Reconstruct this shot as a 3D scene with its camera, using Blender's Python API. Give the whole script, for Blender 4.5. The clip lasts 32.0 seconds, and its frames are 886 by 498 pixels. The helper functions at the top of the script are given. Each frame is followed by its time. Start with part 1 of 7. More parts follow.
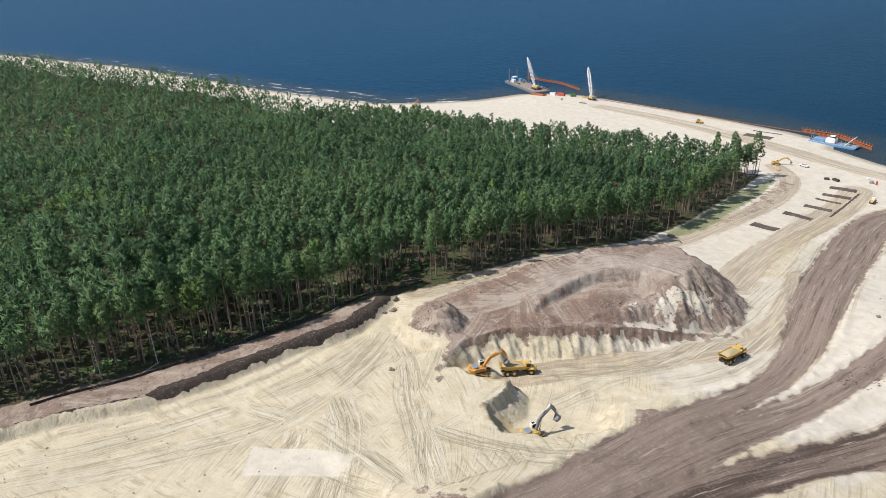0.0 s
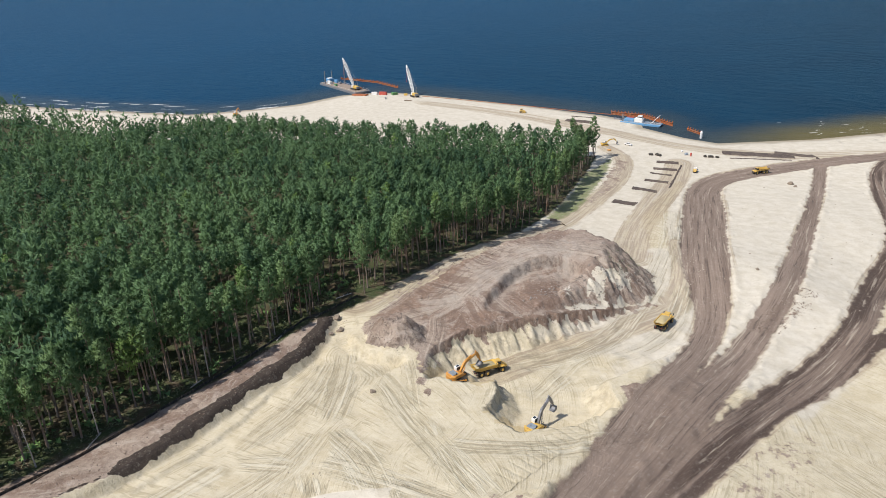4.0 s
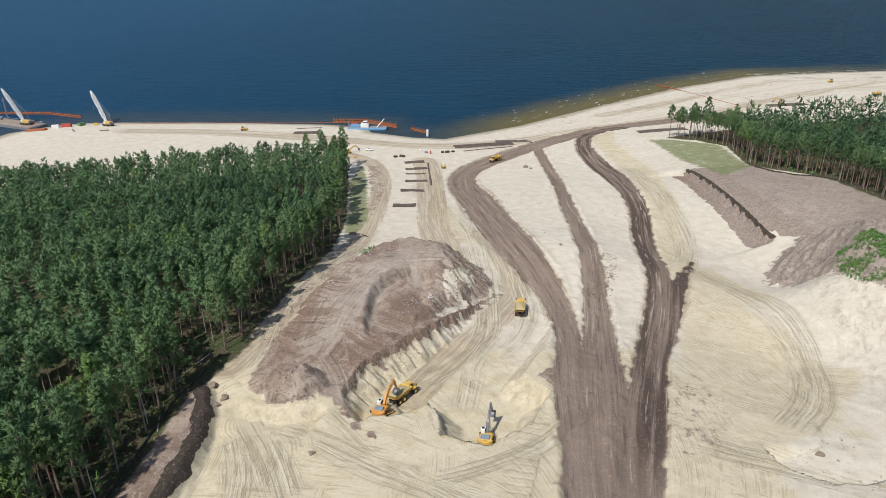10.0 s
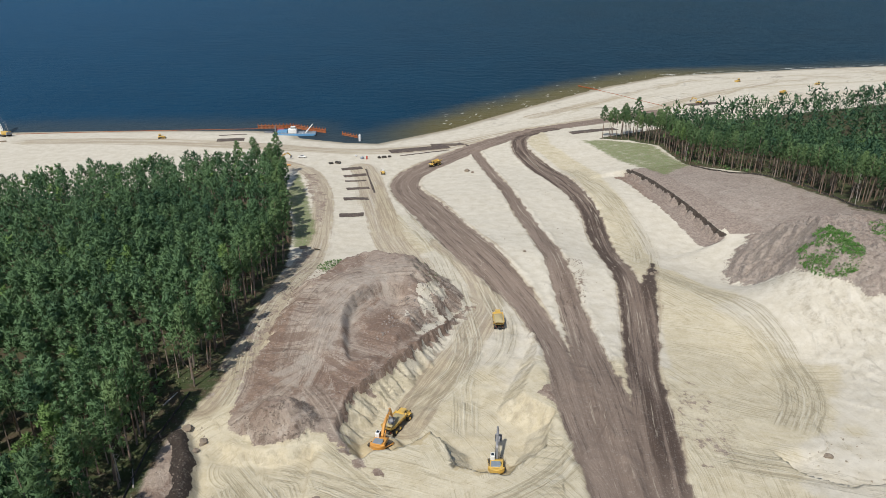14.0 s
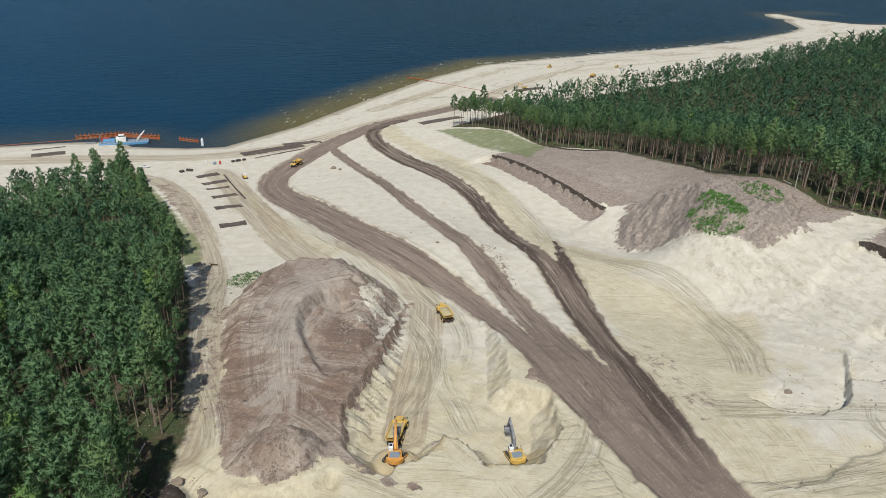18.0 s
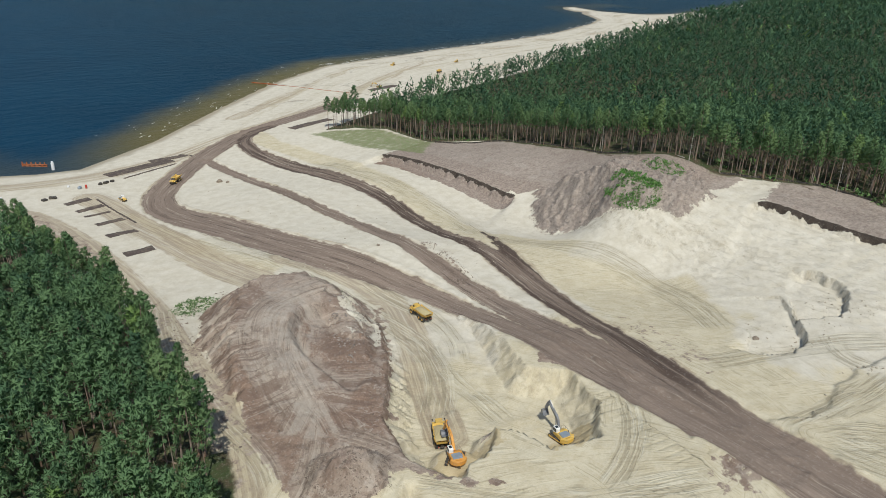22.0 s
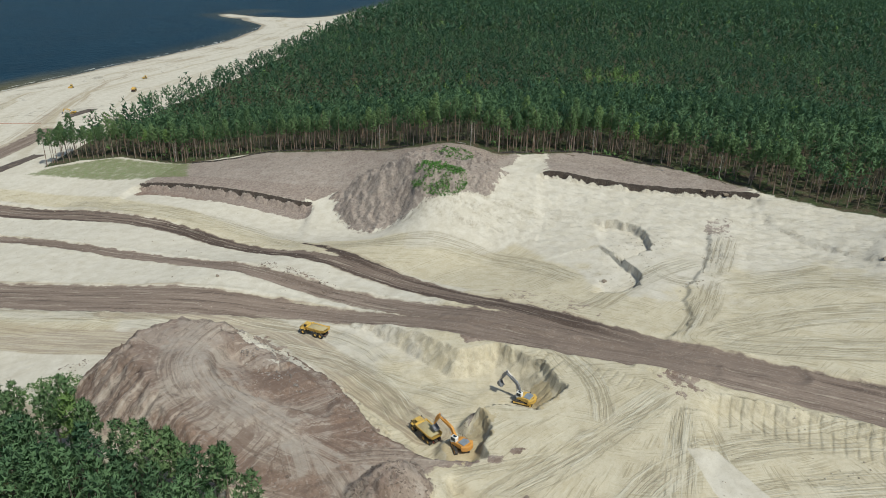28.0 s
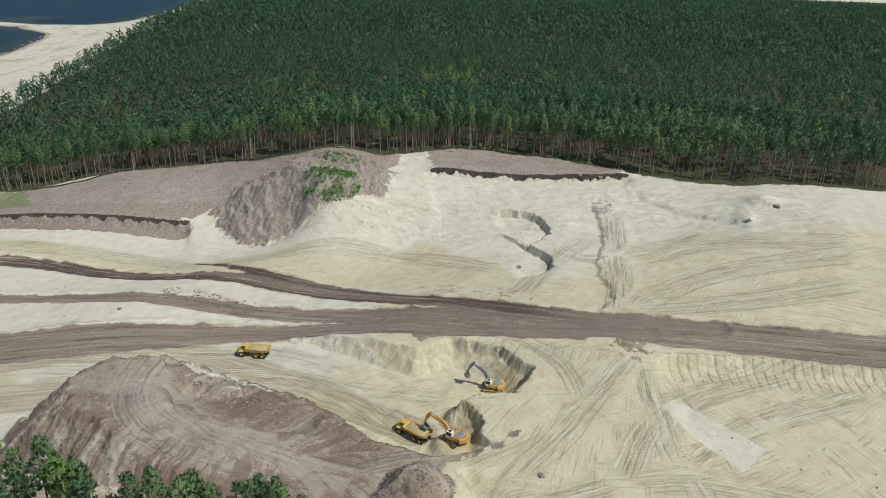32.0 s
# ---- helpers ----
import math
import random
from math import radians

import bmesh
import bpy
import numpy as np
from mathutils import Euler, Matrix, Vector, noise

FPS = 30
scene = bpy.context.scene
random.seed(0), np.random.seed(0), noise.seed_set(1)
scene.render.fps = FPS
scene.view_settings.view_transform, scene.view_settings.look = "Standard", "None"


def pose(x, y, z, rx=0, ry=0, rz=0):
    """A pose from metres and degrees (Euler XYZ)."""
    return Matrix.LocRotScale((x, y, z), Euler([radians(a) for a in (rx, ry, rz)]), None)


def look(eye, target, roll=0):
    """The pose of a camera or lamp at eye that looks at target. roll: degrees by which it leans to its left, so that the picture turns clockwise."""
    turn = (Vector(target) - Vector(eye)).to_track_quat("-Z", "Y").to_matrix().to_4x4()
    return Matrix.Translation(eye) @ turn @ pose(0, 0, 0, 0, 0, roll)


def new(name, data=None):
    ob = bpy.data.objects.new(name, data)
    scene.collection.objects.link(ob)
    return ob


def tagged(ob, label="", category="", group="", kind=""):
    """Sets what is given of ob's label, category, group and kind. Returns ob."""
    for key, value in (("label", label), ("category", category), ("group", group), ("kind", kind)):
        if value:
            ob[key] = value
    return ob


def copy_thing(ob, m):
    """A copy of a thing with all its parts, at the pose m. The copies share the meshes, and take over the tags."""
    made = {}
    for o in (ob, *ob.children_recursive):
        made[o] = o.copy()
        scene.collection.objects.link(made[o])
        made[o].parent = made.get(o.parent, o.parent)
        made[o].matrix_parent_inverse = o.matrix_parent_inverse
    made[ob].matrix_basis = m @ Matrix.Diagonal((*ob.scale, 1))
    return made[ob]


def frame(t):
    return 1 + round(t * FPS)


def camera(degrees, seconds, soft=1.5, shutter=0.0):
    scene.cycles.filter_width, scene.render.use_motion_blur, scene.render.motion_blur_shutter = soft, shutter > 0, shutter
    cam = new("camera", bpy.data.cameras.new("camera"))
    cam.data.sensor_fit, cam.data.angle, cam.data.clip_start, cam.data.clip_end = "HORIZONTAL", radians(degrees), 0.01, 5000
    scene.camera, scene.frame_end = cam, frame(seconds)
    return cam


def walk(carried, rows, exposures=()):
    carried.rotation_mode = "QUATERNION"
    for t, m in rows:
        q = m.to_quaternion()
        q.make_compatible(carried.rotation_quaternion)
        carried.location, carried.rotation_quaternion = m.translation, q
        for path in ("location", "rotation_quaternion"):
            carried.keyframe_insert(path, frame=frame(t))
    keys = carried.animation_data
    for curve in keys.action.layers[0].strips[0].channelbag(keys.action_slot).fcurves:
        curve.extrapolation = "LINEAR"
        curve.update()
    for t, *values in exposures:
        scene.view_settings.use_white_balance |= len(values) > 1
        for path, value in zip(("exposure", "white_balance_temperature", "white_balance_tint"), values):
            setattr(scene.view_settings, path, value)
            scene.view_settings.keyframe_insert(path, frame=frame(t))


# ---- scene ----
cam = camera(64.6, 32.0, 0.8)

PATH = [
    (0, (87.249, -116.392, 130.425), (85.772, -115.314, 129.614), -2.0),
    (0.5, (83.603, -119.795, 131.117), (82.159, -118.678, 130.301), -2.0),
    (1, (79.276, -123.954, 130.98), (77.868, -122.792, 130.163), -2.0),
    (1.5, (75.14, -127.363, 131.056), (73.769, -126.16, 130.238), -2.1),
    (2, (70.098, -131.332, 131.196), (68.773, -130.079, 130.375), -1.9),
    (2.5, (65.423, -134.555, 131.223), (64.162, -133.239, 130.399), -1.8),
    (3, (61.231, -137.977, 131.64), (60.042, -136.598, 130.814), -1.9),
    (3.5, (56.259, -141.116, 131.748), (55.144, -139.676, 130.92), -1.7),
    (5.5, (35.05, -153.095, 132.872), (34.223, -151.476, 132.038), -1.2),
    (6, (29.159, -154.942, 132.511), (28.43, -153.276, 131.678), -1.0),
    (6.5, (23.505, -156.929, 132.734), (22.837, -155.238, 131.901), -0.9),
    (7, (18.272, -158.099, 132.562), (17.663, -156.384, 131.732), -0.9),
    (7.5, (13.851, -158.716, 132.51), (13.297, -156.983, 131.681), -0.9),
    (8, (9.06, -158.951, 132.494), (8.568, -157.198, 131.666), -0.7),
    (8.5, (5.12, -158.476, 132.379), (4.698, -156.704, 131.553), -0.7),
    (9, (1.345, -157.963, 132.486), (1.002, -156.174, 131.661), -0.6),
    (9.5, (-1.709, -157.18, 132.508), (-1.98, -155.378, 131.684), -0.5),
    (10, (-4.85, -156.127, 132.311), (-5.05, -154.314, 131.49), -0.5),
    (10.5, (-7.971, -154.801, 132.134), (-8.107, -152.981, 131.316), -0.3),
    (11, (-10.629, -153.454, 132.054), (-10.724, -151.631, 131.238), -0.2),
    (11.5, (-12.822, -151.839, 132.072), (-12.898, -150.014, 131.257), -0.1),
    (12, (-14.842, -150.62, 131.879), (-14.896, -148.793, 131.067), -0.1),
    (12.5, (-17.035, -149.219, 132.119), (-17.074, -147.391, 131.307), 0.0),
    (13, (-18.636, -148.356, 132.475), (-18.656, -146.528, 131.663), -0.0),
    (13.5, (-22.27, -146.975, 131.949), (-22.244, -145.149, 131.133), 0.3),
    (15.5, (-40.662, -141.801, 130.35), (-40.415, -139.996, 129.527), 1.2),
    (16, (-46.475, -140.27, 129.903), (-46.096, -138.487, 129.08), 1.4),
    (16.5, (-51.735, -138.752, 129.568), (-51.293, -136.983, 128.746), 1.5),
    (17, (-57.22, -136.853, 129.193), (-56.718, -135.1, 128.371), 1.5),
    (17.5, (-62.431, -135.159, 129.169), (-61.872, -133.424, 128.347), 1.5),
    (18, (-67.935, -132.775, 128.409), (-67.324, -131.057, 127.588), 1.6),
    (18.5, (-73.381, -130.567, 128.162), (-72.721, -128.866, 127.342), 1.6),
    (19, (-78.875, -128.401, 127.707), (-78.164, -126.72, 126.888), 1.7),
    (19.5, (-83.74, -126.072, 127.385), (-82.972, -124.415, 126.568), 1.6),
    (20, (-89.498, -123.487, 127.69), (-88.669, -121.861, 126.873), 1.6),
    (20.5, (-94.534, -120.631, 127.227), (-93.649, -119.033, 126.413), 1.6),
    (21, (-99.663, -117.749, 126.83), (-98.715, -116.186, 126.018), 1.6),
    (21.5, (-104.783, -114.765, 127.034), (-103.777, -113.239, 126.222), 1.7),
    (22, (-109.701, -111.645, 126.825), (-108.636, -110.158, 126.016), 1.6),
    (22.5, (-114.238, -108.329, 126.583), (-113.116, -106.882, 125.778), 1.7),
    (23, (-119.6, -104.903, 126.713), (-118.414, -103.507, 125.91), 1.7),
    (23.5, (-123.753, -101.118, 126.697), (-122.511, -99.77, 125.895), 1.7),
    (24, (-127.991, -97.519, 126.522), (-126.702, -96.214, 125.723), 1.6),
    (24.5, (-132.377, -93.929, 126.736), (-131.038, -92.674, 125.94), 1.7),
    (25, (-136.313, -90.427, 126.673), (-134.925, -89.225, 125.881), 1.7),
    (25.5, (-139.847, -86.882, 126.458), (-138.407, -85.74, 125.67), 1.6),
    (27.5, (-151.833, -72.047, 126.268), (-150.222, -71.154, 125.489), 1.5),
    (28, (-154.378, -67.956, 126.343), (-152.722, -67.146, 125.567), 1.4),
    (28.5, (-156.546, -63.95, 125.922), (-154.854, -63.213, 125.15), 1.4),
    (29, (-158.799, -59.768, 125.99), (-157.076, -59.107, 125.22), 1.5),
    (29.5, (-160.599, -55.784, 125.642), (-158.853, -55.179, 124.876), 1.5),
    (30, (-162.415, -51.667, 125.801), (-160.65, -51.12, 125.036), 1.5),
    (30.5, (-164.11, -47.894, 125.92), (-162.328, -47.404, 125.157), 1.4),
    (31, (-165.433, -43.543, 125.829), (-163.633, -43.115, 125.068), 1.5),
    (31.5, (-166.662, -39.443, 125.737), (-164.85, -39.069, 124.978), 1.4),
    (32, (-168.214, -34.752, 126.174), (-166.393, -34.433, 125.413), 1.5),
]
walk(cam, [(t, look(eye, target, roll)) for t, eye, target, roll in PATH],
     [(0, 0.11, 6500, 12), (4, 0.05, 6500, 12), (9, -0.08, 6500, 11), (16, -0.20, 6450, 8), (23, -0.28, 6380, 5), (28, -0.32, 6380, 3), (32, -0.34, 6380, 2)])

# exposure, world and sun
world = bpy.data.worlds.new("sky")
scene.world = world
world.use_nodes = True
wn = world.node_tree
sky = wn.nodes.new("ShaderNodeTexSky")
sky.sky_type, sky.sun_disc = "NISHITA", False
SUN_AZ, SUN_EL = math.atan2(-0.47, -0.88), radians(53)   # compass angle from +y, clockwise
sky.sun_elevation, sky.sun_rotation = SUN_EL, SUN_AZ
sky.altitude, sky.air_density, sky.dust_density = 20, 1.0, 1.2
wn.links.new(sky.outputs[0], wn.nodes["Background"].inputs[0])
wn.nodes["Background"].inputs[1].default_value = 0.11
sun = new("sun", bpy.data.lights.new("sun", "SUN"))
sun.data.energy, sun.data.angle, sun.data.color = 4.6, radians(0.55), (1.0, 0.955, 0.88)
TO_SUN = Vector((math.sin(SUN_AZ) * math.cos(SUN_EL), math.cos(SUN_AZ) * math.cos(SUN_EL), math.sin(SUN_EL)))
sun.matrix_world = look((0, 0, 300), Vector((0, 0, 300)) - TO_SUN)


# ---------------------------------------------------------------- helpers
class Nodes:
    """A short way to write node materials."""

    def __init__(self, name):
        self.mat = bpy.data.materials.new(name)
        self.mat.use_nodes = True
        self.t = self.mat.node_tree
        self.bsdf = self.t.nodes["Principled BSDF"]

    def put(self, socket, v):
        if isinstance(v, bpy.types.NodeSocket):
            self.t.links.new(v, socket)
        elif isinstance(v, (tuple, list)) and len(v) == 3 and socket.type == "RGBA":
            socket.default_value = (*v, 1)
        else:
            socket.default_value = v

    def node(self, kind, ins=None, **props):
        n = self.t.nodes.new("ShaderNode" + kind)
        for k, v in props.items():
            setattr(n, k, v)
        for k, v in (ins or {}).items():
            self.put(n.inputs[k], v)
        return n

    def attr(self, name):
        return self.node("Attribute", attribute_name=name).outputs["Fac"]

    def pos(self):
        return self.node("NewGeometry").outputs["Position"]

    def noise(self, scale, detail=4, rough=0.55, vec=None, dist=0.0):
        return self.node("TexNoise", {"Scale": scale, "Detail": detail, "Roughness": rough, "Distortion": dist, "Vector": vec or self.pos()}).outputs["Fac"]

    def math(self, op, a, b=0.0, clamp=False):
        return self.node("Math", {0: a, 1: b}, operation=op, use_clamp=clamp).outputs[0]

    def ramp(self, v, lo, hi):
        return self.node("MapRange", {"Value": v, "From Min": lo, "From Max": hi}, interpolation_type="SMOOTHSTEP").outputs[0]

    def mix(self, f, a, b):
        n = self.node("Mix", data_type="RGBA")
        self.put(n.inputs[0], f), self.put(n.inputs[6], a), self.put(n.inputs[7], b)
        return n.outputs[2]

    def bump(self, height, strength=0.5, distance=0.1):
        return self.node("Bump", {"Height": height, "Strength": strength, "Distance": distance}).outputs[0]

    def done(self, color, rough=0.8, metal=0.0, normal=None):
        self.put(self.bsdf.inputs["Base Color"], color)
        self.put(self.bsdf.inputs["Roughness"], rough)
        self.put(self.bsdf.inputs["Metallic"], metal)
        if normal is not None:
            self.put(self.bsdf.inputs["Normal"], normal)
        return self.mat


def plain(name, color, rough=0.6, metal=0.0, grime=0.25, scale=3.0):
    """Painted or bare stuff with dirt at two scales and a slight relief."""
    n = Nodes(name)
    a = n.noise(scale, 5, 0.6)
    b = n.noise(scale * 0.25, 3, 0.5)
    dirt = n.math("MULTIPLY", n.ramp(n.math("ADD", a, b), 0.85, 1.35), grime * 2, True)
    c = n.mix(dirt, color, tuple(0.45 * v + 0.55 * d for v, d in zip(color, (0.30, 0.24, 0.17))))
    return n.done(c, n.math("ADD", rough, n.math("MULTIPLY", a, 0.15)), metal, n.bump(a, 0.15, 0.02))


# ---------------------------------------------------------------- the lie of the land
SHORE_WEST = [(-5000, -1500), (-2000, -400), (-1062, 6), (-829, 95), (-545, 162), (-430, 205), (-384, 270), (-376, 318), (-350, 346), (-317, 352), (-236, 358), (-150, 358), (-118, 352), (-112, 338), (-78, 326)]
SHORE_MID = [(-56, 324), (-5, 364), (63, 437), (141, 516), (226, 581), (393, 626), (560, 664), (674, 698), (870, 795), (925, 870), (975, 985)]
SHORE_EAST = [(1000, 1032), (1145, 1046), (1148, 1036), (1030, 1020), (1010, 930), (1052, 842), (1145, 832), (1600, 970), (2600, 1350), (5000, 2300)]
SHORE = SHORE_WEST + SHORE_MID + SHORE_EAST

LEVELS_DIG = [(-90, -110, 28.5), (-48, -36, 26.8), (-67, -88, 28), (-23, -62, 29.6), (-15, -86, 30.3), (-26, -45, 28.3), (-38, -53, 28), (8, -97, 32.5), (6, -51, 31.2), (26, -50, 29.2), (14, -28, 28.2), (18, 4, 25.8), (0, 0, 25.9),
              (-60, -12, 27), (-78, -16, 26.8), (-95, 40, 25), (-56, 19, 27), (-40, 50, 24), (-75, 70, 21), (-13, 57, 16.7), (-14, 82, 15.9), (-70, 119, 12), (-60, 169, 8.7)]
LEVELS_RAMP = [(14, 103, 18.5), (45, 115, 13.5), (62, 89, 15.5), (-28, 213, 5), (0, 203, 9), (98, 216, 14), (104, 134, 13), (120, 150, 20), (150, 230, 15), (93, 306, 8), (60, 250, 6),
               (107, 69, 32), (126, 79, 38.5), (140, 47, 37.2), (139, 22, 37), (147, -62, 39), (116, -116, 42), (110, -81, 33), (64, -33, 26), (99, -30, 28.6)]
LEVELS_ROUND = [(104, 81, 17), (88, 29, 17), (60, 20, 18.5), (200, 0, 38), (260, 200, 14), (300, -100, 38), (30, -140, 35), (-110, 260, 4), (-160, 200, 7), (-250, 250, 4), (-67, 300, 2), (-130, 130, 13),
                (-180, 60, 20), (-160, -60, 26), (-300, 0, 20), (-300, -150, 24), (-150, -200, 30), (0, -250, 38), (200, -250, 42), (208, 425, 5), (60, 380, 2), (330, 380, 9), (-330, 310, 2.5)]
KNOTS = np.array(LEVELS_DIG + LEVELS_RAMP + LEVELS_ROUND, float)


def kernel(r2):
    return 0.5 * r2 * np.log(r2 + 1e-9)


def spline_weights():
    n = len(KNOTS)
    a = np.zeros((n + 3, n + 3))
    a[:n, :n] = kernel(((KNOTS[:, None, :2] - KNOTS[None, :, :2]) ** 2).sum(-1) / 1e4) + 0.003 * np.eye(n)
    a[:n, n] = a[n, :n] = 1
    a[:n, n + 1:] = KNOTS[:, :2] / 100
    a[n + 1:, :n] = KNOTS[:, :2].T / 100
    return np.linalg.solve(a, np.r_[KNOTS[:, 2], 0, 0, 0])


WEIGHTS = spline_weights()


def smooth(v, lo, hi):
    v = np.clip((v - lo) / (hi - lo), 0, 1)
    return v * v * (3 - 2 * v)


def along_line(x, y, line, closed=False):
    """Distance to a line, which side (positive: to the left of its way), and metres run along it."""
    pts = np.array(line, float)
    if closed:
        pts = np.r_[pts, pts[:1]]
    best, side, run, gone = np.full(x.shape, 1e9), np.zeros(x.shape), np.zeros(x.shape), 0.0
    for (ax, ay), (bx, by) in zip(pts[:-1], pts[1:]):
        ux, uy = bx - ax, by - ay
        length = math.hypot(ux, uy)
        s = np.clip(((x - ax) * ux + (y - ay) * uy) / length**2, 0, 1)
        d = np.hypot(x - ax - s * ux, y - ay - s * uy)
        near = d < best
        best = np.where(near, d, best)
        side = np.where(near, ux * (y - ay) - uy * (x - ax), side)
        run = np.where(near, gone + s * length, run)
        gone += length
    return best, np.sign(side), run


def inside(x, y, ring):
    """Metres inside a closed outline, negative outside."""
    d = along_line(x, y, ring, True)[0]
    pts, odd = ring + ring[:1], np.zeros(x.shape, bool)
    for (ax, ay), (bx, by) in zip(pts[:-1], pts[1:]):
        if ay != by:
            odd ^= ((ay > y) != (by > y)) & (x < (bx - ax) * (y - ay) / (by - ay) + ax)
    return np.where(odd, d, -d)


def rounded(line, rounds=2):
    """Corners of a line cut off twice, so that it bends softly."""
    for _ in range(rounds):
        out = [line[0]]
        for (ax, ay), (bx, by) in zip(line[:-1], line[1:]):
            out += [(0.75 * ax + 0.25 * bx, 0.75 * ay + 0.25 * by), (0.25 * ax + 0.75 * bx, 0.25 * ay + 0.75 * by)]
        line = out + [line[-1]]
    return line


# smooth random fields from sums of sines, cheap on arrays
RNG = np.random.default_rng(7)


def waves(x, y, size, seed, octaves=4):
    rng = np.random.default_rng(seed)
    out, amp, total = 0, 1.0, 0
    for _ in range(octaves):
        for _ in range(5):
            a, k, p = rng.uniform(0, 6.283), rng.uniform(0.7, 1.4) * 6.283 / size, rng.uniform(0, 6.283)
            wx, wy = math.cos(a) * k, math.sin(a) * k
            out = out + amp * np.sin(wx * x + wy * y + p + 1.3 * np.sin(wy * 0.6 * x - wx * 0.6 * y + 2 * p))
        total += amp * 2.2
        amp, size = amp * 0.55, size * 0.47
    return out / total


ROAD_MAIN = rounded([(12, -60), (11.8, -22), (11.2, -5), (12, 12), (12.6, 36), (10, 62), (5, 78), (-4, 104), (-12, 130), (-23, 172), (-37, 220), (-34, 245), (-22, 266), (-4, 292), (22, 322), (56, 350), (110, 372), (160, 400)])
ROAD_MID = rounded([(13, -200), (12, -130), (13, -100), (14, -70), (17, -30), (19.5, 0), (21.5, 24), (23.5, 52), (25, 90), (24.5, 110), (21.5, 152), (17.5, 210), (13, 262), (8, 300)])
ROAD_EAST = rounded([(19, -80), (22, -45), (28, -16), (36.5, 24), (44, 54), (49, 82), (49.5, 104), (50, 124), (55.5, 173), (50, 225), (43, 264), (37, 305), (45, 338), (70, 352)])
ROAD_TIP = [(38, 24), (48, 54), (56, 78), (62, 94), (66, 105)]
# half widths: metres run along the road, metres
WIDE_MAIN = ((0, 38, 72, 96, 122, 139, 166, 194, 239, 289, 340), (4.8, 4.8, 4.4, 3.9, 4.6, 6.4, 8.6, 9.0, 9.4, 7.8, 7.8))
WIDE_MID = ((0, 165, 205, 255, 300, 400), (8.2, 8.6, 6.0, 4.2, 4.2, 3.2))
WIDE_TIP = ((0, 50, 90), (4.0, 3.4, 1.2))
WIDE_EAST = ((0, 60, 120, 170, 260, 310, 340, 400), (4.0, 5.0, 4.6, 4.4, 4.8, 6.6, 6.6, 5.0))
ROAD_SAND = rounded([(-31, -5), (-24, 12), (-14, 34), (-9, 48), (-3, 66), (-6, 90), (-18, 120)])
ROAD_PAD = rounded([(-30, 95), (-40, 130), (-46, 170), (-55, 230), (-62, 262)])
ROAD_BEACH = rounded([(-300, 318), (-220, 325), (-140, 312), (-80, 296), (-20, 306), (40, 345), (110, 376), (230, 470), (330, 545), (480, 590), (700, 640), (900, 740)])
ROAD_SHORE = rounded([(60, 395), (130, 450), (200, 520), (300, 575), (420, 612), (560, 645), (680, 680), (860, 780)])
ROAD_WOOD = rounded([(-80, -5), (-74, 20), (-74, 60), (-71, 95), (-70, 120), (-73, 160), (-79, 212), (-92, 252), (-112, 268)])
PILE_TRACK = rounded([(-60, -25), (-72, 2), (-68, 30), (-60, 58), (-48, 78), (-32, 86), (-18, 78), (-8, 66)])
PILE_FAN = rounded([(-52, -6), (-54, 14), (-50, 34), (-42, 52), (-30, 60)])
PILE = [(-13, 57), (-11, 71), (-17, 86), (-30, 94), (-48, 94), (-61, 86), (-68, 62), (-71, 32), (-70, 12), (-60, 3), (-48, 1), (-41, 9), (-32, 27), (-22, 44)]
PIT = [(-47, -12), (-44, 2), (-37, 12), (-28, 27), (-19, 45), (-11, 62), (2, 66), (8, 50), (8, 32), (4, 15), (-1, 1), (6, -8), (1, -22), (-9, -32), (-20, -28), (-21, -20), (-25, -15), (-28, -19.5), (-33, -21.5), (-36, -21), (-39, -23.5), (-43, -22.5)]
# bundles of wheel marks: a line and half its width
MARKS_ONE = [([(-58, -124), (-52, -104), (-46, -84), (-44, -61), (-58, -35), (-69, -21)], 5.0), ([(-60, -27), (-46, -32), (-36, -39), (-17, -48), (0, -56)], 4.2), ([(-30, 1), (-18, 15), (-12, 31), (-13, 55), (-15, 83), (-22, 122), (-36, 166)], 5.0),
             ([(31, -59), (51, -76), (63, -97), (71, -134)], 7.0), ([(111, -56), (79, -56), (49, -56), (26, -54)], 5.0), ([(-60, 4), (-60, 25), (-58, 43), (-52, 55), (-42, 62), (-30, 64), (-19, 62)], 5.5), ([(-49, -53), (-27, -60), (-6, -80), (11, -118)], 5.0),
             ([(81, -33), (70, -44), (76, -60), (95, -90)], 4.0), ([(60, 96), (76, 74), (84, 40), (78, 8), (62, -14)], 6.0)]
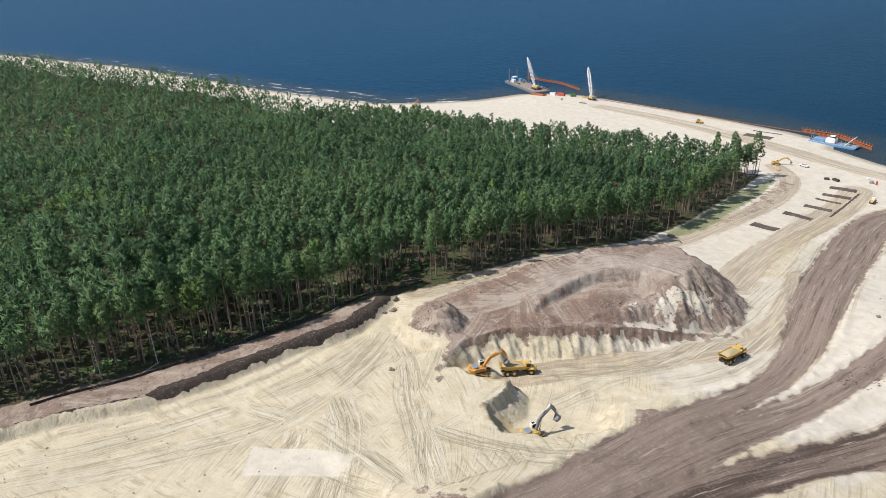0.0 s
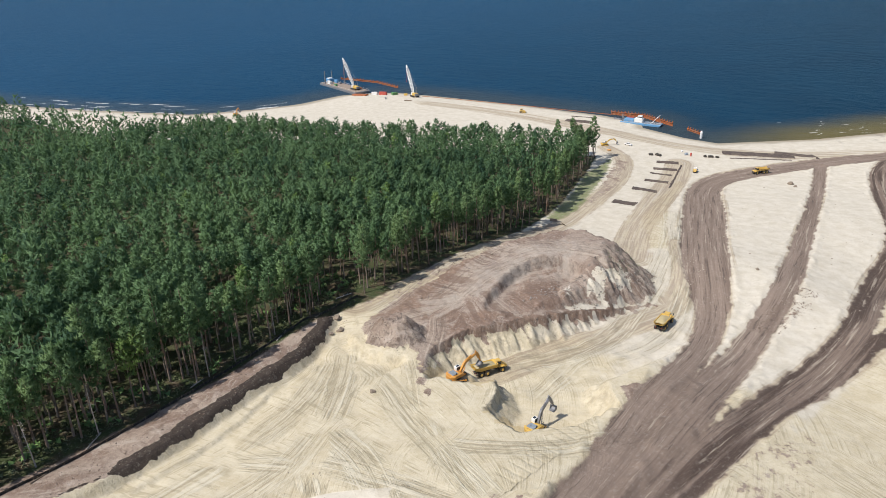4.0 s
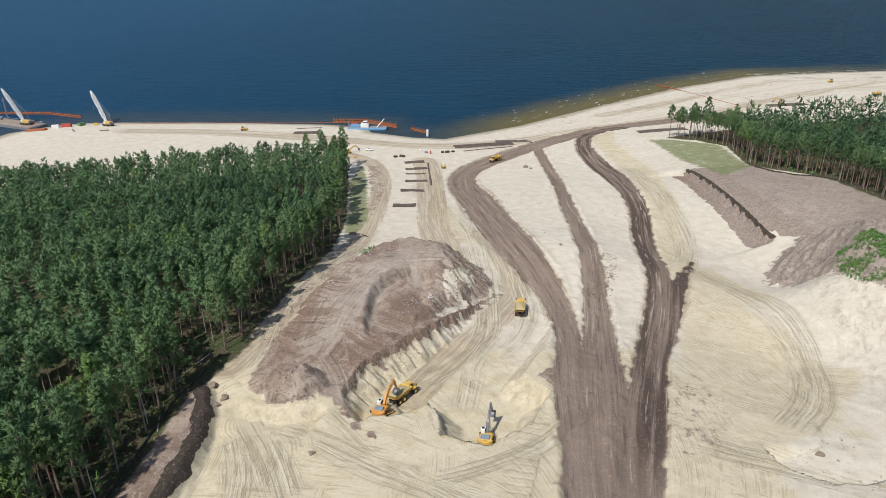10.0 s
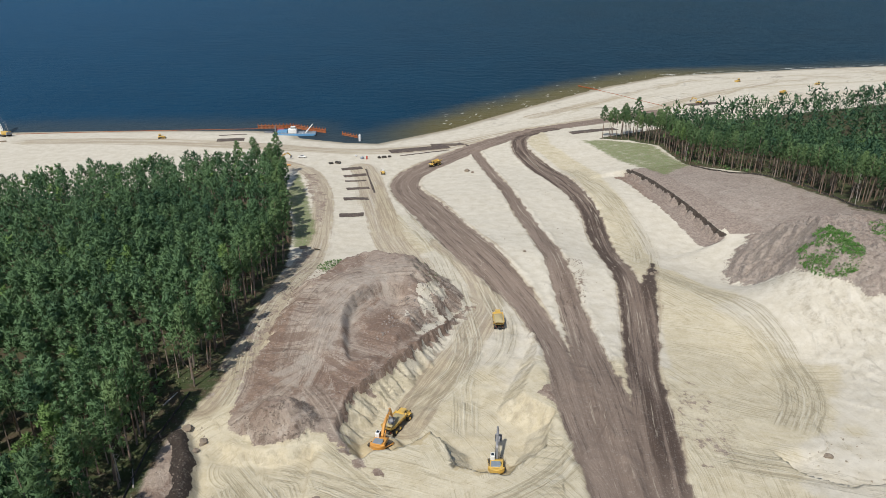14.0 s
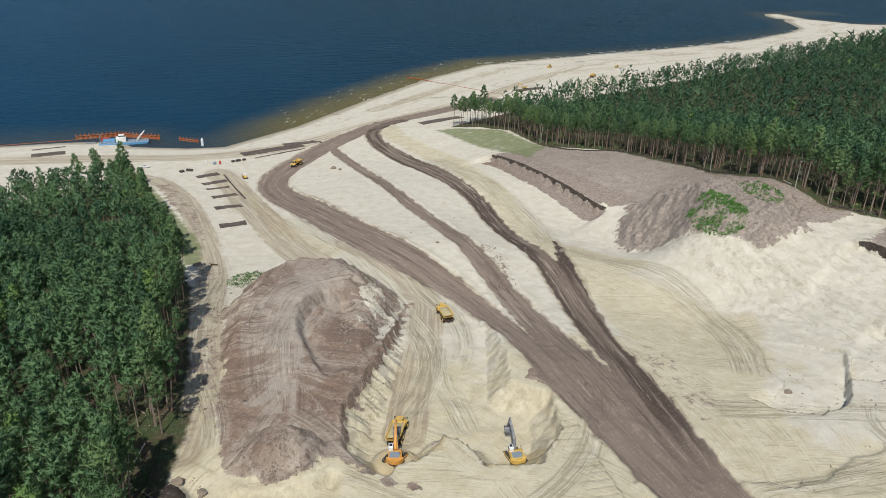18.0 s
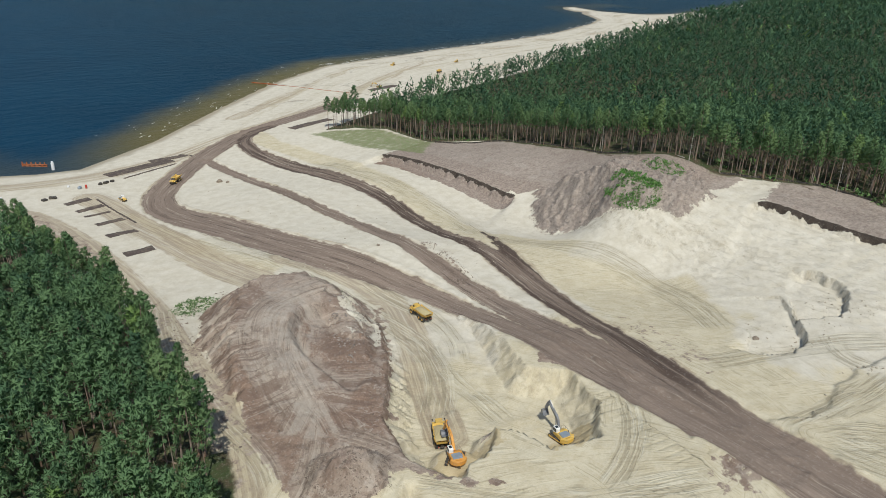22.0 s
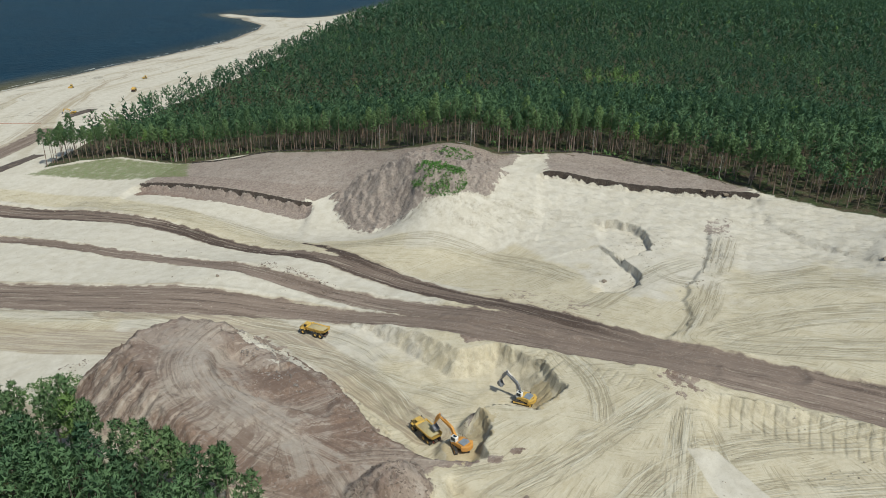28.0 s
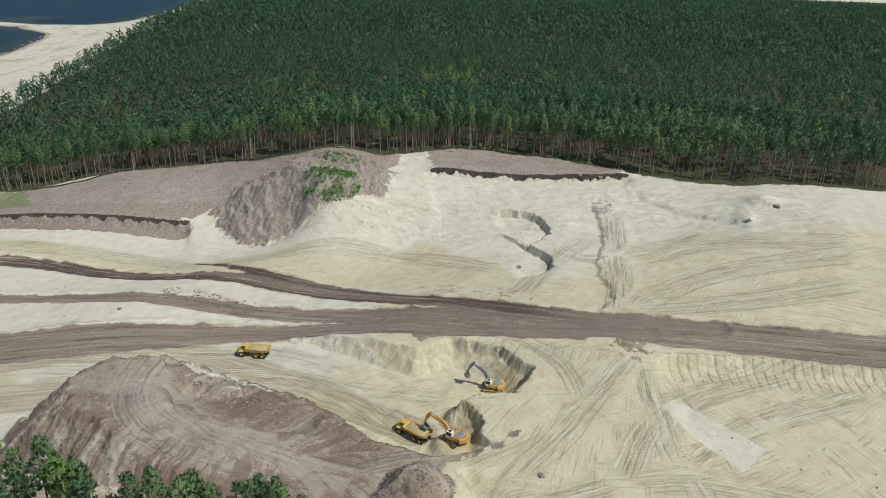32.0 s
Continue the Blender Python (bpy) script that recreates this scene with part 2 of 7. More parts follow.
MARKS_TWO = [([(-64, -113), (-60, -93), (-58, -71), (-60, -47), (-70, -28)], 4.2), ([(-60, -73), (-40, -64), (-24, -62), (-12, -61), (-2, -60)], 4.5), ([(-50, -17), (-41, -26), (-32, -36), (-15, -50), (-2, -58)], 3.6), ([(-9, 20), (-2, 31), (1, 48), (-2, 70), (-5, 85)], 4.0), ([(-16, -11), (-15, 6), (-15, 15), (-8, 36)], 3.6),
             ([(69, -62), (84, -84), (83, -106), (78, -137)], 7.0), ([(29, -59), (35, -88), (51, -129)], 7.0), ([(-56, 8), (-54, 31), (-49, 42), (-44, 50)], 4.2), ([(-47, -62), (-26, -78), (-5, -114)], 4.6), ([(4, -57), (-13, -65), (-31, -73), (-43, -76)], 3.8), ([(37, -23), (76, -36), (91, -49)], 5.0),
             ([(-74, -8), (-72, 3), (-75, 23), (-76, 48), (-73, 73), (-68, 104)], 3.4), ([(-58, 14), (-56, 4), (-50, -4), (-46, -14), (-40, -25), (-28, -38)], 3.2), ([(-74, -13), (-66, -6), (-60, 3), (-54, 14)], 3.0), ([(20, -3), (11, -21), (-4, -39), (-29, -47)], 3.6), ([(62, 100), (70, 130), (68, 190), (58, 250)], 6.0)]
HEAP = [(-71, -12), (-64, -3), (-54, -4), (-50, -11), (-54, -19), (-64, -20)]
BERM = rounded([(-84, -260), (-82, -150), (-81, -122), (-78, -108), (-72, -88), (-74, -60), (-76, -28), (-83, -12)], 1)
CUT_MOUND = [(-74, -16), (-66, -20.5), (-58, -21), (-51, -18.5), (-46, -20)]
HEAP_FACE = rounded([(-46, 12), (-50, 28), (-49.5, 43), (-44, 53), (-36, 56.5), (-28, 55)])
CUT_NORTH = [(88, 232), (92, 216), (98, 175), (104, 134), (107, 128)]
CUT_EAST = [(136, 30), (139, 22), (141, -10), (146, -62), (147, -66)]
CLIFF = [(53, -20), (54, -26), (58, -31), (64, -34), (72, -33), (79, -29.5), (84, -24), (87, -27.5), (93, -31.5), (100, -30.5), (107, -27), (111.5, -21), (113, -13), (110, -5)]
BANK_ROAD = [(1.5, -61), (3.6, -84), (4.4, -105), (5.0, -122), (4.5, -150)]
BANK_PIT = [(6.5, -16), (3.5, -30), (0.5, -49)]
RIDGE = rounded([(24, -49), (40, -56), (62, -49), (88, -53), (115, -50)], 1)
HEAP_EAST = [(97, 110), (90, 92), (98, 68), (112, 42), (132, 40), (143, 56), (140, 84), (128, 118), (112, 122)]
WOOD_WEST = [(-101, -150), (-96, -122), (-91, -80), (-88, -50), (-87, -15), (-82, 4), (-79, 30), (-79, 95), (-85, 145), (-97, 200), (-108, 245), (-150, 226), (-200, 198), (-270, 162), (-340, 134), (-400, 108), (-545, 112), (-650, 74), (-835, 8), (-1062, -85), (-1700, -330), (-1700, -900), (-300, -700), (-130, -320)]
WOOD_EAST = [(94, 310), (110, 302), (126, 284), (124, 232), (150, 200), (153, 131), (146, 92), (150, 53), (176, 15), (168, -28), (150, -64), (134, -105), (128, -160), (150, -330), (900, -1100), (1500, -1400), (3000, -1400), (3000, 1400), (1650, 950), (1134, 765), (908, 668), (616, 530), (496, 478), (357, 415), (249, 378), (154, 342)]


def shore_run(x, y):
    d, side, _ = along_line(x, y, SHORE)
    return -d * side * 1.0


def ground_height(x, y):
    n = len(KNOTS)
    h = WEIGHTS[n] + WEIGHTS[n + 1] * x / 100 + WEIGHTS[n + 2] * y / 100
    for w, (kx, ky, _) in zip(WEIGHTS[:n], KNOTS):
        h = h + w * kernel(((x - kx) ** 2 + (y - ky) ** 2) / 1e4)
    s = shore_run(x, y)
    far = smooth(np.hypot((x - 0) * 0.9, y - 50), 260, 420)
    h = h * (1 - far) + far * np.clip(1.5 + s * 0.035, 1, 14)
    h = np.where(s > 20, np.maximum(h, 1.6), h)
    h = np.minimum(h, np.where(s > 0, s * 0.075 + np.maximum(s - 35, 0) * 0.6, np.maximum(s * 0.05, -8)))
    core = 1 - smooth(np.hypot(x, y - 80), 240, 330)
    wood = smooth(np.maximum(inside(x, y, WOOD_WEST), inside(x, y, WOOD_EAST)), -3, 10)
    h = h + core * (0.26 * waves(x, y, 30, 3) + 0.03 * waves(x, y, 6, 4, 4)) * smooth(s, 5, 60) + wood * 0.8 * waves(x, y, 45, 9, 3)

    def scarp(line, drop, fade, steep=1.5, lower=-1, rise=0.0, ragged=0.7):
        d, side, run = along_line(x, y, line)
        d = d * side * lower + ragged * waves(x, y, 9, 21, 3)
        total = along_line(np.array([line[-1][0]]), np.array([line[-1][1]]), line)[2][0]
        ends = smooth(run, 0.5, 6) * smooth(total - run, 0.5, 6)
        return ends * (-drop * smooth(d, 0, steep) * np.exp(-np.maximum(d, 0) / fade) + rise * smooth(-d, -steep, 0) * smooth(-d, 14, 5))

    h = h + scarp(BERM, 1.6, 11, 3.0, -1, 1.5, 0.25)
    h = h + scarp(rounded([(-76, -24), (-71.5, -48), (-68, -64), (-67, -78), (-69, -92), (-76, -118)]), 0.9, 9, 1.6, 1, 0.1, 0.4)
    h = h + scarp(CUT_MOUND, 2.6, 11, 3.0, -1, 0.3)
    h = h + scarp(CUT_NORTH, 3.6, 16, 3.0, -1, 0.8)
    h = h + scarp(CUT_EAST, 2.0, 18, 1.8, -1, 0.8)
    h = h + scarp(CLIFF, 2.8, 10, 0.8, 1, 0.3)
    h = h + scarp([(109, 40), (112, 16), (113, 0), (112, -26)], 0.6, 12, 3.0, -1, 0.1)
    h = h + scarp(BANK_ROAD, 3.4, 16, 6.0, -1, 0.0)
    h = h + scarp(RIDGE, 0.6, 7, 1.4, 1, 0.45)
    h = h + scarp([(130, -64), (118, -80), (104, -98), (97, -110)], 0.8, 9, 3.0, -1, 0.2)
    h = h + 2.6 * np.exp(-((x - 113) ** 2 + 0.5 * (y + 112) ** 2) / 18) + 1.6 * np.exp(-(0.3 * (x - 101) ** 2 + (y + 105) ** 2) / 12)
    bluff = smooth(x, 84, 100) * smooth(62 - y, 0, 20) * smooth(y, -150, -120) * core
    h = h + bluff * (0.20 * waves(x, 0.35 * y, 9, 93, 4) + 0.30 * waves(x, y, 26, 94, 4))
    # spoil heaps
    wob = 1.6 * waves(x, y, 16, 11)
    d = inside(x, y, PILE) + wob
    top = 31.0 - 0.0017 * ((x + 42) ** 2 + (y - 62) ** 2) + 0.5 * waves(x, y, 22, 12)
    top = top + scarp(HEAP_FACE, 3.4, 20, 2.6, -1, 0.5, 0.4) - 4.2 * np.exp(-(((x + 31) / 12) ** 2 + ((y - 45) / 14) ** 2)) + 0.5 * smooth(5 - along_line(x, y, PILE_TRACK)[0], 0, 3)
    gully = waves(along_line(x, y, PILE, True)[2], d * 0.10, 5.0, 17, 3)
    flank = h + d * 0.72 + 0.5 * waves(x, y, 5, 13, 3) + 0.7 * gully * smooth(d, 1, 6)
    h = np.where(d > 0, np.maximum(h, np.minimum(flank, top)), h)
    d = inside(x, y, HEAP) + 0.6 * wob
    h = np.where(d > 0, h + np.minimum(d * 0.95, 5.2) + 0.4 * waves(x, y, 3.5, 14, 3), h)
    d = inside(x, y, HEAP_EAST) + 2.5 * waves(x, y, 18, 51)
    h = np.where(d > 0, np.maximum(h, np.minimum(h + d * 0.55, 40.6 - 0.0024 * ((x - 126) ** 2 + (y - 78) ** 2))) + 0.9 * smooth(d, 0, 4) * waves(x, y, 5, 24, 3), h)
    # the pit, cut below the heap and the road
    d = inside(x, y, PIT) + 0.5 * waves(x, y, 8, 15, 3)
    floor = 19.9 - 0.055 * y + 0.25 * waves(x, y, 12, 16)
    rim = along_line(x, y, PIT, True)[2]
    by_heap = smooth(-x, 6, 12) * smooth(y, -16, -10)
    by_bowl = smooth(-y, -2, 6) * smooth(x, -42, -38)
    drop = d * 0.98 + by_heap * (1.5 * smooth(d, 0, 0.7) - 0.12 * d + 1.1 * waves(rim, d * 0.2, 5.0, 57, 3) * smooth(d, 0.2, 2) * smooth(9 - d, 0, 5))
    drop = drop + (1 - by_heap) * by_bowl * (2.1 * smooth(d + 0.4 * waves(x, y, 3, 29, 3), 0, 0.9) - 0.2 * d)
    h = np.where(d > 0, np.maximum(np.minimum(h, floor), h - drop), h)
    pad = smooth(6.5 - np.hypot(x + 36, y + 15.5), 0, 3)
    h = h * (1 - pad) + 23.0 * pad
    # the haul roads lie a little hollow, with a small windrow beside them
    for line, width in ((ROAD_MAIN, WIDE_MAIN), (ROAD_MID, WIDE_MID), (ROAD_EAST, WIDE_EAST)):
        d, _, run = along_line(x, y, line)
        d, wide = d + 0.8 * waves(x, y, 14, 18), np.interp(run, *width)
        h = h - 0.45 * smooth(wide + 1.5 - d, 0, 2.5) + 0.35 * np.exp(-((d - wide - 1.6) / 1.1) ** 2) * smooth(waves(x, y, 25, 19), -0.3, 0.3) * core
    return h


# ---------------------------------------------------------------- materials of the ground
def ground_material():
    n = Nodes("sand and soil")
    p = n.pos()
    fine, mid, big = n.noise(2.6, 6, 0.7), n.noise(0.24, 6, 0.62), n.noise(0.035, 4, 0.55)
    grit = n.noise(0.9, 7, 0.72)
    lat, run = n.attr("lat"), n.attr("run")

    def comb(across, along, z, k=0.03):
        return n.node("CombineXYZ", {"X": across, "Y": n.math("MULTIPLY", along, k), "Z": z}).outputs[0]

    tread = comb(lat, run, n.math("MULTIPLY", n.attr("line"), 7.3))
    ruts = n.noise(1.5, 4, 0.6, tread, 0.05)
    lanes = n.noise(0.42, 4, 0.6, tread, 0.1)
    seam = n.attr("seam")
    ruts = n.math("ADD", 0.5, n.math("MULTIPLY", n.math("SUBTRACT", ruts, 0.5), seam))
    lanes = n.math("ADD", 0.5, n.math("MULTIPLY", n.math("SUBTRACT", lanes, 0.5), seam))
    weight = n.math("ADD", n.math("ADD", n.attr("on_a"), n.attr("on_b")), n.math("ADD", n.attr("on_c"), 0.001))

    def on_roads(scale, detail, rough, k, dist):
        """Streaks along each of the three haul roads, blended where they meet."""
        total = 0.0
        for z, tag in enumerate("abc"):
            v = n.noise(scale, detail, rough, comb(n.attr("lat_" + tag), n.attr("run_" + tag), 7.3 * z, k), dist)
            total = n.math("ADD", total, n.math("MULTIPLY", v, n.attr("on_" + tag)))
        return n.math("DIVIDE", total, weight)

    road_ruts, road_lanes, smear = on_roads(1.9, 4, 0.65, 0.018, 0.05), on_roads(0.36, 5, 0.62, 0.03, 0.15), on_roads(0.7, 5, 0.68, 0.05, 0.3)
    sweep = n.noise(2.0, 3, 0.65, comb(n.attr("lat2"), n.attr("run2"), 3.0, 0.035), 0.08)
    fan = n.noise(2.0, 3, 0.65, comb(n.attr("lat3"), n.attr("run3"), 9.0, 0.035), 0.08)
    choose = n.ramp(n.noise(0.045, 3, 0.6, None, 0.8), 0.46, 0.53)
    tyre = n.math("ADD", n.math("MULTIPLY", fan, choose), n.math("MULTIPLY", sweep, n.math("SUBTRACT", 1.0, choose)))
    lines = n.ramp(tyre, 0.535, 0.60)
    slope = n.node("SeparateXYZ", {0: n.node("NewGeometry").outputs["True Normal"]}).outputs["Z"]
    steep = n.ramp(slope, 0.93, 0.80)
    rill = n.noise(0.55, 6, 0.7, n.node("VectorMath", {0: p, 1: (1.0, 1.0, 0.12)}, operation="MULTIPLY").outputs[0], 0.3)
    drift = n.noise(0.13, 6, 0.68, n.node("VectorMath", {0: p, 1: (1.0, 0.4, 0.4)}, operation="MULTIPLY").outputs[0], 1.0)

    white = n.mix(n.ramp(mid, 0.3, 0.75), (0.595, 0.554, 0.470), (0.505, 0.460, 0.370))
    white = n.mix(n.math("MULTIPLY", n.ramp(drift, 0.58, 0.80), 0.38), white, (0.41, 0.37, 0.29))
    white = n.mix(n.math("MULTIPLY", n.ramp(grit, 0.56, 0.70), 0.22), white, (0.36, 0.32, 0.26))
    yellow = n.mix(n.ramp(n.math("ADD", n.math("MULTIPLY", mid, 0.65), n.math("MULTIPLY", grit, 0.35)), 0.36, 0.66), (0.565, 0.508, 0.380), (0.475, 0.412, 0.285))
    damp = n.math("ADD", n.attr("damp"), n.math("ADD", n.math("MULTIPLY", n.math("SUBTRACT", big, 0.5), 0.5), n.math("MULTIPLY", n.math("SUBTRACT", drift, 0.5), 0.5)))
    sand = n.mix(n.ramp(damp, 0.34, 0.66), white, yellow)
    worked = n.math("MULTIPLY", n.ramp(n.attr("damp"), 0.15, 0.7), n.ramp(n.noise(0.06, 4, 0.6), 0.32, 0.50))
    worked = n.math("MULTIPLY", worked, n.math("SUBTRACT", 1.0, steep))
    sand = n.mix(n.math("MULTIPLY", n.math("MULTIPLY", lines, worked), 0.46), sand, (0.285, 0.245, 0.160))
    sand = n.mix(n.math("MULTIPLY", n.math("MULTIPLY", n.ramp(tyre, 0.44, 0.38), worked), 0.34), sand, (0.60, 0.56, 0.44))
    sand = n.mix(n.math("MULTIPLY", n.math("MULTIPLY", steep, n.ramp(rill, 0.45, 0.62)), 0.5), sand, (0.33, 0.285, 0.21))
    # ledges and wash lines on the white bluff
    ledge = n.noise(0.42, 6, 0.68, n.node("VectorMath", {0: p, 1: (0.8, 0.28, 0.6)}, operation="MULTIPLY").outputs[0], 1.6)
    sand = n.mix(n.math("MULTIPLY", n.math("MULTIPLY", n.ramp(ledge, 0.57, 0.66), n.attr("bluff")), 0.32), sand, (0.33, 0.285, 0.225))
    # packed tracks on sand
    t = n.math("ADD", n.attr("track"), n.math("MULTIPLY", n.math("SUBTRACT", lanes, 0.5), 1.8))
    packed = n.mix(n.ramp(ruts, 0.42, 0.58), (0.41, 0.345, 0.24), (0.265, 0.205, 0.145))
    sand = n.mix(n.math("MULTIPLY", n.ramp(t, 0.42, 0.95), 0.72), sand, packed)
    # bundles of wheel marks, pressed in and pushed up; groove shadow and lit ridges coloured in
    one = n.noise(1.45, 4, 0.66, comb(n.attr("lat4"), n.attr("run4"), 1.0, 0.028), 0.12)
    two = n.noise(1.45, 4, 0.66, comb(n.attr("lat5"), n.attr("run5"), 5.0, 0.028), 0.12)
    worn = n.ramp(n.noise(0.11, 4, 0.6), 0.24, 0.48)
    mark1 = n.math("MULTIPLY", n.attr("mark4"), worn)
    mark2 = n.math("MULTIPLY", n.attr("mark5"), worn)
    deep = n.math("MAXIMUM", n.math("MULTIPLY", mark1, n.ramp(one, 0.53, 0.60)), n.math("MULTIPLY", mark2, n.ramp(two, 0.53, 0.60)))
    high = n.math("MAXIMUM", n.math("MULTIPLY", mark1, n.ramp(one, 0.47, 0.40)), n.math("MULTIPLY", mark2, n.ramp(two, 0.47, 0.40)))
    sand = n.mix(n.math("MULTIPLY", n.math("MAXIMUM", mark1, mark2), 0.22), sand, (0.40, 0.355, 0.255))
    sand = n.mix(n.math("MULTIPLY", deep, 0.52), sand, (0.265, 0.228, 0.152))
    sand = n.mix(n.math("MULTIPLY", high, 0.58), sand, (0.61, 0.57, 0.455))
    # dug banks with even tool marks, the shade of their grooves added as colour
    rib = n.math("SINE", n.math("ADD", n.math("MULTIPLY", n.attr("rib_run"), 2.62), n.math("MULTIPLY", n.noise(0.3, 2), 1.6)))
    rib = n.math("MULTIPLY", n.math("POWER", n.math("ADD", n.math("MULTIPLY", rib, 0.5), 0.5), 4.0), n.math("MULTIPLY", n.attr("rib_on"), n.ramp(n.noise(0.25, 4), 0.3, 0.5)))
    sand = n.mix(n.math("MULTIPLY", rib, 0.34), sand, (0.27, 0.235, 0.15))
    sand = n.mix(n.math("MULTIPLY", n.ramp(n.math("ADD", n.attr("ochre"), n.math("MULTIPLY", n.math("SUBTRACT", mid, 0.5), 0.8)), 0.35, 0.8), 0.6), sand, (0.40, 0.31, 0.165))
    # dark soil of heaps and skirts
    clump = n.noise(0.12, 6, 0.7, None, 1.0)
    soil = n.mix(n.ramp(n.math("ADD", n.math("MULTIPLY", mid, 0.5), n.math("MULTIPLY", clump, 0.5)), 0.38, 0.62), (0.365, 0.298, 0.244), (0.262, 0.202, 0.162))
    soil = n.mix(n.math("MULTIPLY", n.ramp(n.noise(0.10, 6, 0.72, None, 1.2), 0.56, 0.74), 0.6), soil, (0.36, 0.31, 0.262))
    soil = n.mix(n.math("MULTIPLY", n.ramp(n.noise(0.055, 5, 0.6, None, 1.2), 0.50, 0.60), 0.75), soil, n.mix(grit, (0.235, 0.165, 0.130), (0.165, 0.112, 0.086)))
    soil = n.mix(n.math("MULTIPLY", n.ramp(n.noise(0.07, 5, 0.65, None, 1.6), 0.54, 0.64), 0.6), soil, (0.45, 0.395, 0.335))
    rust = n.math("ADD", n.attr("rust"), n.math("MULTIPLY", n.math("SUBTRACT", clump, 0.5), 1.0))
    soil = n.mix(n.math("MULTIPLY", n.ramp(rust, 0.35, 0.75), 0.8), soil, n.mix(n.ramp(grit, 0.38, 0.62), (0.262, 0.178, 0.132), (0.176, 0.115, 0.085)))
    soil = n.mix(n.math("MULTIPLY", n.math("MAXIMUM", mark1, mark2), 0.5), soil, (0.385, 0.322, 0.262))
    # the same marks on soil, with shaded grooves and bright ridges as colour
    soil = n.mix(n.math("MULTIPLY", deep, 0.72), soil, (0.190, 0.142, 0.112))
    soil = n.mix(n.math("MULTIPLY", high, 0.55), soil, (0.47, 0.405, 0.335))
    soil = n.mix(n.math("MULTIPLY", n.math("MULTIPLY", steep, n.ramp(rill, 0.50, 0.62)), 0.6), soil, (0.140, 0.105, 0.085))
    soil = n.mix(n.math("MULTIPLY", n.math("MULTIPLY", steep, n.ramp(rill, 0.46, 0.36)), 0.5), soil, (0.40, 0.345, 0.295))
    soil = n.mix(n.math("MULTIPLY", n.ramp(n.noise(0.30, 5, 0.7, None, 2.0), 0.55, 0.64), 0.65), soil, (0.40, 0.345, 0.295))
    soil = n.mix(n.math("MULTIPLY", n.ramp(n.noise(0.22, 6, 0.72, None, 1.5), 0.53, 0.62), 0.55), soil, (0.150, 0.108, 0.086))
    soil = n.mix(n.math("MULTIPLY", n.ramp(grit, 0.55, 0.67), 0.28), soil, (0.11, 0.082, 0.066))
    streaky = n.noise(1.0, 4, 0.65, comb(n.attr("lat5"), n.attr("run5"), 8.0, 0.03), 0.15)
    soil = n.mix(n.math("MULTIPLY", n.math("MULTIPLY", n.attr("pale"), n.ramp(n.math("ADD", n.math("MULTIPLY", mid, 0.5), n.math("MULTIPLY", streaky, 0.5)), 0.42, 0.56)), 0.65), soil, (0.40, 0.350, 0.300))
    shed = n.noise(0.26, 5, 0.68, comb(n.attr("fall"), n.attr("fall_on"), 2.0, 2.2), 0.25)
    soil = n.mix(n.math("MULTIPLY", n.math("MULTIPLY", n.ramp(shed, 0.51, 0.57), n.attr("fall_on")), 0.75), soil, (0.175, 0.122, 0.096))
    soil = n.mix(n.math("MULTIPLY", n.math("MULTIPLY", n.ramp(shed, 0.47, 0.40), n.attr("fall_on")), 0.6), soil, (0.43, 0.375, 0.315))
    soil = n.mix(n.math("MULTIPLY", n.attr("ash"), 0.6), soil, n.mix(n.ramp(grit, 0.4, 0.62), (0.36, 0.315, 0.28), (0.23, 0.195, 0.17)))
    heap = n.math("ADD", n.attr("soil"), n.math("ADD", n.math("MULTIPLY", n.math("SUBTRACT", mid, 0.5), 0.8), n.math("MULTIPLY", n.math("SUBTRACT", rill, 0.5), 1.0)))
    sand = n.mix(n.ramp(heap, 0.44, 0.56), sand, soil)
    # dark haul roads, smeared with sand
    mud = n.mix(n.ramp(n.math("ADD", n.math("MULTIPLY", road_ruts, 0.4), n.math("MULTIPLY", road_lanes, 0.6)), 0.34, 0.66), (0.270, 0.212, 0.172), (0.160, 0.120, 0.097))
    mud = n.mix(n.math("MULTIPLY", n.attr("muck"), n.ramp(road_lanes, 0.58, 0.44)), mud, (0.078, 0.056, 0.046))
    mud = n.mix(n.math("MULTIPLY", n.ramp(smear, 0.57, 0.64), 0.66), mud, (0.40, 0.345, 0.275))
    mud = n.mix(n.math("MULTIPLY", n.ramp(smear, 0.44, 0.37), 0.68), mud, (0.082, 0.062, 0.052))
    mud = n.mix(n.math("MULTIPLY", n.ramp(road_ruts, 0.60, 0.66), 0.55), mud, (0.085, 0.065, 0.054))
    r = n.math("ADD", n.attr("road"), n.math("ADD", n.math("MULTIPLY", n.math("SUBTRACT", mid, 0.5), 0.45), n.math("ADD", n.math("MULTIPLY", n.math("SUBTRACT", smear, 0.5), 0.55), n.math("MULTIPLY", n.math("SUBTRACT", grit, 0.5), 0.25))))
    sand = n.mix(n.ramp(r, 0.34, 0.66), sand, mud)
    # grass, floor of the wood, wet edge of the water, black peat in the cuts
    g = n.math("ADD", n.attr("grass"), n.math("ADD", n.math("MULTIPLY", n.math("SUBTRACT", mid, 0.5), 1.0), n.math("MULTIPLY", n.math("SUBTRACT", grit, 0.5), 0.8)))
    sand = n.mix(n.math("MULTIPLY", n.ramp(g, 0.4, 0.85), 0.9), sand, n.mix(n.ramp(grit, 0.35, 0.65), (0.120, 0.185, 0.052), (0.225, 0.210, 0.130)))
    w = n.math("ADD", n.attr("wood"), n.math("MULTIPLY", n.math("SUBTRACT", mid, 0.5), 0.8))
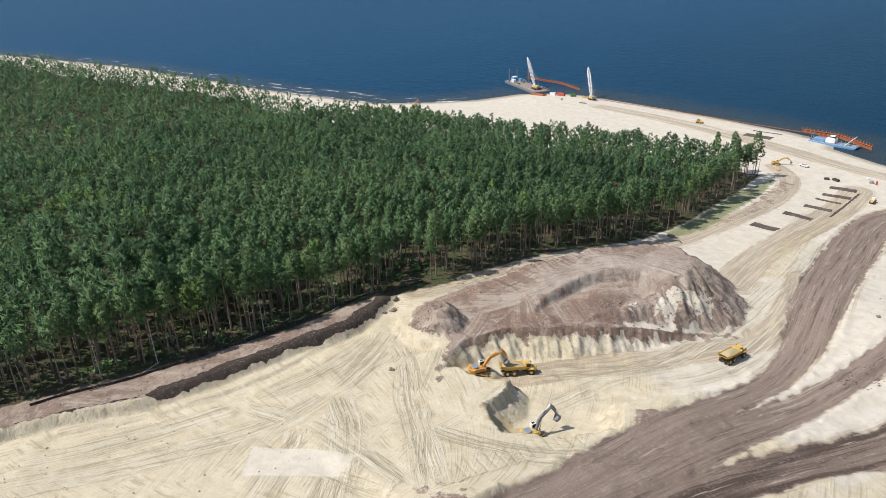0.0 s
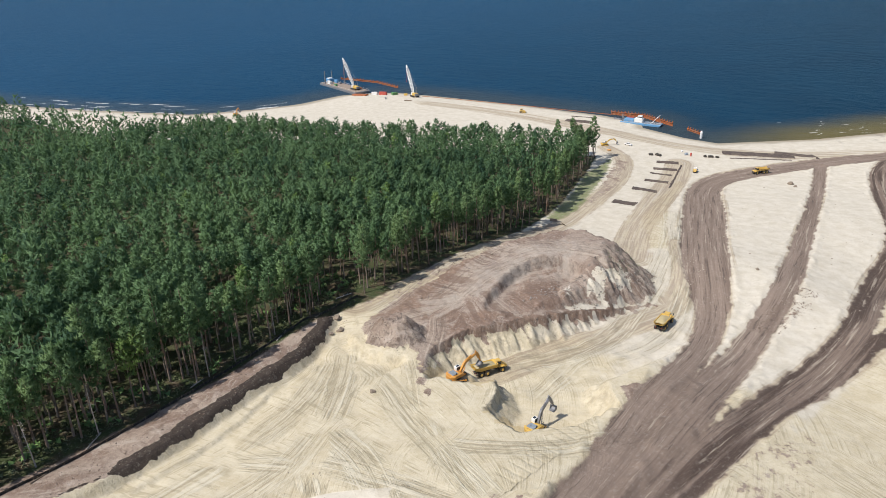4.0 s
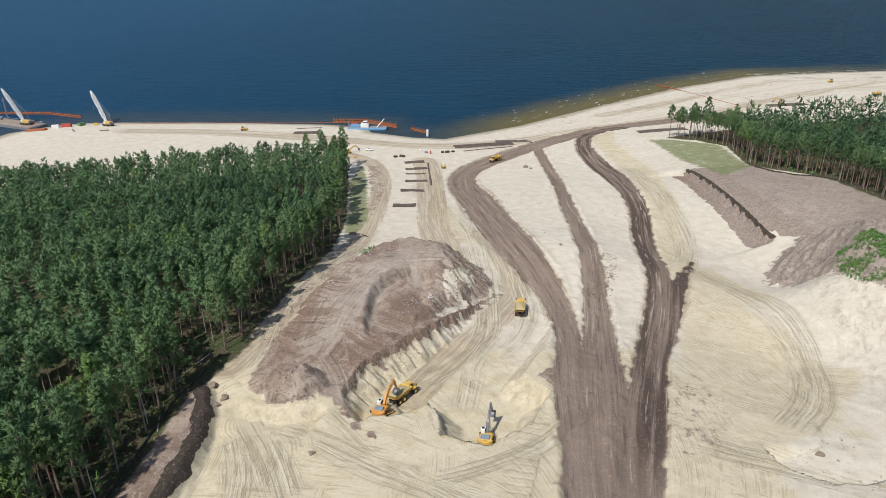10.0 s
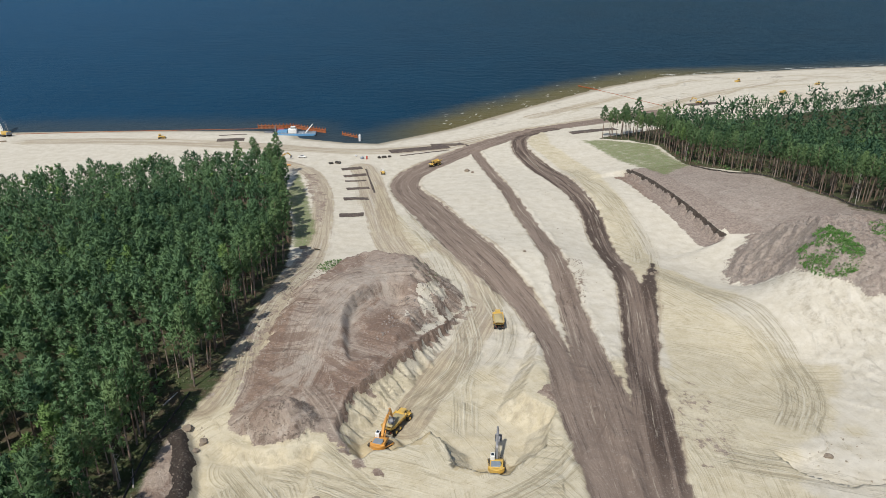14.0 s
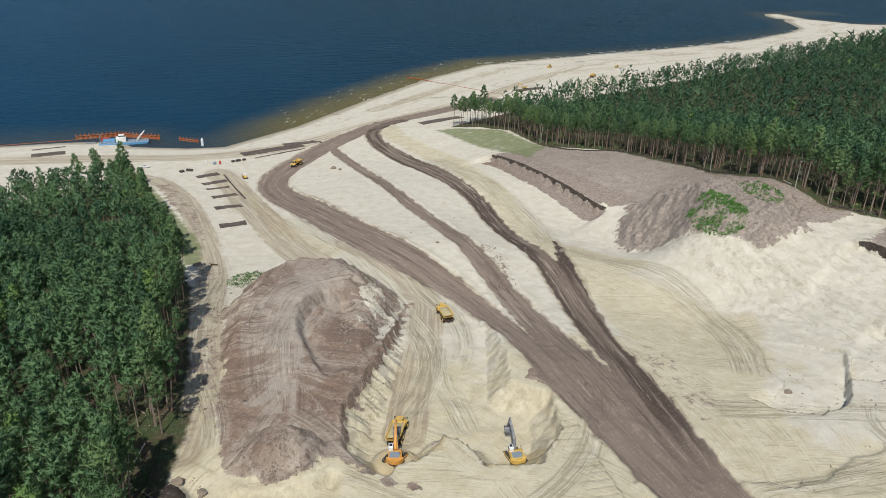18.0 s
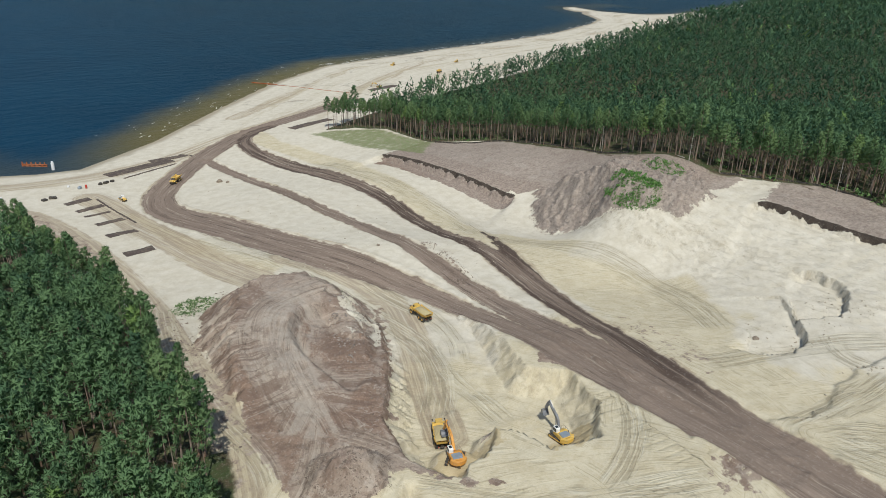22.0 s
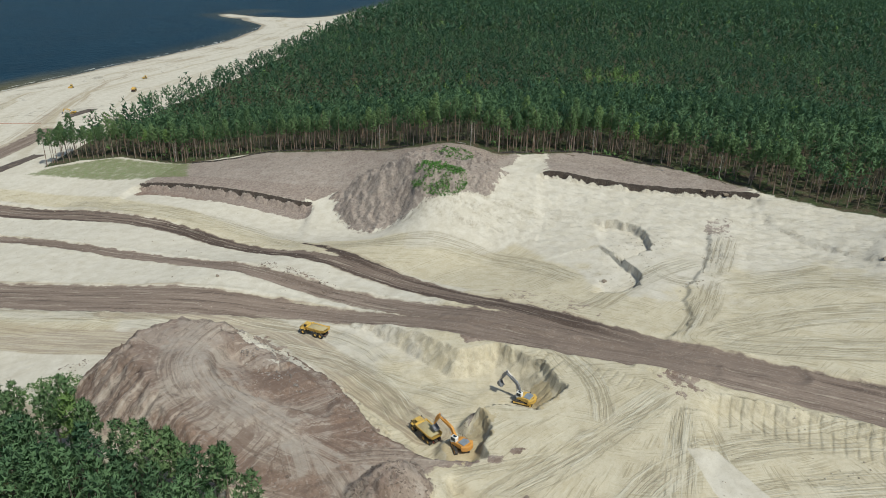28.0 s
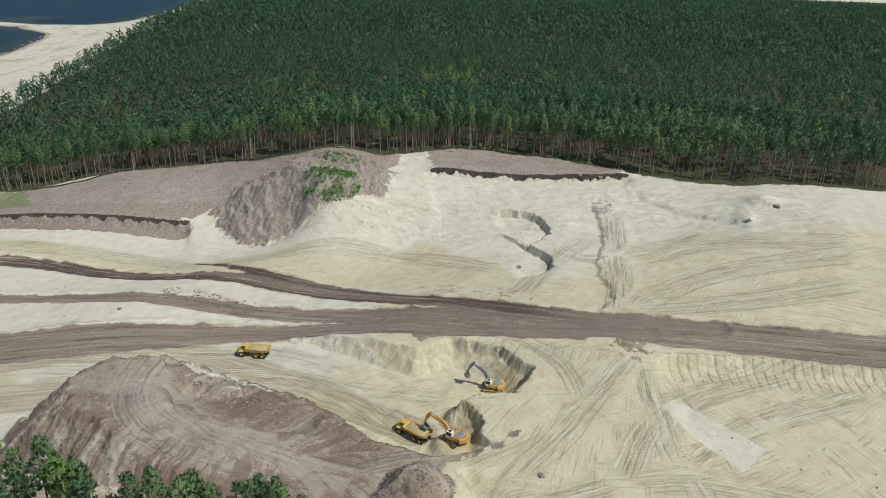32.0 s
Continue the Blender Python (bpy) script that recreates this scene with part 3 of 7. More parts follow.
    litter = n.mix(n.ramp(mid, 0.4, 0.62), (0.045, 0.062, 0.024), n.mix(grit, (0.095, 0.074, 0.045), (0.05, 0.038, 0.025)))
    sand = n.mix(n.ramp(w, 0.4, 0.7), sand, litter)
    peat = n.math("ADD", n.attr("peat"), n.math("MULTIPLY", n.math("SUBTRACT", grit, 0.5), 0.9))
    sand = n.mix(n.ramp(peat, 0.45, 0.6), sand, n.mix(mid, (0.026, 0.021, 0.018), (0.085, 0.066, 0.055)))
    s = n.math("ADD", n.attr("shore"), n.math("MULTIPLY", n.math("SUBTRACT", big, 0.5), 9.0))
    sand = n.mix(n.math("MULTIPLY", n.ramp(s, 9.0, 2.0), 0.75), sand, (0.26, 0.22, 0.16))
    strand = n.noise(0.06, 5, 0.62, n.node("CombineXYZ", {"X": n.attr("shore"), "Y": n.math("MULTIPLY", n.noise(0.010, 3), 45.0)}).outputs[0], 0.6)
    beach = n.math("MULTIPLY", n.math("MULTIPLY", n.ramp(n.attr("shore"), 190.0, 120.0), n.ramp(n.node("SeparateXYZ", {0: p}).outputs["Y"], 300.0, 390.0)), n.math("SUBTRACT", 1.0, n.ramp(n.attr("road"), 0.2, 0.5)))
    sand = n.mix(n.math("MULTIPLY", n.math("MULTIPLY", n.ramp(strand, 0.50, 0.62), beach), 0.55), sand, (0.39, 0.33, 0.225))
    sand = n.mix(n.math("MULTIPLY", n.math("MULTIPLY", n.ramp(n.noise(0.03, 5, 0.65, None, 1.5), 0.58, 0.68), beach), 0.6), sand, (0.24, 0.215, 0.175))
    speck = n.noise(1.15, 5, 0.78)
    sand = n.mix(n.math("MULTIPLY", n.ramp(speck, 0.50, 0.64), 0.10), sand, (0.19, 0.158, 0.112))
    sand = n.mix(n.math("MULTIPLY", n.ramp(speck, 0.47, 0.36), 0.12), sand, (0.64, 0.61, 0.53))
    sand = n.mix(n.math("MULTIPLY", n.ramp(fine, 0.56, 0.70), 0.20), sand, (0.17, 0.14, 0.10))
    height = n.math("ADD", n.math("MULTIPLY", grit, 0.12), n.math("MULTIPLY", n.math("MULTIPLY", ruts, n.ramp(n.attr("track"), 0, 1)), 0.30))
    height = n.math("ADD", height, n.math("MULTIPLY", n.math("MULTIPLY", tyre, worked), 0.25))
    height = n.math("ADD", height, n.math("MULTIPLY", n.math("MULTIPLY", grit, n.attr("soil")), 0.55))
    height = n.math("ADD", height, n.math("MULTIPLY", n.math("MULTIPLY", rill, steep), 0.8))
    height = n.math("SUBTRACT", height, n.math("MULTIPLY", n.math("MULTIPLY", n.ramp(ledge, 0.5, 0.64), n.attr("bluff")), 0.18))
    height = n.math("SUBTRACT", height, n.math("MULTIPLY", deep, 0.13))
    height = n.math("ADD", height, n.math("MULTIPLY", high, 0.12))
    height = n.math("SUBTRACT", height, n.math("MULTIPLY", rib, 0.24))
    return n.done(sand, 0.95, 0.0, n.bump(height, 0.8, 0.8))


MAT_GROUND = ground_material()
MAT_GROUND.node_tree.nodes["Principled BSDF"].inputs["Specular IOR Level"].default_value = 0.15


def axis(lo, hi, fine_lo, fine_hi, step, grow=1.09):
    core = np.arange(fine_lo, fine_hi + 0.01, step)
    up, s = [core[-1]], step
    while up[-1] < hi:
        s = min(s * grow, 60)
        up.append(up[-1] + s)
    down, s = [core[0]], step
    while down[-1] > lo:
        s = min(s * grow, 60)
        down.append(down[-1] - s)
    return np.r_[down[:0:-1], core, up[1:]]


XS = axis(-4200, 4200, -94, 151, 0.64, 1.12)
YS, YS_NORTH = axis(-1600, 2600, -140, 135, 0.64, 1.14), axis(-1600, 2600, 135.5, 360, 0.95, 1.12)
YS = np.r_[YS[YS < 135], YS_NORTH[YS_NORTH > 135]]
GX, GY = np.meshgrid(XS, YS)
GZ = ground_height(GX, GY)


def height_at(x, y):
    """Height of the built ground, by the same grid."""
    x, y = np.atleast_1d(np.asarray(x, float)), np.atleast_1d(np.asarray(y, float))
    i = np.clip(np.searchsorted(XS, x) - 1, 0, len(XS) - 2)
    j = np.clip(np.searchsorted(YS, y) - 1, 0, len(YS) - 2)
    u, v = (x - XS[i]) / (XS[i + 1] - XS[i]), (y - YS[j]) / (YS[j + 1] - YS[j])
    return (GZ[j, i] * (1 - u) + GZ[j, i + 1] * u) * (1 - v) + (GZ[j + 1, i] * (1 - u) + GZ[j + 1, i + 1] * u) * v


def zat(x, y):
    return float(height_at(x, y)[0])


def ground_fields():
    x, y = GX, GY
    core = smooth(-np.hypot(x, y - 80), -700, -500)
    f = {k: np.zeros(x.shape) for k in ("road", "track", "soil", "grass", "wood", "peat", "damp", "lat", "run", "line", "muck", "lat_a", "run_a", "on_a", "lat_b", "run_b", "on_b", "lat_c", "run_c", "on_c")}
    nearest, runner_up = np.full(x.shape, 1e9), np.full(x.shape, 1e9)
    roads = [(ROAD_MAIN, WIDE_MAIN, 1, 1), (ROAD_MID, WIDE_MID, 1, 1), (ROAD_EAST, WIDE_EAST, 1, 1), (ROAD_TIP, WIDE_TIP, 1, 1), (ROAD_SAND, 5.0, 0, 1.0), (ROAD_PAD, 7.0, 0, 0.95), (ROAD_BEACH, 8.0, 0, 0.85), (ROAD_SHORE, 7.0, 0, 0.7), (ROAD_WOOD, 5.0, 0, 0.95), (PILE_TRACK, 5.0, 0, 0.0), (PILE_FAN, 4.0, 0, 0.0)]
    cls = np.zeros(x.shape, int)
    for k, (line, wide, dark, amount) in enumerate(roads):
        d, side, run = along_line(x, y, line)
        plain_d = d
        wide = np.interp(run, *wide) if dark else wide
        d = d + 0.7 * waves(x, y, 11, 40 + k)
        m = smooth(wide + 2.0 - d, 0, 4.0) * amount
        if line is ROAD_EAST or line is ROAD_TIP:
            f["muck"] = np.maximum(f["muck"], smooth(wide + 1 - d, 0, 2) * (smooth(run, 20, 60) if line is ROAD_EAST else 1))
        key = "road" if dark else "track"
        f[key] = np.maximum(f[key], m)
        f["track"] = np.maximum(f["track"], smooth((wide * 1.7 - d) / wide, 0, 1) * amount)
        if dark and line is not ROAD_TIP:
            tag = "abc"[k]
            f["lat_" + tag], f["run_" + tag], f["on_" + tag] = plain_d * side, run, smooth(wide + 3.0 - d, 0, 6.0)
        near = d - wide < nearest
        runner_up = np.where(near, nearest, np.minimum(runner_up, d - wide))
        nearest = np.where(near, d - wide, nearest)
        f["lat"], f["run"], f["line"] = np.where(near, plain_d * side, f["lat"]), np.where(near, run, f["run"]), np.where(near, k, f["line"])
        if dark:
            cls = np.where(m > 0.5, min(k + 1, 3), cls)
    f["seam"] = smooth(runner_up - nearest, 0.6, 3.0)
    pile = inside(x, y, PILE) + 1.6 * waves(x, y, 16, 11)
    heap = inside(x, y, HEAP)
    east = inside(x, y, HEAP_EAST) + 2.5 * waves(x, y, 18, 51)
    pit = inside(x, y, PIT) + 0.8 * waves(x, y, 8, 15, 3)
    wood = np.maximum(inside(x, y, WOOD_WEST), inside(x, y, WOOD_EAST))
    # the flank of the heap above the pit has shed its soil in white tongues
    tongue = smooth(waves(x, y, 13, 52, 3) + 0.035 * (x + 26), -0.1, 0.35) * smooth(x, -44, -22) * smooth(y, 30, 42) * smooth(74 - y, 0, 14)
    skirt = smooth(inside(x, y, [(-73, -14), (-74, 10), (-70, 24), (-40, 24), (-38, 10), (-45, 1), (-46, -17), (-56, -17), (-68, -17)]), -2, 4)
    f["soil"] = np.maximum.reduce([smooth(pile, -1, 2) * (1 - 0.75 * tongue), smooth(heap, -0.5, 1.5), smooth(east, -4, 5) * 0.95, 0.85 * skirt])
    spur = inside(x, y, [(1, 1), (5, 5), (10, 6), (10, -5), (6, -5), (3, -1)])
    f["soil"] = np.maximum(f["soil"], 0.9 * smooth(spur, -1, 2.5))
    f["soil"] = np.where(pit > 0.5, np.minimum(f["soil"], 0.42 * (1 - smooth(pit, 0.5, 6))), f["soil"])
    berm, bside, brun = along_line(x, y, BERM)
    f["soil"] = np.maximum(f["soil"], smooth(bside, -0.5, 0.5) * smooth(18 - berm, 0, 3) * 0.95)
    f["peat"] = np.maximum(f["peat"], smooth(0.7 + 0.8 * waves(x, y, 14, 66, 3) + 1.9 * smooth(brun, 168, 174) * smooth(255 - brun, 0, 12) - np.abs(berm * -bside + 0.4), 0, 1.0) * smooth(brun, 60, 90) * smooth(255 - brun, 0, 12))
    for line, lo, hi in ((CUT_NORTH, -0.2, 1.0), (CUT_EAST, -0.4, 1.1 + 0.5 * waves(x, y, 9, 71, 3))):
        d, side, run = along_line(x, y, line)
        total = along_line(np.array([line[-1][0]]), np.array([line[-1][1]]), line)[2][0]
        d = -d * side
        f["peat"] = np.maximum(f["peat"], smooth(d, lo - 1, lo + 0.3) * smooth(hi - d, -0.8, 0.6) * smooth(run, 2, 6) * smooth(total - run, 1, 4) * 0.9)
        f["soil"] = np.maximum(f["soil"], 0.85 * smooth(d, 0, 1.5) * smooth(13 - d, 0, 6) * smooth(run, 2, 9) * smooth(total - run, 0, 4) * (line is CUT_NORTH))
        f["soil"] = np.maximum(f["soil"], 0.9 * smooth(-d, -0.5, 1) * smooth(42 + d, 0, 5) * smooth(run, 0, 12) * smooth(total - run, 0, 12))
    f["soil"] = np.maximum(f["soil"], 0.9 * smooth(inside(x, y, [(110, 122), (156, 130), (160, 50), (152, 42), (140, 42), (124, 50)]), -2, 3))
    field = inside(x, y, [(100, 203), (128, 212), (150, 200), (156, 131), (146, 100), (118, 120), (106, 130)])
    f["soil"] = np.maximum(f["soil"], 0.9 * smooth(field, -1, 3))
    verge = inside(x, y, [(-100, 250), (-86, 246), (-74, 200), (-70, 150), (-73, 122), (-82, 122), (-88, 160), (-100, 205)])
    f["grass"] = np.maximum(0.9 * smooth(verge, -3, 5), 0.85 * smooth(inside(x, y, [(78, 312), (98, 306), (124, 290), (126, 226), (102, 204), (90, 250)]), -3, 6))
    worn = smooth(verge, -2, 3) * smooth(-wood, 9, 14)
    f["grass"] = f["grass"] * (1 - 0.75 * worn)
    f["soil"] = np.maximum(f["soil"], 0.52 * worn)
    f["grass"] = np.maximum(f["grass"], 0.5 * smooth(9 - np.abs(wood), 0, 8) * smooth(x, 100, 140))
    f["soil"] = np.maximum(f["soil"], 0.40 * smooth(inside(x, y, [(36, 4), (46, 14), (54, 0), (48, -26), (32, -34), (30, -18)]), -3, 4))
    f["soil"] = np.maximum(f["soil"], 0.44 * smooth(inside(x, y, [(84, 100), (98, 104), (106, 70), (96, 64), (88, 80)]), -3, 5))
    f["soil"] = np.maximum(f["soil"], 0.40 * smooth(inside(x, y, [(24, 70), (34, 96), (38, 84), (30, 58)]), -2, 4))
    f["bluff"] = smooth(x, 80, 98) * smooth(62 - y, 0, 20) * smooth(y, -150, -120)
    f["ash"] = smooth(x, 80, 95) * smooth(y, -130, -100)
    f["soil"] = np.maximum(f["soil"], 0.44 * smooth(inside(x, y, [(-84, -8), (-72, -6), (-68, 20), (-66, 70), (-64, 112), (-78, 124), (-80, 60)]), -3, 4))
    rim = along_line(x, y, PIT, True)
    f["soil"] = np.maximum(f["soil"], 0.85 * (pit < 0.5) * smooth(pit, -8, -5) * smooth(pile, -7, -4) * (x < -22) * smooth(y, -16, -8) * smooth(36 - y, 0, 5))
    ring = along_line(x, y, PILE, True)
    f["pale"] = smooth(inside(x, y, [(-42, 74), (-26, 74), (-24, 58), (-35, 50), (-45, 34), (-47, 12), (-57, 15), (-62, 29), (-57, 50)]) + 2.5 * waves(x, y, 9, 95, 3), -3, 4)
    f["fall"], f["fall_on"] = ring[2], smooth(pile, -2, 1) * smooth(17 - pile, 0, 7)
    f["ochre"] = np.maximum.reduce([smooth(r + 1.5 * waves(x, y, 6, 91, 3) - np.hypot((x - cx) * 0.8, y - cy), 0, 2.5) for cx, cy, r in ((-13, -26.5, 6), (-8, -24, 5), (-36, -17, 6.5), (-29, -18, 4), (-41, -20, 4))])
    spill = along_line(x, y, rounded([(-50, 8), (-47.5, -6), (-46, -17), (-40, -26), (-32, -33), (-26, -40)]))
    f["soil"] = np.maximum(f["soil"], np.where(pit < 1.0, 0.8 * smooth(4.2 - 0.05 * spill[2] + 1.2 * waves(x, y, 6, 73, 3) - spill[0], 0, 2.5) * smooth(60 - spill[2], 0, 30), 0))
    f["soil"] = np.maximum(f["soil"], 0.62 * smooth(6 + 2.5 * waves(x, y, 6, 81, 3) - np.hypot((x - 3) * 0.8, y + 57), 0, 3))
    f["soil"] = np.maximum(f["soil"], 0.45 * smooth(inside(x, y, [(104, -44), (126, -44), (129, -58), (106, -62)]), -3, 5))
    ragged = waves(rim[2], pit * 0.22, 5.5, 57, 3)
    rimmed = (pit > -1) & (y > -14) & (x < -8)
    f["soil"] = np.maximum(f["soil"], np.where(rimmed, np.maximum(0.75 * smooth(1.6 + 1.6 * ragged - pit, 0, 1.2), 0.62 * smooth(ragged, 0.1, 0.6) * smooth(6.5 - pit, 0, 5)), 0))
    f["rust"] = 0.9 * smooth(14 - along_line(x, y, CUT_NORTH)[0], 0, 4)
    f["rust"] = np.maximum(f["rust"], 0.8 * smooth(inside(x, y, [(124, 90), (150, 118), (158, 60), (150, 44), (136, 48)]), -2, 5))
    f["rust"] = np.maximum.reduce([f["rust"], smooth(inside(x, y, [(-73, -9), (-71, 1), (-64, 7), (-58, 9), (-50, 11), (-42, 16), (-39, 13), (-45, -1), (-47, -10), (-52, -7), (-58, 0), (-64, -1)]), -2, 3), 0.75 * smooth(inside(x, y, [(-48, 47), (-40, 53), (-35, 46), (-30, 34), (-32, 22), (-39, 14), (-46, 24)]), -3, 3), 0.4 * smooth(pile, -1, 2) * smooth(9 - pile, 0, 5) * (x < -50), smooth(1.8 - np.abs(pit), 0, 1) * rimmed])
    f["rust"] = np.maximum(f["rust"], 0.9 * smooth(inside(x, y, [(-68, 52), (-61, 40), (-63, 22), (-56, 9), (-43, 9), (-40, 16), (-36, 26), (-31, 40), (-27, 36), (-36, 18), (-44, -2), (-57, -2), (-67, -1), (-73, 4), (-72, 24)]) + 2 * waves(x, y, 10, 96, 3), -2, 4))
    for tag, bundles in (("4", MARKS_ONE), ("5", MARKS_TWO)):
        best, next_best = np.full(x.shape, -5.0), np.full(x.shape, -5.0)
        f["lat" + tag], f["run" + tag], ends = np.zeros(x.shape), np.zeros(x.shape), np.zeros(x.shape)
        for k, (line, wide) in enumerate(bundles):
            d, side, run = along_line(x, y, rounded(line))
            total = run.max()
            near = wide - d > best
            next_best = np.where(near, best, np.maximum(next_best, wide - d))
            best = np.where(near, wide - d, best)
            f["lat" + tag] = np.where(near, d * side + 30 * k, f["lat" + tag])
            f["run" + tag] = np.where(near, run, f["run" + tag])
            ends = np.where(near, smooth(run, 0.5, 6) * smooth(total - run, 0.5, 6), ends)
        f["mark" + tag] = smooth(best, -0.8, 1.6) * ends * smooth(best - next_best, 0.9, 2.6)
    bank, bank_side, bank_run = along_line(x, y, BANK_ROAD)
    on_bank = smooth(-bank * bank_side, -0.5, 1.0) * smooth(12 + bank * bank_side, 0, 3) * smooth(bank_run, 1, 5) * (bank_side < 0)
    bank2, side2, run2 = along_line(x, y, BANK_PIT)
    on_bank2 = smooth(-bank2 * side2, -0.5, 1.0) * smooth(7 + bank2 * side2, 0, 2) * smooth(run2, 1, 4) * (side2 < 0) * (pit < 0.5)
    bank_run, on_bank = np.where(on_bank2 > on_bank, run2 + 0.7, bank_run), np.maximum(on_bank, 0.6 * on_bank2)
    on_pit = smooth(pit, 0.3, 1.5) * smooth(7.5 - pit, 0, 2.5) * (x > -14) * smooth(-y, 18, 26)
    f["rib_run"], f["rib_on"] = np.where(on_bank > 0, bank_run, rim[2]), np.maximum(on_bank, 0.8 * on_pit)
    f["wood"] = smooth(wood + 2.5 * (x < -70) * (y < 10), -5, 2)
    valley = np.maximum(inside(x, y, [(52, 112), (74, 100), (92, 62), (98, 20), (76, -12), (58, -22), (38, 2), (50, 55)]), 9.5 - along_line(x, y, [(61, 96), (61, 120), (66, 172), (66, 230), (59, 275), (52, 310), (54, 335)])[0])
    f["damp"] = np.maximum.reduce([0.95 * smooth(valley, -4, 8), smooth(45 - y + 10 * waves(x, y, 40, 53), 0, 40) * (1 - smooth(x + 16 * waves(x, y, 34, 58), 40, 90)) * 0.8, 0.62 * smooth(-y - 30, 0, 40), 0.7 * smooth(inside(x, y, [(-30, 100), (-50, 150), (-58, 230), (-45, 235), (-34, 170), (-14, 110)]), 0, 8)])
    f["damp"] = f["damp"] * (1 - 0.8 * smooth(inside(x, y, [(70, 60), (104, 76), (136, 30), (140, -60), (104, -24), (92, 20)]), -12, 14)) * core
    slab = smooth(inside(x, y, [(-21, -62), (-18, -68), (-32, -84), (-40, -78), (-31, -69)]), -0.3, 0.5)
    f["damp"] = f["damp"] * (1 - slab) * (1 - 0.85 * smooth(x + 14 * waves(x, y, 30, 83, 3), 78, 122) * (y < 40))
    f["mark4"], f["mark5"] = f["mark4"] * (1 - 0.85 * slab), f["mark5"] * (1 - 0.85 * slab)
    f["shore"] = np.clip(shore_run(x, y), -40, 200)
    # sweeping wheel marks over the digging field
    d2, s2, r2 = along_line(x, y, rounded([(40, -200), (10, -130), (-30, -95), (-52, -60), (-50, -30), (-66, -24)], 2))
    d3, s3, r3 = along_line(x, y, rounded([(-90, -200), (-66, -110), (-58, -50), (-62, -20)], 2))
    d4, s4, r4 = along_line(x, y, rounded([(30, -60), (70, -75), (100, -100), (120, -150)], 2))
    use3, use4 = d3 < d2, (d4 < d2) & (d4 < d3)
    f["lat2"] = np.where(use4, d4 * s4 + 50, np.where(use3, d3 * s3 - 40, d2 * s2))
    f["run2"] = np.where(use4, r4, np.where(use3, r3, r2))
    # wheel marks that fan out from the crossing by the road
    f["run3"] = np.hypot(x - 4, y + 58)
    f["lat3"] = np.arctan2(y + 58, -(x - 4)) * (14 + 0.25 * f["run3"])
    cls = np.where((pile > 0.5) & (cls == 0), 4, cls)
    cls = np.where((heap > 0.3) & (cls == 0), 5, cls)
    cls = np.where((east > 0) & (cls == 0), 6, cls)
    return f, cls


FIELDS, CLASSES = ground_fields()


def grid_object(name, keep, label, category, kind="structure"):
    """The faces of the ground's grid that belong to one piece of it, with the shared smooth normals."""
    ny, nx = GX.shape
    jj, ii = np.nonzero(keep)
    quad = np.stack([jj * nx + ii, jj * nx + ii + 1, (jj + 1) * nx + ii + 1, (jj + 1) * nx + ii], 1)
    used, back = np.unique(quad, return_inverse=True)
    me = bpy.data.meshes.new(name)
    co = np.stack([GX.ravel()[used], GY.ravel()[used], GZ.ravel()[used]], 1)
    me.vertices.add(len(used)), me.loops.add(quad.size), me.polygons.add(len(quad))
    me.vertices.foreach_set("co", co.ravel())
    me.loops.foreach_set("vertex_index", back.ravel().astype(np.int32))
    me.polygons.foreach_set("loop_start", np.arange(0, quad.size, 4, dtype=np.int32))
    me.update(calc_edges=True)
    for k, v in FIELDS.items():
        me.attributes.new(k, "FLOAT", "POINT").data.foreach_set("value", v.ravel()[used].astype(np.float32))
    me.polygons.foreach_set("use_smooth", np.ones(len(quad), bool))
    me.normals_split_custom_set_from_vertices(NORMALS[used])
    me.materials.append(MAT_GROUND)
    return tagged(new(name, me), label, category, kind=kind)


gy, gx = np.gradient(GZ, YS, XS)
NORMALS = np.stack([-gx, -gy, np.ones_like(gx)], -1).reshape(-1, 3)
NORMALS /= np.linalg.norm(NORMALS, axis=1, keepdims=True)
CELL = CLASSES[:-1, :-1]
grid_object("ground", CELL == 0, "pale sand ground of a coastal excavation with wheel marks", "ground")
grid_object("road_main", CELL == 1, "dark packed earth haul road across pale sand", "road")
grid_object("road_middle", CELL == 2, "narrow dark earth track between white sand banks", "road")
grid_object("road_east", CELL == 3, "rutted dark brown haul road over sand", "road")
grid_object("soil_hill", CELL == 4, "large grey-brown soil heap beside the sand pit", "heap", "")
grid_object("soil_mound", CELL == 5, "small lumpy mound of dark soil on sand", "heap", "")
grid_object("spoil_bank", CELL == 6, "grey spoil bank with green weeds below the pine wood", "heap", "")


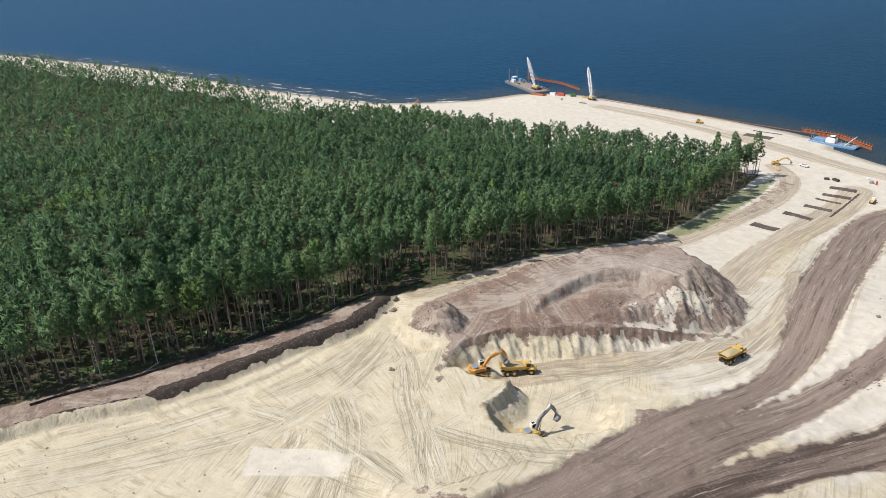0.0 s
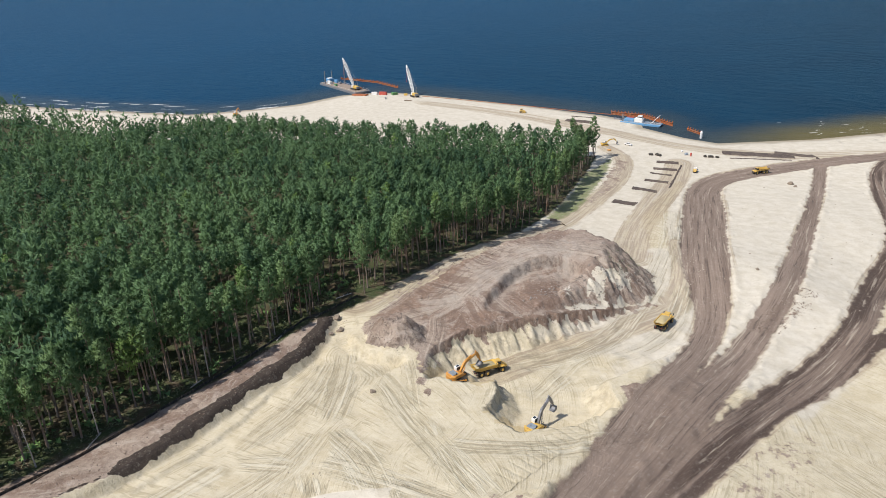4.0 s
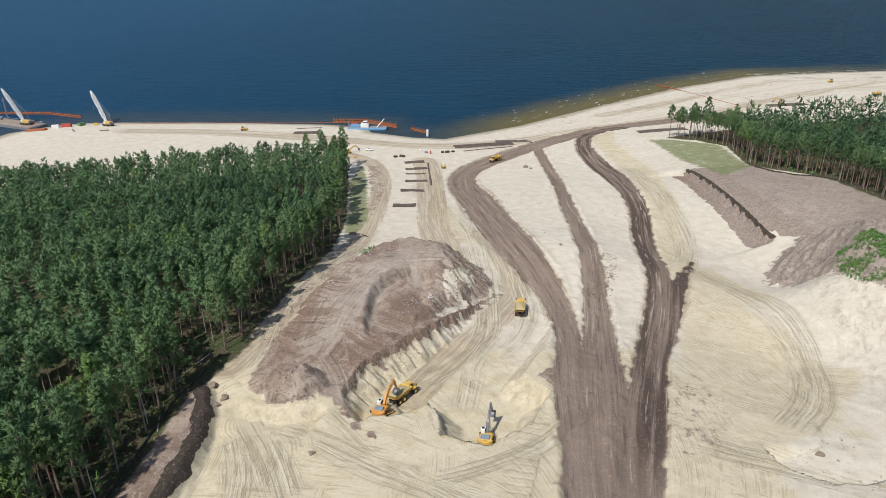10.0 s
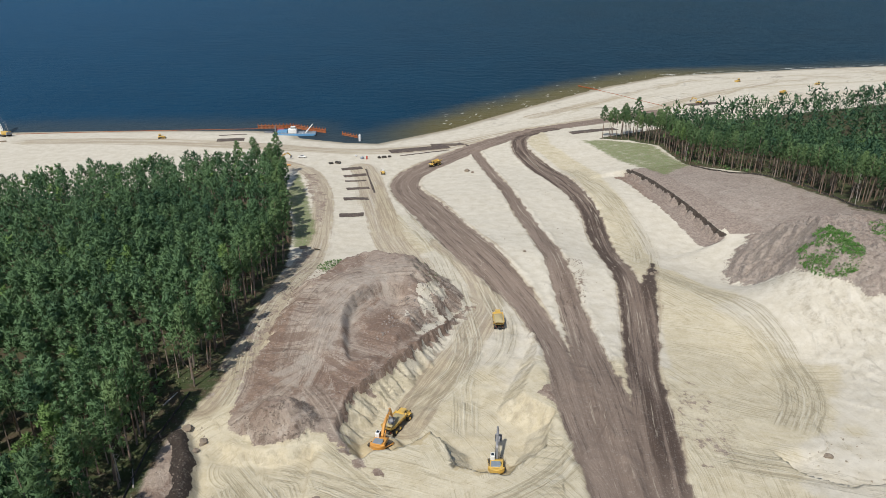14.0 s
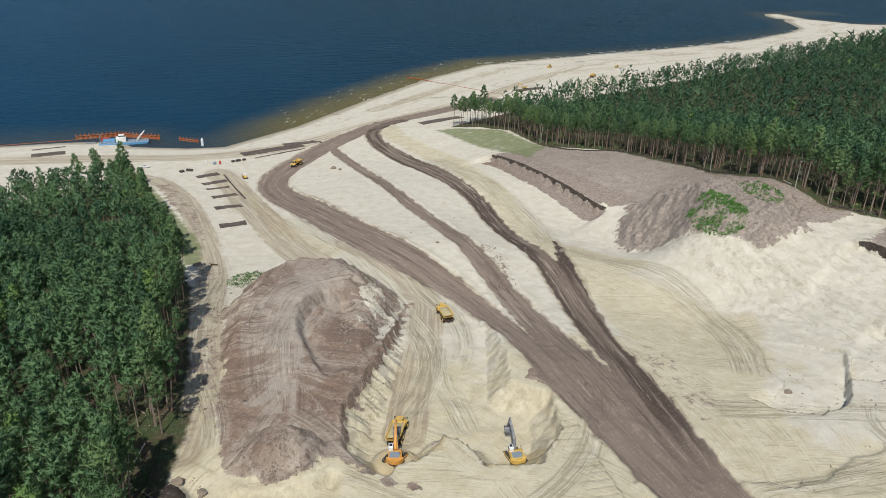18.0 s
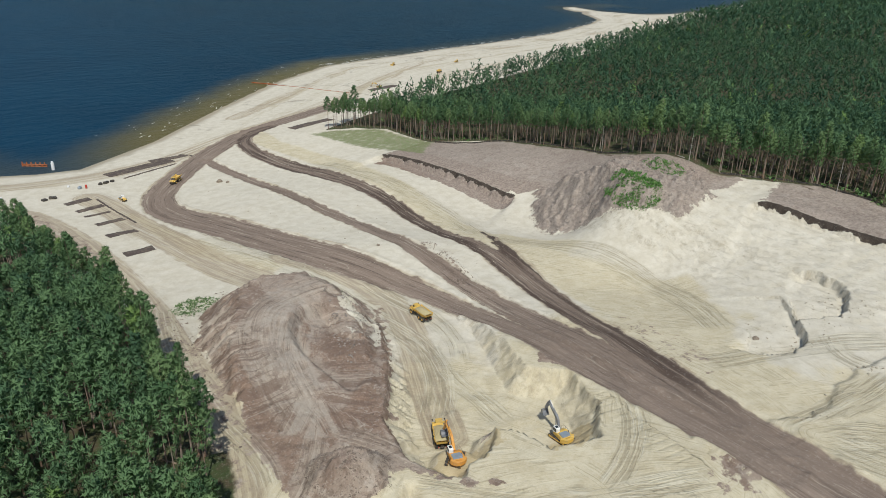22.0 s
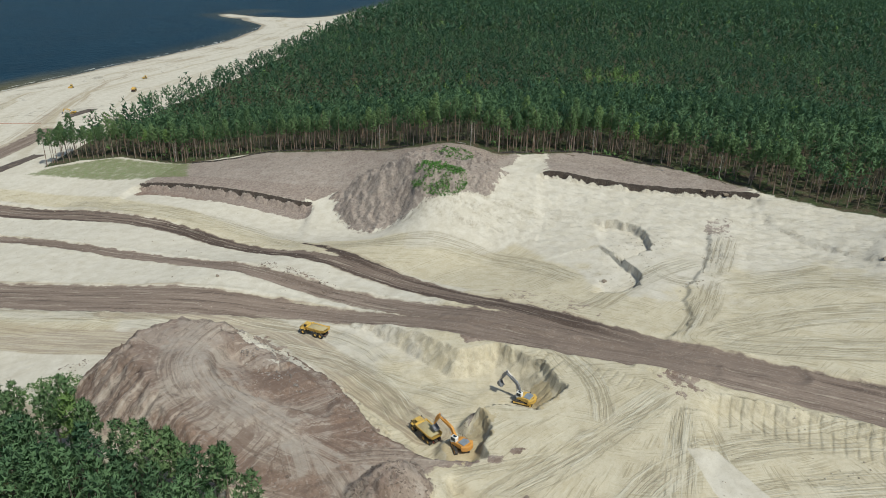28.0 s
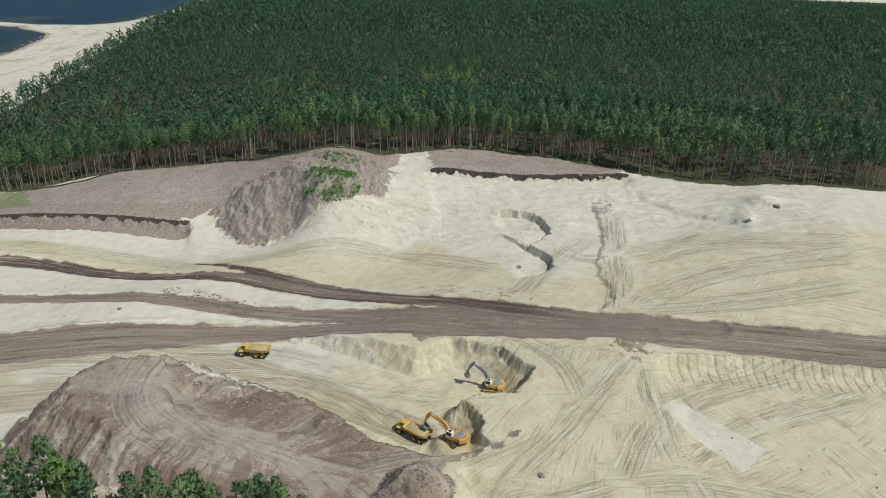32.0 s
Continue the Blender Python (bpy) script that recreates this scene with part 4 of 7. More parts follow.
# ---------------------------------------------------------------- sea
def sea_material():
    n = Nodes("sea water")
    s = n.attr("shore")
    patch = n.noise(0.012, 3, 0.5)
    blue = n.mix(n.ramp(patch, 0.3, 0.7), (0.0012, 0.020, 0.039), (0.0022, 0.027, 0.051))
    # lighter blue to the west: brighter sky reflection there, put into the base colour
    blue = n.mix(n.ramp(n.node("SeparateXYZ", {0: n.pos()}).outputs["X"], -900.0, 500.0), n.mix(patch, (0.005, 0.047, 0.106), (0.007, 0.056, 0.122)), blue)
    shallow = n.math("ADD", s, n.math("MULTIPLY", n.math("SUBTRACT", n.noise(0.035, 4, 0.6), 0.5), 26.0))
    c = n.mix(n.math("MULTIPLY", n.ramp(shallow, -58.0, -8.0), n.attr("bay")), blue, (0.115, 0.098, 0.042))
    streak = n.node("VectorMath", {0: n.pos(), 1: (0.5, 1.0, 1.0)}, operation="MULTIPLY").outputs[0]
    h = n.math("ADD", n.noise(0.10, 4, 0.6, streak, 0.4), n.math("MULTIPLY", n.noise(0.6, 4, 0.6, streak), 0.3))
    n.bsdf.inputs["IOR"].default_value, n.bsdf.inputs["Specular IOR Level"].default_value = 1.33, 0.03
    n.bsdf.inputs["Specular Tint"].default_value = (0.48, 0.66, 0.86, 1)
    return n.done(c, 0.36, 0.0, n.bump(h, 0.8, 2.2))


def build_sea():
    xs, ys = axis(-5000, 5000, -500, 1200, 12, 1.15), axis(-1600, 5000, 180, 900, 8, 1.15)
    x, y = np.meshgrid(xs, ys)
    s = shore_run(x, y)
    me = bpy.data.meshes.new("water")
    ny, nx = x.shape
    jj, ii = np.meshgrid(np.arange(ny - 1), np.arange(nx - 1), indexing="ij")
    quad = np.stack([jj * nx + ii, jj * nx + ii + 1, (jj + 1) * nx + ii + 1, (jj + 1) * nx + ii], -1).reshape(-1, 4)
    quad = quad[s.ravel()[quad].min(1) < 12]
    me.from_pydata(np.stack([x, y, 0 * x], -1).reshape(-1, 3).tolist(), [], quad.tolist())
    me.attributes.new("shore", "FLOAT", "POINT").data.foreach_set("value", np.clip(s, -400, 40).ravel().astype(np.float32))
    bay = 0.25 + 0.75 * smooth(x, -75, 0) * (1 - smooth(x, 190, 420))
    me.attributes.new("bay", "FLOAT", "POINT").data.foreach_set("value", bay.ravel().astype(np.float32))
    me.materials.append(sea_material())
    tagged(new("water", me), "deep blue calm sea, brownish over the shallows", "sea", kind="structure")


build_sea()


# ---------------------------------------------------------------- pine woods
def needle_material(name, dark, light, from_object):
    n = Nodes(name)
    own = n.node("ObjectInfo").outputs["Random"] if from_object else n.attr("tint")
    leaf = n.node("NewGeometry").outputs["Random Per Island"]
    c = n.mix(n.math("ADD", n.math("MULTIPLY", own, 0.8), n.math("MULTIPLY", leaf, 0.2)), dark, light)
    warm = n.ramp(own, 0.93, 0.99)
    c = n.mix(n.math("MULTIPLY", warm, 0.6), c, (0.17, 0.27, 0.06))
    n.done(c, 0.7)
    n.bsdf.inputs["Specular IOR Level"].default_value = 0.2
    thin = n.node("BsdfTranslucent", {"Color": n.mix(0.5, c, (0.11, 0.20, 0.065))})
    both = n.node("MixShader", {0: 0.32, 1: n.bsdf.outputs[0], 2: thin.outputs[0]})
    n.t.links.new(both.outputs[0], n.t.nodes["Material Output"].inputs[0])
    return n.mat


def bark_material():
    n = Nodes("pine bark")
    z = n.node("TexCoord").outputs["Object"]
    a = n.noise(2.2, 5, 0.6, n.node("VectorMath", {0: z, 1: (4, 4, 0.8)}, operation="MULTIPLY").outputs[0])
    low = n.mix(a, (0.10, 0.078, 0.064), (0.24, 0.19, 0.155))
    pale = n.math("MULTIPLY", n.ramp(n.node("ObjectInfo").outputs["Random"], 0.30, 0.80), 0.6)
    low = n.mix(pale, low, n.mix(a, (0.20, 0.165, 0.135), (0.40, 0.34, 0.285)))
    return n.done(n.mix(n.ramp(n.noise(0.35, 2), 0.4, 0.7), low, (0.19, 0.118, 0.080)), 0.9, 0, n.bump(a, 0.6, 0.05))


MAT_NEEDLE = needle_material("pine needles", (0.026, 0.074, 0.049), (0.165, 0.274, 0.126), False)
MAT_NEEDLE_NEAR = needle_material("pine needles at the edge", (0.066, 0.136, 0.064), (0.195, 0.290, 0.124), True)
MAT_BARK = bark_material()


def crown_soup(rng, clumps, leaves, size, low=0.52, wide=2.4, top=18.0):
    """A pine's crown as rounded, flattened tufts of needle sprays round the upper trunk; gives the sprays and the middle of each one's tuft."""
    tri, mid = [], []
    lean = rng.normal(0, 0.3, 2)
    for k in range(clumps):
        u = (k + rng.uniform(0.0, 0.9)) / clumps
        z = top * (low + (0.97 - low) * u)
        reach = wide * (0.10 + 0.95 * (1 - u) ** 0.75) * (0.8 if u < 0.12 else 1.0)
        a = k * 2.4 + rng.uniform(-0.5, 0.5)
        tuft = wide * rng.uniform(0.22, 0.36) * (1.0 if u < 0.75 else 0.75)
        c = np.array([math.cos(a), math.sin(a), 0.0]) * reach * rng.uniform(0.35, 0.95) + np.array([lean[0] * u, lean[1] * u, z])
        for _ in range(leaves):
            d = rng.normal(0, 1, 3) + np.array([0.55 * math.cos(a), 0.55 * math.sin(a), 0.55])
            d /= np.linalg.norm(d)
            p = c + d * np.array([1, 1, 0.72]) * tuft * rng.uniform(0.55, 1.08)
            w = d * 0.7 + rng.normal(0, 0.5, 3) + np.array([0, 0, 0.45])
            w /= np.linalg.norm(w)
            e = np.cross(w, d + rng.normal(0, 0.5, 3))
            e /= np.linalg.norm(e) + 1e-6
            s = size * rng.uniform(0.65, 1.25)
            t = np.array([p - e * s * 0.25 - w * s * 0.5, p + e * s * 0.25 - w * s * 0.5, p + w * s * 1.05])
            if np.cross(t[1] - t[0], t[2] - t[0]) @ (d + np.array([0, 0, 0.4])) < 0:
                t = t[[1, 0, 2]]
            tri.append(t), mid.append(c)
    return np.array(tri), np.array(mid)


def stem_tris(rng, sides=5, top=17.2, radius=0.19, rings=4, limbs=0):
    """A tapered, slightly bent trunk with dead stubs."""
    bx, by = rng.uniform(-0.35, 0.35, 2)
    rows = []
    for r in range(rings + 1):
        u = r / rings
        a = np.arange(sides) * 6.2832 / sides
        rad = radius * (1 - 0.78 * u) * (1.35 if r == 0 else 1)
        rows.append(np.stack([np.cos(a) * rad + bx * u * u * 2, np.sin(a) * rad + by * u * u * 2, np.full(sides, u * top - (0.8 if r == 0 else 0))], 1))
    tri = []
    for r in range(rings):
        for k in range(sides):
            a, b, c, d = rows[r][k], rows[r][(k + 1) % sides], rows[r + 1][(k + 1) % sides], rows[r + 1][k]
            tri += [[a, b, c], [a, c, d]]
    for k in range(limbs):
        z, a, l = rng.uniform(4.5, 12), rng.uniform(0, 6.28), rng.uniform(0.5, 1.7)
        u = z / top
        o, w = np.array([bx * u * u * 2, by * u * u * 2, z]), np.array([math.cos(a), math.sin(a), rng.uniform(-0.1, 0.35)])
        q = np.cross(w, (0, 0, 1)) * 0.045
        tri += [[o + q, o - q, o + w * l], [o + (0, 0, 0.05), o - (0, 0, 0.05), o + w * l]]
    return np.array(tri)


def soup_mesh(name, tris, material, tint=None, soft=None, tufts=None, rounded_by=0.42):
    """Loose triangles as one mesh. soft, tufts: middles of the crowns and of their tufts, from which the shading normals point away."""
    me = bpy.data.meshes.new(name)
    v = tris.reshape(-1, 3)
    me.vertices.add(len(v)), me.loops.add(len(v)), me.polygons.add(len(tris))
    me.vertices.foreach_set("co", v.astype(np.float32).ravel())
    me.loops.foreach_set("vertex_index", np.arange(len(v), dtype=np.int32))
    me.polygons.foreach_set("loop_start", np.arange(0, len(v), 3, dtype=np.int32))
    me.update(calc_edges=True)
    if tint is not None:
        me.attributes.new("tint", "FLOAT", "POINT").data.foreach_set("value", np.repeat(tint, 3).astype(np.float32))
    if soft is not None:
        geo = np.cross(tris[:, 1] - tris[:, 0], tris[:, 2] - tris[:, 0])
        geo /= np.linalg.norm(geo, axis=1, keepdims=True) + 1e-9
        away, out = tris.mean(1) - soft, tris.mean(1) - tufts
        away /= np.linalg.norm(away, axis=1, keepdims=True) + 1e-9
        out /= np.linalg.norm(out, axis=1, keepdims=True) + 1e-9
        nor = 0.35 * geo + rounded_by * away + (0.92 - rounded_by) * out
        nor /= np.linalg.norm(nor, axis=1, keepdims=True) + 1e-9
        me.polygons.foreach_set("use_smooth", np.ones(len(tris), bool))
        me.normals_split_custom_set_from_vertices(np.repeat(nor, 3, 0))
    me.materials.append(material)
    return me


def scatter(ring, step, seed, keep):
    """Places of trees on a loose lattice inside an outline."""
    rng = np.random.default_rng(seed)
    pts = np.array(ring)
    x, y = np.meshgrid(np.arange(pts[:, 0].min(), pts[:, 0].max(), step), np.arange(pts[:, 1].min(), pts[:, 1].max(), step * 0.87))
    x = x + (np.arange(x.shape[0]) % 2)[:, None] * step / 2
    x, y = (x + rng.uniform(-0.48, 0.48, x.shape) * step).ravel(), (y + rng.uniform(-0.48, 0.48, y.shape) * step).ravel()
    k = keep(x, y)
    x, y = x[k], y[k]
    d = inside(x, y, ring)
    k = (d > 0) & (waves(x, y, 24, 88, 3) < 0.52) & (rng.uniform(0, 1, len(x)) > 0.07)
    return x[k], y[k], d[k]


BROADLEAF = ((480, 75, 34), (-209, -76, 13), (-104, -30, 5))


def plant(name, x, y, variants, material, seed, size=(0.84, 1.04), rounded_by=0.42, label="", category="trees"):
    rng = np.random.default_rng(seed)
    pick, turn, s = rng.integers(0, len(variants), len(x)), rng.uniform(0, 6.283, len(x)), rng.uniform(*size, len(x)) * (1 + 0.14 * waves(x, y, 34, 78, 3)) * (1 + 0.2 * smooth(-y, 35, 65) * (x < -70) * (x > -190))
    # crowns darken eastward, shade of their gaps put into the tint; western ones lighter
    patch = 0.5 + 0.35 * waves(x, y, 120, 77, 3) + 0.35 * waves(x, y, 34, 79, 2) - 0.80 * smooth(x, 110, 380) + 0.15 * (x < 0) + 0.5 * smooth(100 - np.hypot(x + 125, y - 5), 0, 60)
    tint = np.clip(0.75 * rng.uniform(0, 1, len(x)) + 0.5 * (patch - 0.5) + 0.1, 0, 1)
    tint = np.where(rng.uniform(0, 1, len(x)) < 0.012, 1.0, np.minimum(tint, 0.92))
    for cx, cy, r in BROADLEAF:
        tint = np.where((np.hypot(x - cx, y - cy) < r * rng.uniform(0.5, 1.2, len(x))), 1.0, tint)
    z = height_at(x, y)
    parts, tints, hearts, tufts = [], [], [], []
    for v, tris in enumerate(variants):
        tris, mid = tris if isinstance(tris, tuple) else (tris, tris[:, 0])
        k = np.nonzero(pick == v)[0]
        if len(k) == 0:
            continue
        c, sn = np.cos(turn[k]), np.sin(turn[k])
        m = np.zeros((len(k), 3, 3))
        m[:, 0, 0], m[:, 0, 1], m[:, 1, 0], m[:, 1, 1], m[:, 2, 2] = c, -sn, sn, c, 1
        m *= s[k][:, None, None]
        w = np.einsum("kij,tvj->ktvi", m, tris) + np.stack([x[k], y[k], z[k]], 1)[:, None, None]
        parts.append(w.reshape(-1, 3, 3))
        tufts.append((np.einsum("kij,tj->kti", m, mid) + np.stack([x[k], y[k], z[k]], 1)[:, None]).reshape(-1, 3))
        hearts.append(np.repeat(np.stack([x[k], y[k], z[k] + 12.5 * s[k]], 1), len(tris), 0))
        tints.append(np.repeat(tint[k], len(tris)))
    ob = new(name, soup_mesh(name, np.concatenate(parts), material, np.concatenate(tints), np.concatenate(hearts) if material is MAT_NEEDLE else None, np.concatenate(tufts), rounded_by))
    return tagged(ob, label, category, kind="stuff")


trng = np.random.default_rng(5)
CROWNS_NEAR = [crown_soup(trng, 28, 28, 0.54, trng.uniform(0.48, 0.62), trng.uniform(2.3, 3.0)) for _ in range(7)]
CROWNS_FULL = [crown_soup(trng, 20, 20, 0.74, trng.uniform(0.50, 0.60), trng.uniform(2.6, 3.2)) for _ in range(9)]
CROWNS_MID = [crown_soup(trng, 12, 8, 1.05, trng.uniform(0.54, 0.64), trng.uniform(2.6, 3.2)) for _ in range(10)]
CROWNS_FAR = [crown_soup(trng, 8, 3, 1.75, 0.56, trng.uniform(2.9, 3.5)) for _ in range(8)]
CROWNS_HORIZON = [crown_soup(trng, 6, 2, 3.8, 0.40, 4.4) for _ in range(6)]
STEMS = [stem_tris(trng, 5, 17.2, 0.2, 4, 5) for _ in range(5)]
STEMS_THIN = [stem_tris(trng, 4, 14, 0.19, 2, 2) for _ in range(3)]


def site(x, y):
    return np.hypot(x + 10, y - 20)


HEIGHTS = {"west": (0.86, 1.06), "east": (0.70, 1.12)}
WOODS = ((WOOD_WEST, "west"), (WOOD_EAST, "east"))
for ring, tag in WOODS:
    x, y, d = scatter(ring, 4.15, 31, lambda x, y: (site(x, y) < 330) & (y > -175))
    edge = d < 6.2
    if tag == "west":
        edge &= (x > -130) & (y > -105) & (y < 240)
    else:
        edge &= (x < 190) & (y > -80) & (y < 320)
    NEAR = (x[edge], y[edge])
    full = ~edge & (tag == "west") & (x > -150) & (y > -80) & (y < 150)
    if full.any():
        plant("pine_wood", x[full], y[full], CROWNS_FULL, MAT_NEEDLE, 60, label="dense green pine canopy beside the soil hill")
    plant("pine_trunks", x[~edge & (d < 34)], y[~edge & (d < 34)], STEMS_THIN, MAT_BARK, 61, label="bare brown pine trunks in the shade of the wood")
    edge = edge | full
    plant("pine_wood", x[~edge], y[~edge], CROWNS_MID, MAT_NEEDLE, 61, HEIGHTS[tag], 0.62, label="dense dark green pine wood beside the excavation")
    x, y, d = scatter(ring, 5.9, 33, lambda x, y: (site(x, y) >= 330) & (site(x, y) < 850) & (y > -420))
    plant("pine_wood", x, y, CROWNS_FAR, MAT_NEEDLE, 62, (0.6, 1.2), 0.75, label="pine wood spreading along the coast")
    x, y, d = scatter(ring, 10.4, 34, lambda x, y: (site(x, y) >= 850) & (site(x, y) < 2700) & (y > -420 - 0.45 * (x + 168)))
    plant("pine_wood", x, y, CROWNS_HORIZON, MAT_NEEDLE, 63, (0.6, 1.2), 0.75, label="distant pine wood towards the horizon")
    if tag == "west":
        NEAR_WEST = NEAR
    else:
        NEAR_EAST = NEAR


def part(name, mesh, parent, label=""):
    ob = new(name, mesh)
    ob.parent = parent
    return tagged(ob, label)


def build_pines():
    rng = np.random.default_rng(99)
    crowns = [soup_mesh("crown", c, MAT_NEEDLE_NEAR, None, np.array([[0, 0, 12.5]]), mid) for c, mid in CROWNS_NEAR]
    stems = [soup_mesh("trunk", c, MAT_BARK) for c in STEMS]
    masters = []
    for k in range(7):
        e = new("pine_tree")
        part("trunk", stems[k % 5], e, "bare reddish-brown trunk")
        part("crown", crowns[k], e, "dark green needle crown")
        tagged(e, "tall Scots pine with a bare trunk at the wood's edge", "tree", "pines along the wood's edge")
        masters.append(e)
    spots = [(a, b) for xs, ys in (NEAR_WEST, NEAR_EAST) for a, b in zip(xs, ys)]
    used = 0
    for k, (a, b) in enumerate(spots):
        s = rng.uniform(0.8, 1.12) * (1.0 + 0.2 * min(max((-35 - b) / 30, 0), 1) * (a < 0))
        m = pose(a, b, zat(a, b) - 0.2, rng.normal(0, 1.6), rng.normal(0, 1.6), rng.uniform(0, 360)) @ Matrix.Scale(s, 4)
        if used < 7:
            masters[used].matrix_basis = m
        else:
            copy_thing(masters[k % 7], m)
        used += 1


build_pines()


# ---------------------------------------------------------------- building blocks of things
def bm_box(bm, c, s, turn=None, bevel=0.0):
    """A box of size s round c, turned by a matrix, with chamfered edges."""
    r = bmesh.ops.create_cube(bm, size=1.0)
    m = Matrix.Translation(c) @ (turn.to_4x4() if turn else Matrix()) @ Matrix.Diagonal((*s, 1))
    bmesh.ops.transform(bm, matrix=m, verts=r["verts"])
    if bevel:
        edges = list({e for v in r["verts"] for e in v.link_edges})
        bmesh.ops.bevel(bm, geom=edges, offset=bevel, segments=1, affect="EDGES", profile=0.5)
    return bm


def bm_rod(bm, a, b, r, sides=8, r2=None):
    """A round bar from a to b."""
    a, b = Vector(a), Vector(b)
    d = b - a
    res = bmesh.ops.create_cone(bm, cap_ends=True, segments=sides, radius1=r, radius2=r if r2 is None else r2, depth=d.length)
    m = Matrix.Translation((a + b) / 2) @ d.to_track_quat("Z", "Y").to_matrix().to_4x4()
    bmesh.ops.transform(bm, matrix=m, verts=res["verts"])
    return bm


def bm_plate(bm, outline, y0, y1, bevel=0.0):
    """A side profile (x, z) pulled from y0 to y1."""
    lo = [bm.verts.new((x, y0, z)) for x, z in outline]
    hi = [bm.verts.new((x, y1, z)) for x, z in outline]
    n = len(outline)
    faces = [bm.faces.new(lo), bm.faces.new(hi[::-1])]
    faces += [bm.faces.new((lo[k], hi[k], hi[(k + 1) % n], lo[(k + 1) % n])) for k in range(n)]
    bmesh.ops.recalc_face_normals(bm, faces=faces)
    if bevel:
        bmesh.ops.bevel(bm, geom=list({e for f in faces for e in f.edges}), offset=bevel, segments=1, affect="EDGES", profile=0.5)
    return bm


def put(name, bm, material, parent=None, label=""):
    """Links a bmesh as one mesh object under a thing or a part."""
    me = bpy.data.meshes.new(name)
    bm.to_mesh(me)
    bm.free()
    me.materials.append(material)
    ob = new(name, me)
    if parent is not None:
        ob.parent = parent
    return tagged(ob, label)


def B():
    return bmesh.new()


def share(ob, name, parent, m):
    """The same mesh once more, as a part of its own."""
    o = new(name, ob.data)
    o.parent = parent
    o.matrix_basis = m
    return o


YELLOW = plain("yellow machine paint", (0.62, 0.40, 0.085), 0.5, 0, 0.35, 2.5)
ORANGE = plain("orange machine paint", (0.62, 0.29, 0.055), 0.5, 0, 0.3, 2.5)
WHITE = plain("white paint", (0.74, 0.74, 0.72), 0.45, 0, 0.2, 2.0)
GREY = plain("grey steel", (0.22, 0.23, 0.25), 0.5, 0.3, 0.3, 3.0)
SLATE = plain("blue-grey deck plate", (0.24, 0.29, 0.34), 0.5, 0.2, 0.3, 3.0)
BLACK = plain("black rubber and grease", (0.022, 0.021, 0.020), 0.75, 0, 0.35, 3.0)
STEEL = plain("polished piston steel", (0.45, 0.45, 0.46), 0.3, 0.9, 0.1, 3.0)
RUST = plain("rusty orange sheet steel", (0.36, 0.105, 0.035), 0.75, 0.1, 0.4, 0.7)
BLUE = plain("blue ship paint", (0.11, 0.29, 0.50), 0.45, 0, 0.25, 1.0)
RED = plain("red paint", (0.42, 0.045, 0.03), 0.5, 0, 0.3, 1.5)
GREEN = plain("green paint", (0.06, 0.22, 0.07), 0.5, 0, 0.3, 1.5)
WOODEN = plain("weathered timber", (0.23, 0.18, 0.13), 0.85, 0, 0.4, 2.0)
DECK = plain("pontoon deck, worn", (0.25, 0.20, 0.165), 0.8, 0, 0.5, 0.6)
PEAT = plain("dark peat mat", (0.075, 0.057, 0.050), 0.95, 0, 0.35, 1.2)
LOAD = plain("heaped sand load", (0.42, 0.35, 0.19), 0.95, 0, 0.3, 1.2)
CLAY = plain("clod of grey clay", (0.22, 0.18, 0.14), 0.95, 0, 0.4, 1.5)
PAINT_BRIGHT = plain("bright sheet metal", (0.78, 0.79, 0.80), 0.4, 0.2, 0.1, 2.0)
LAMP = plain("headlamp glass", (0.8, 0.8, 0.76), 0.15, 0, 0.05, 3.0)


def glass_material():
    n = Nodes("tinted cab glass")
    return n.done((0.025, 0.035, 0.045), 0.06)


GLASS = glass_material()


def wheel(parent, x, y, radius, width, outer):
    bm = B()
    bm_rod(bm, (x, y - width / 2, radius), (x, y + width / 2, radius), radius, 18)
    bmesh.ops.bevel(bm, geom=[e for e in bm.edges if abs(e.verts[0].co.y - e.verts[1].co.y) < 0.01], offset=radius * 0.13, segments=1, affect="EDGES")
    for k in range(14):
        a = k * 6.2832 / 14
        bm_box(bm, (x + math.cos(a) * radius, y, radius + math.sin(a) * radius), (0.10, width * 0.92, 0.13), Matrix.Rotation(-a, 3, "Y"))
    t = put("wheel", bm, BLACK, parent, "black lugged tyre")
    bm = B()
    side = y + outer * (width / 2 + 0.01)
    bm_rod(bm, (x, side - outer * 0.10, radius), (x, side + outer * 0.03, radius), radius * 0.52, 14, radius * 0.45)
    bm_rod(bm, (x, side, radius), (x, side + outer * 0.12, radius), radius * 0.20, 10)
    put("rim", bm, YELLOW, t, "yellow steel rim")
    return t


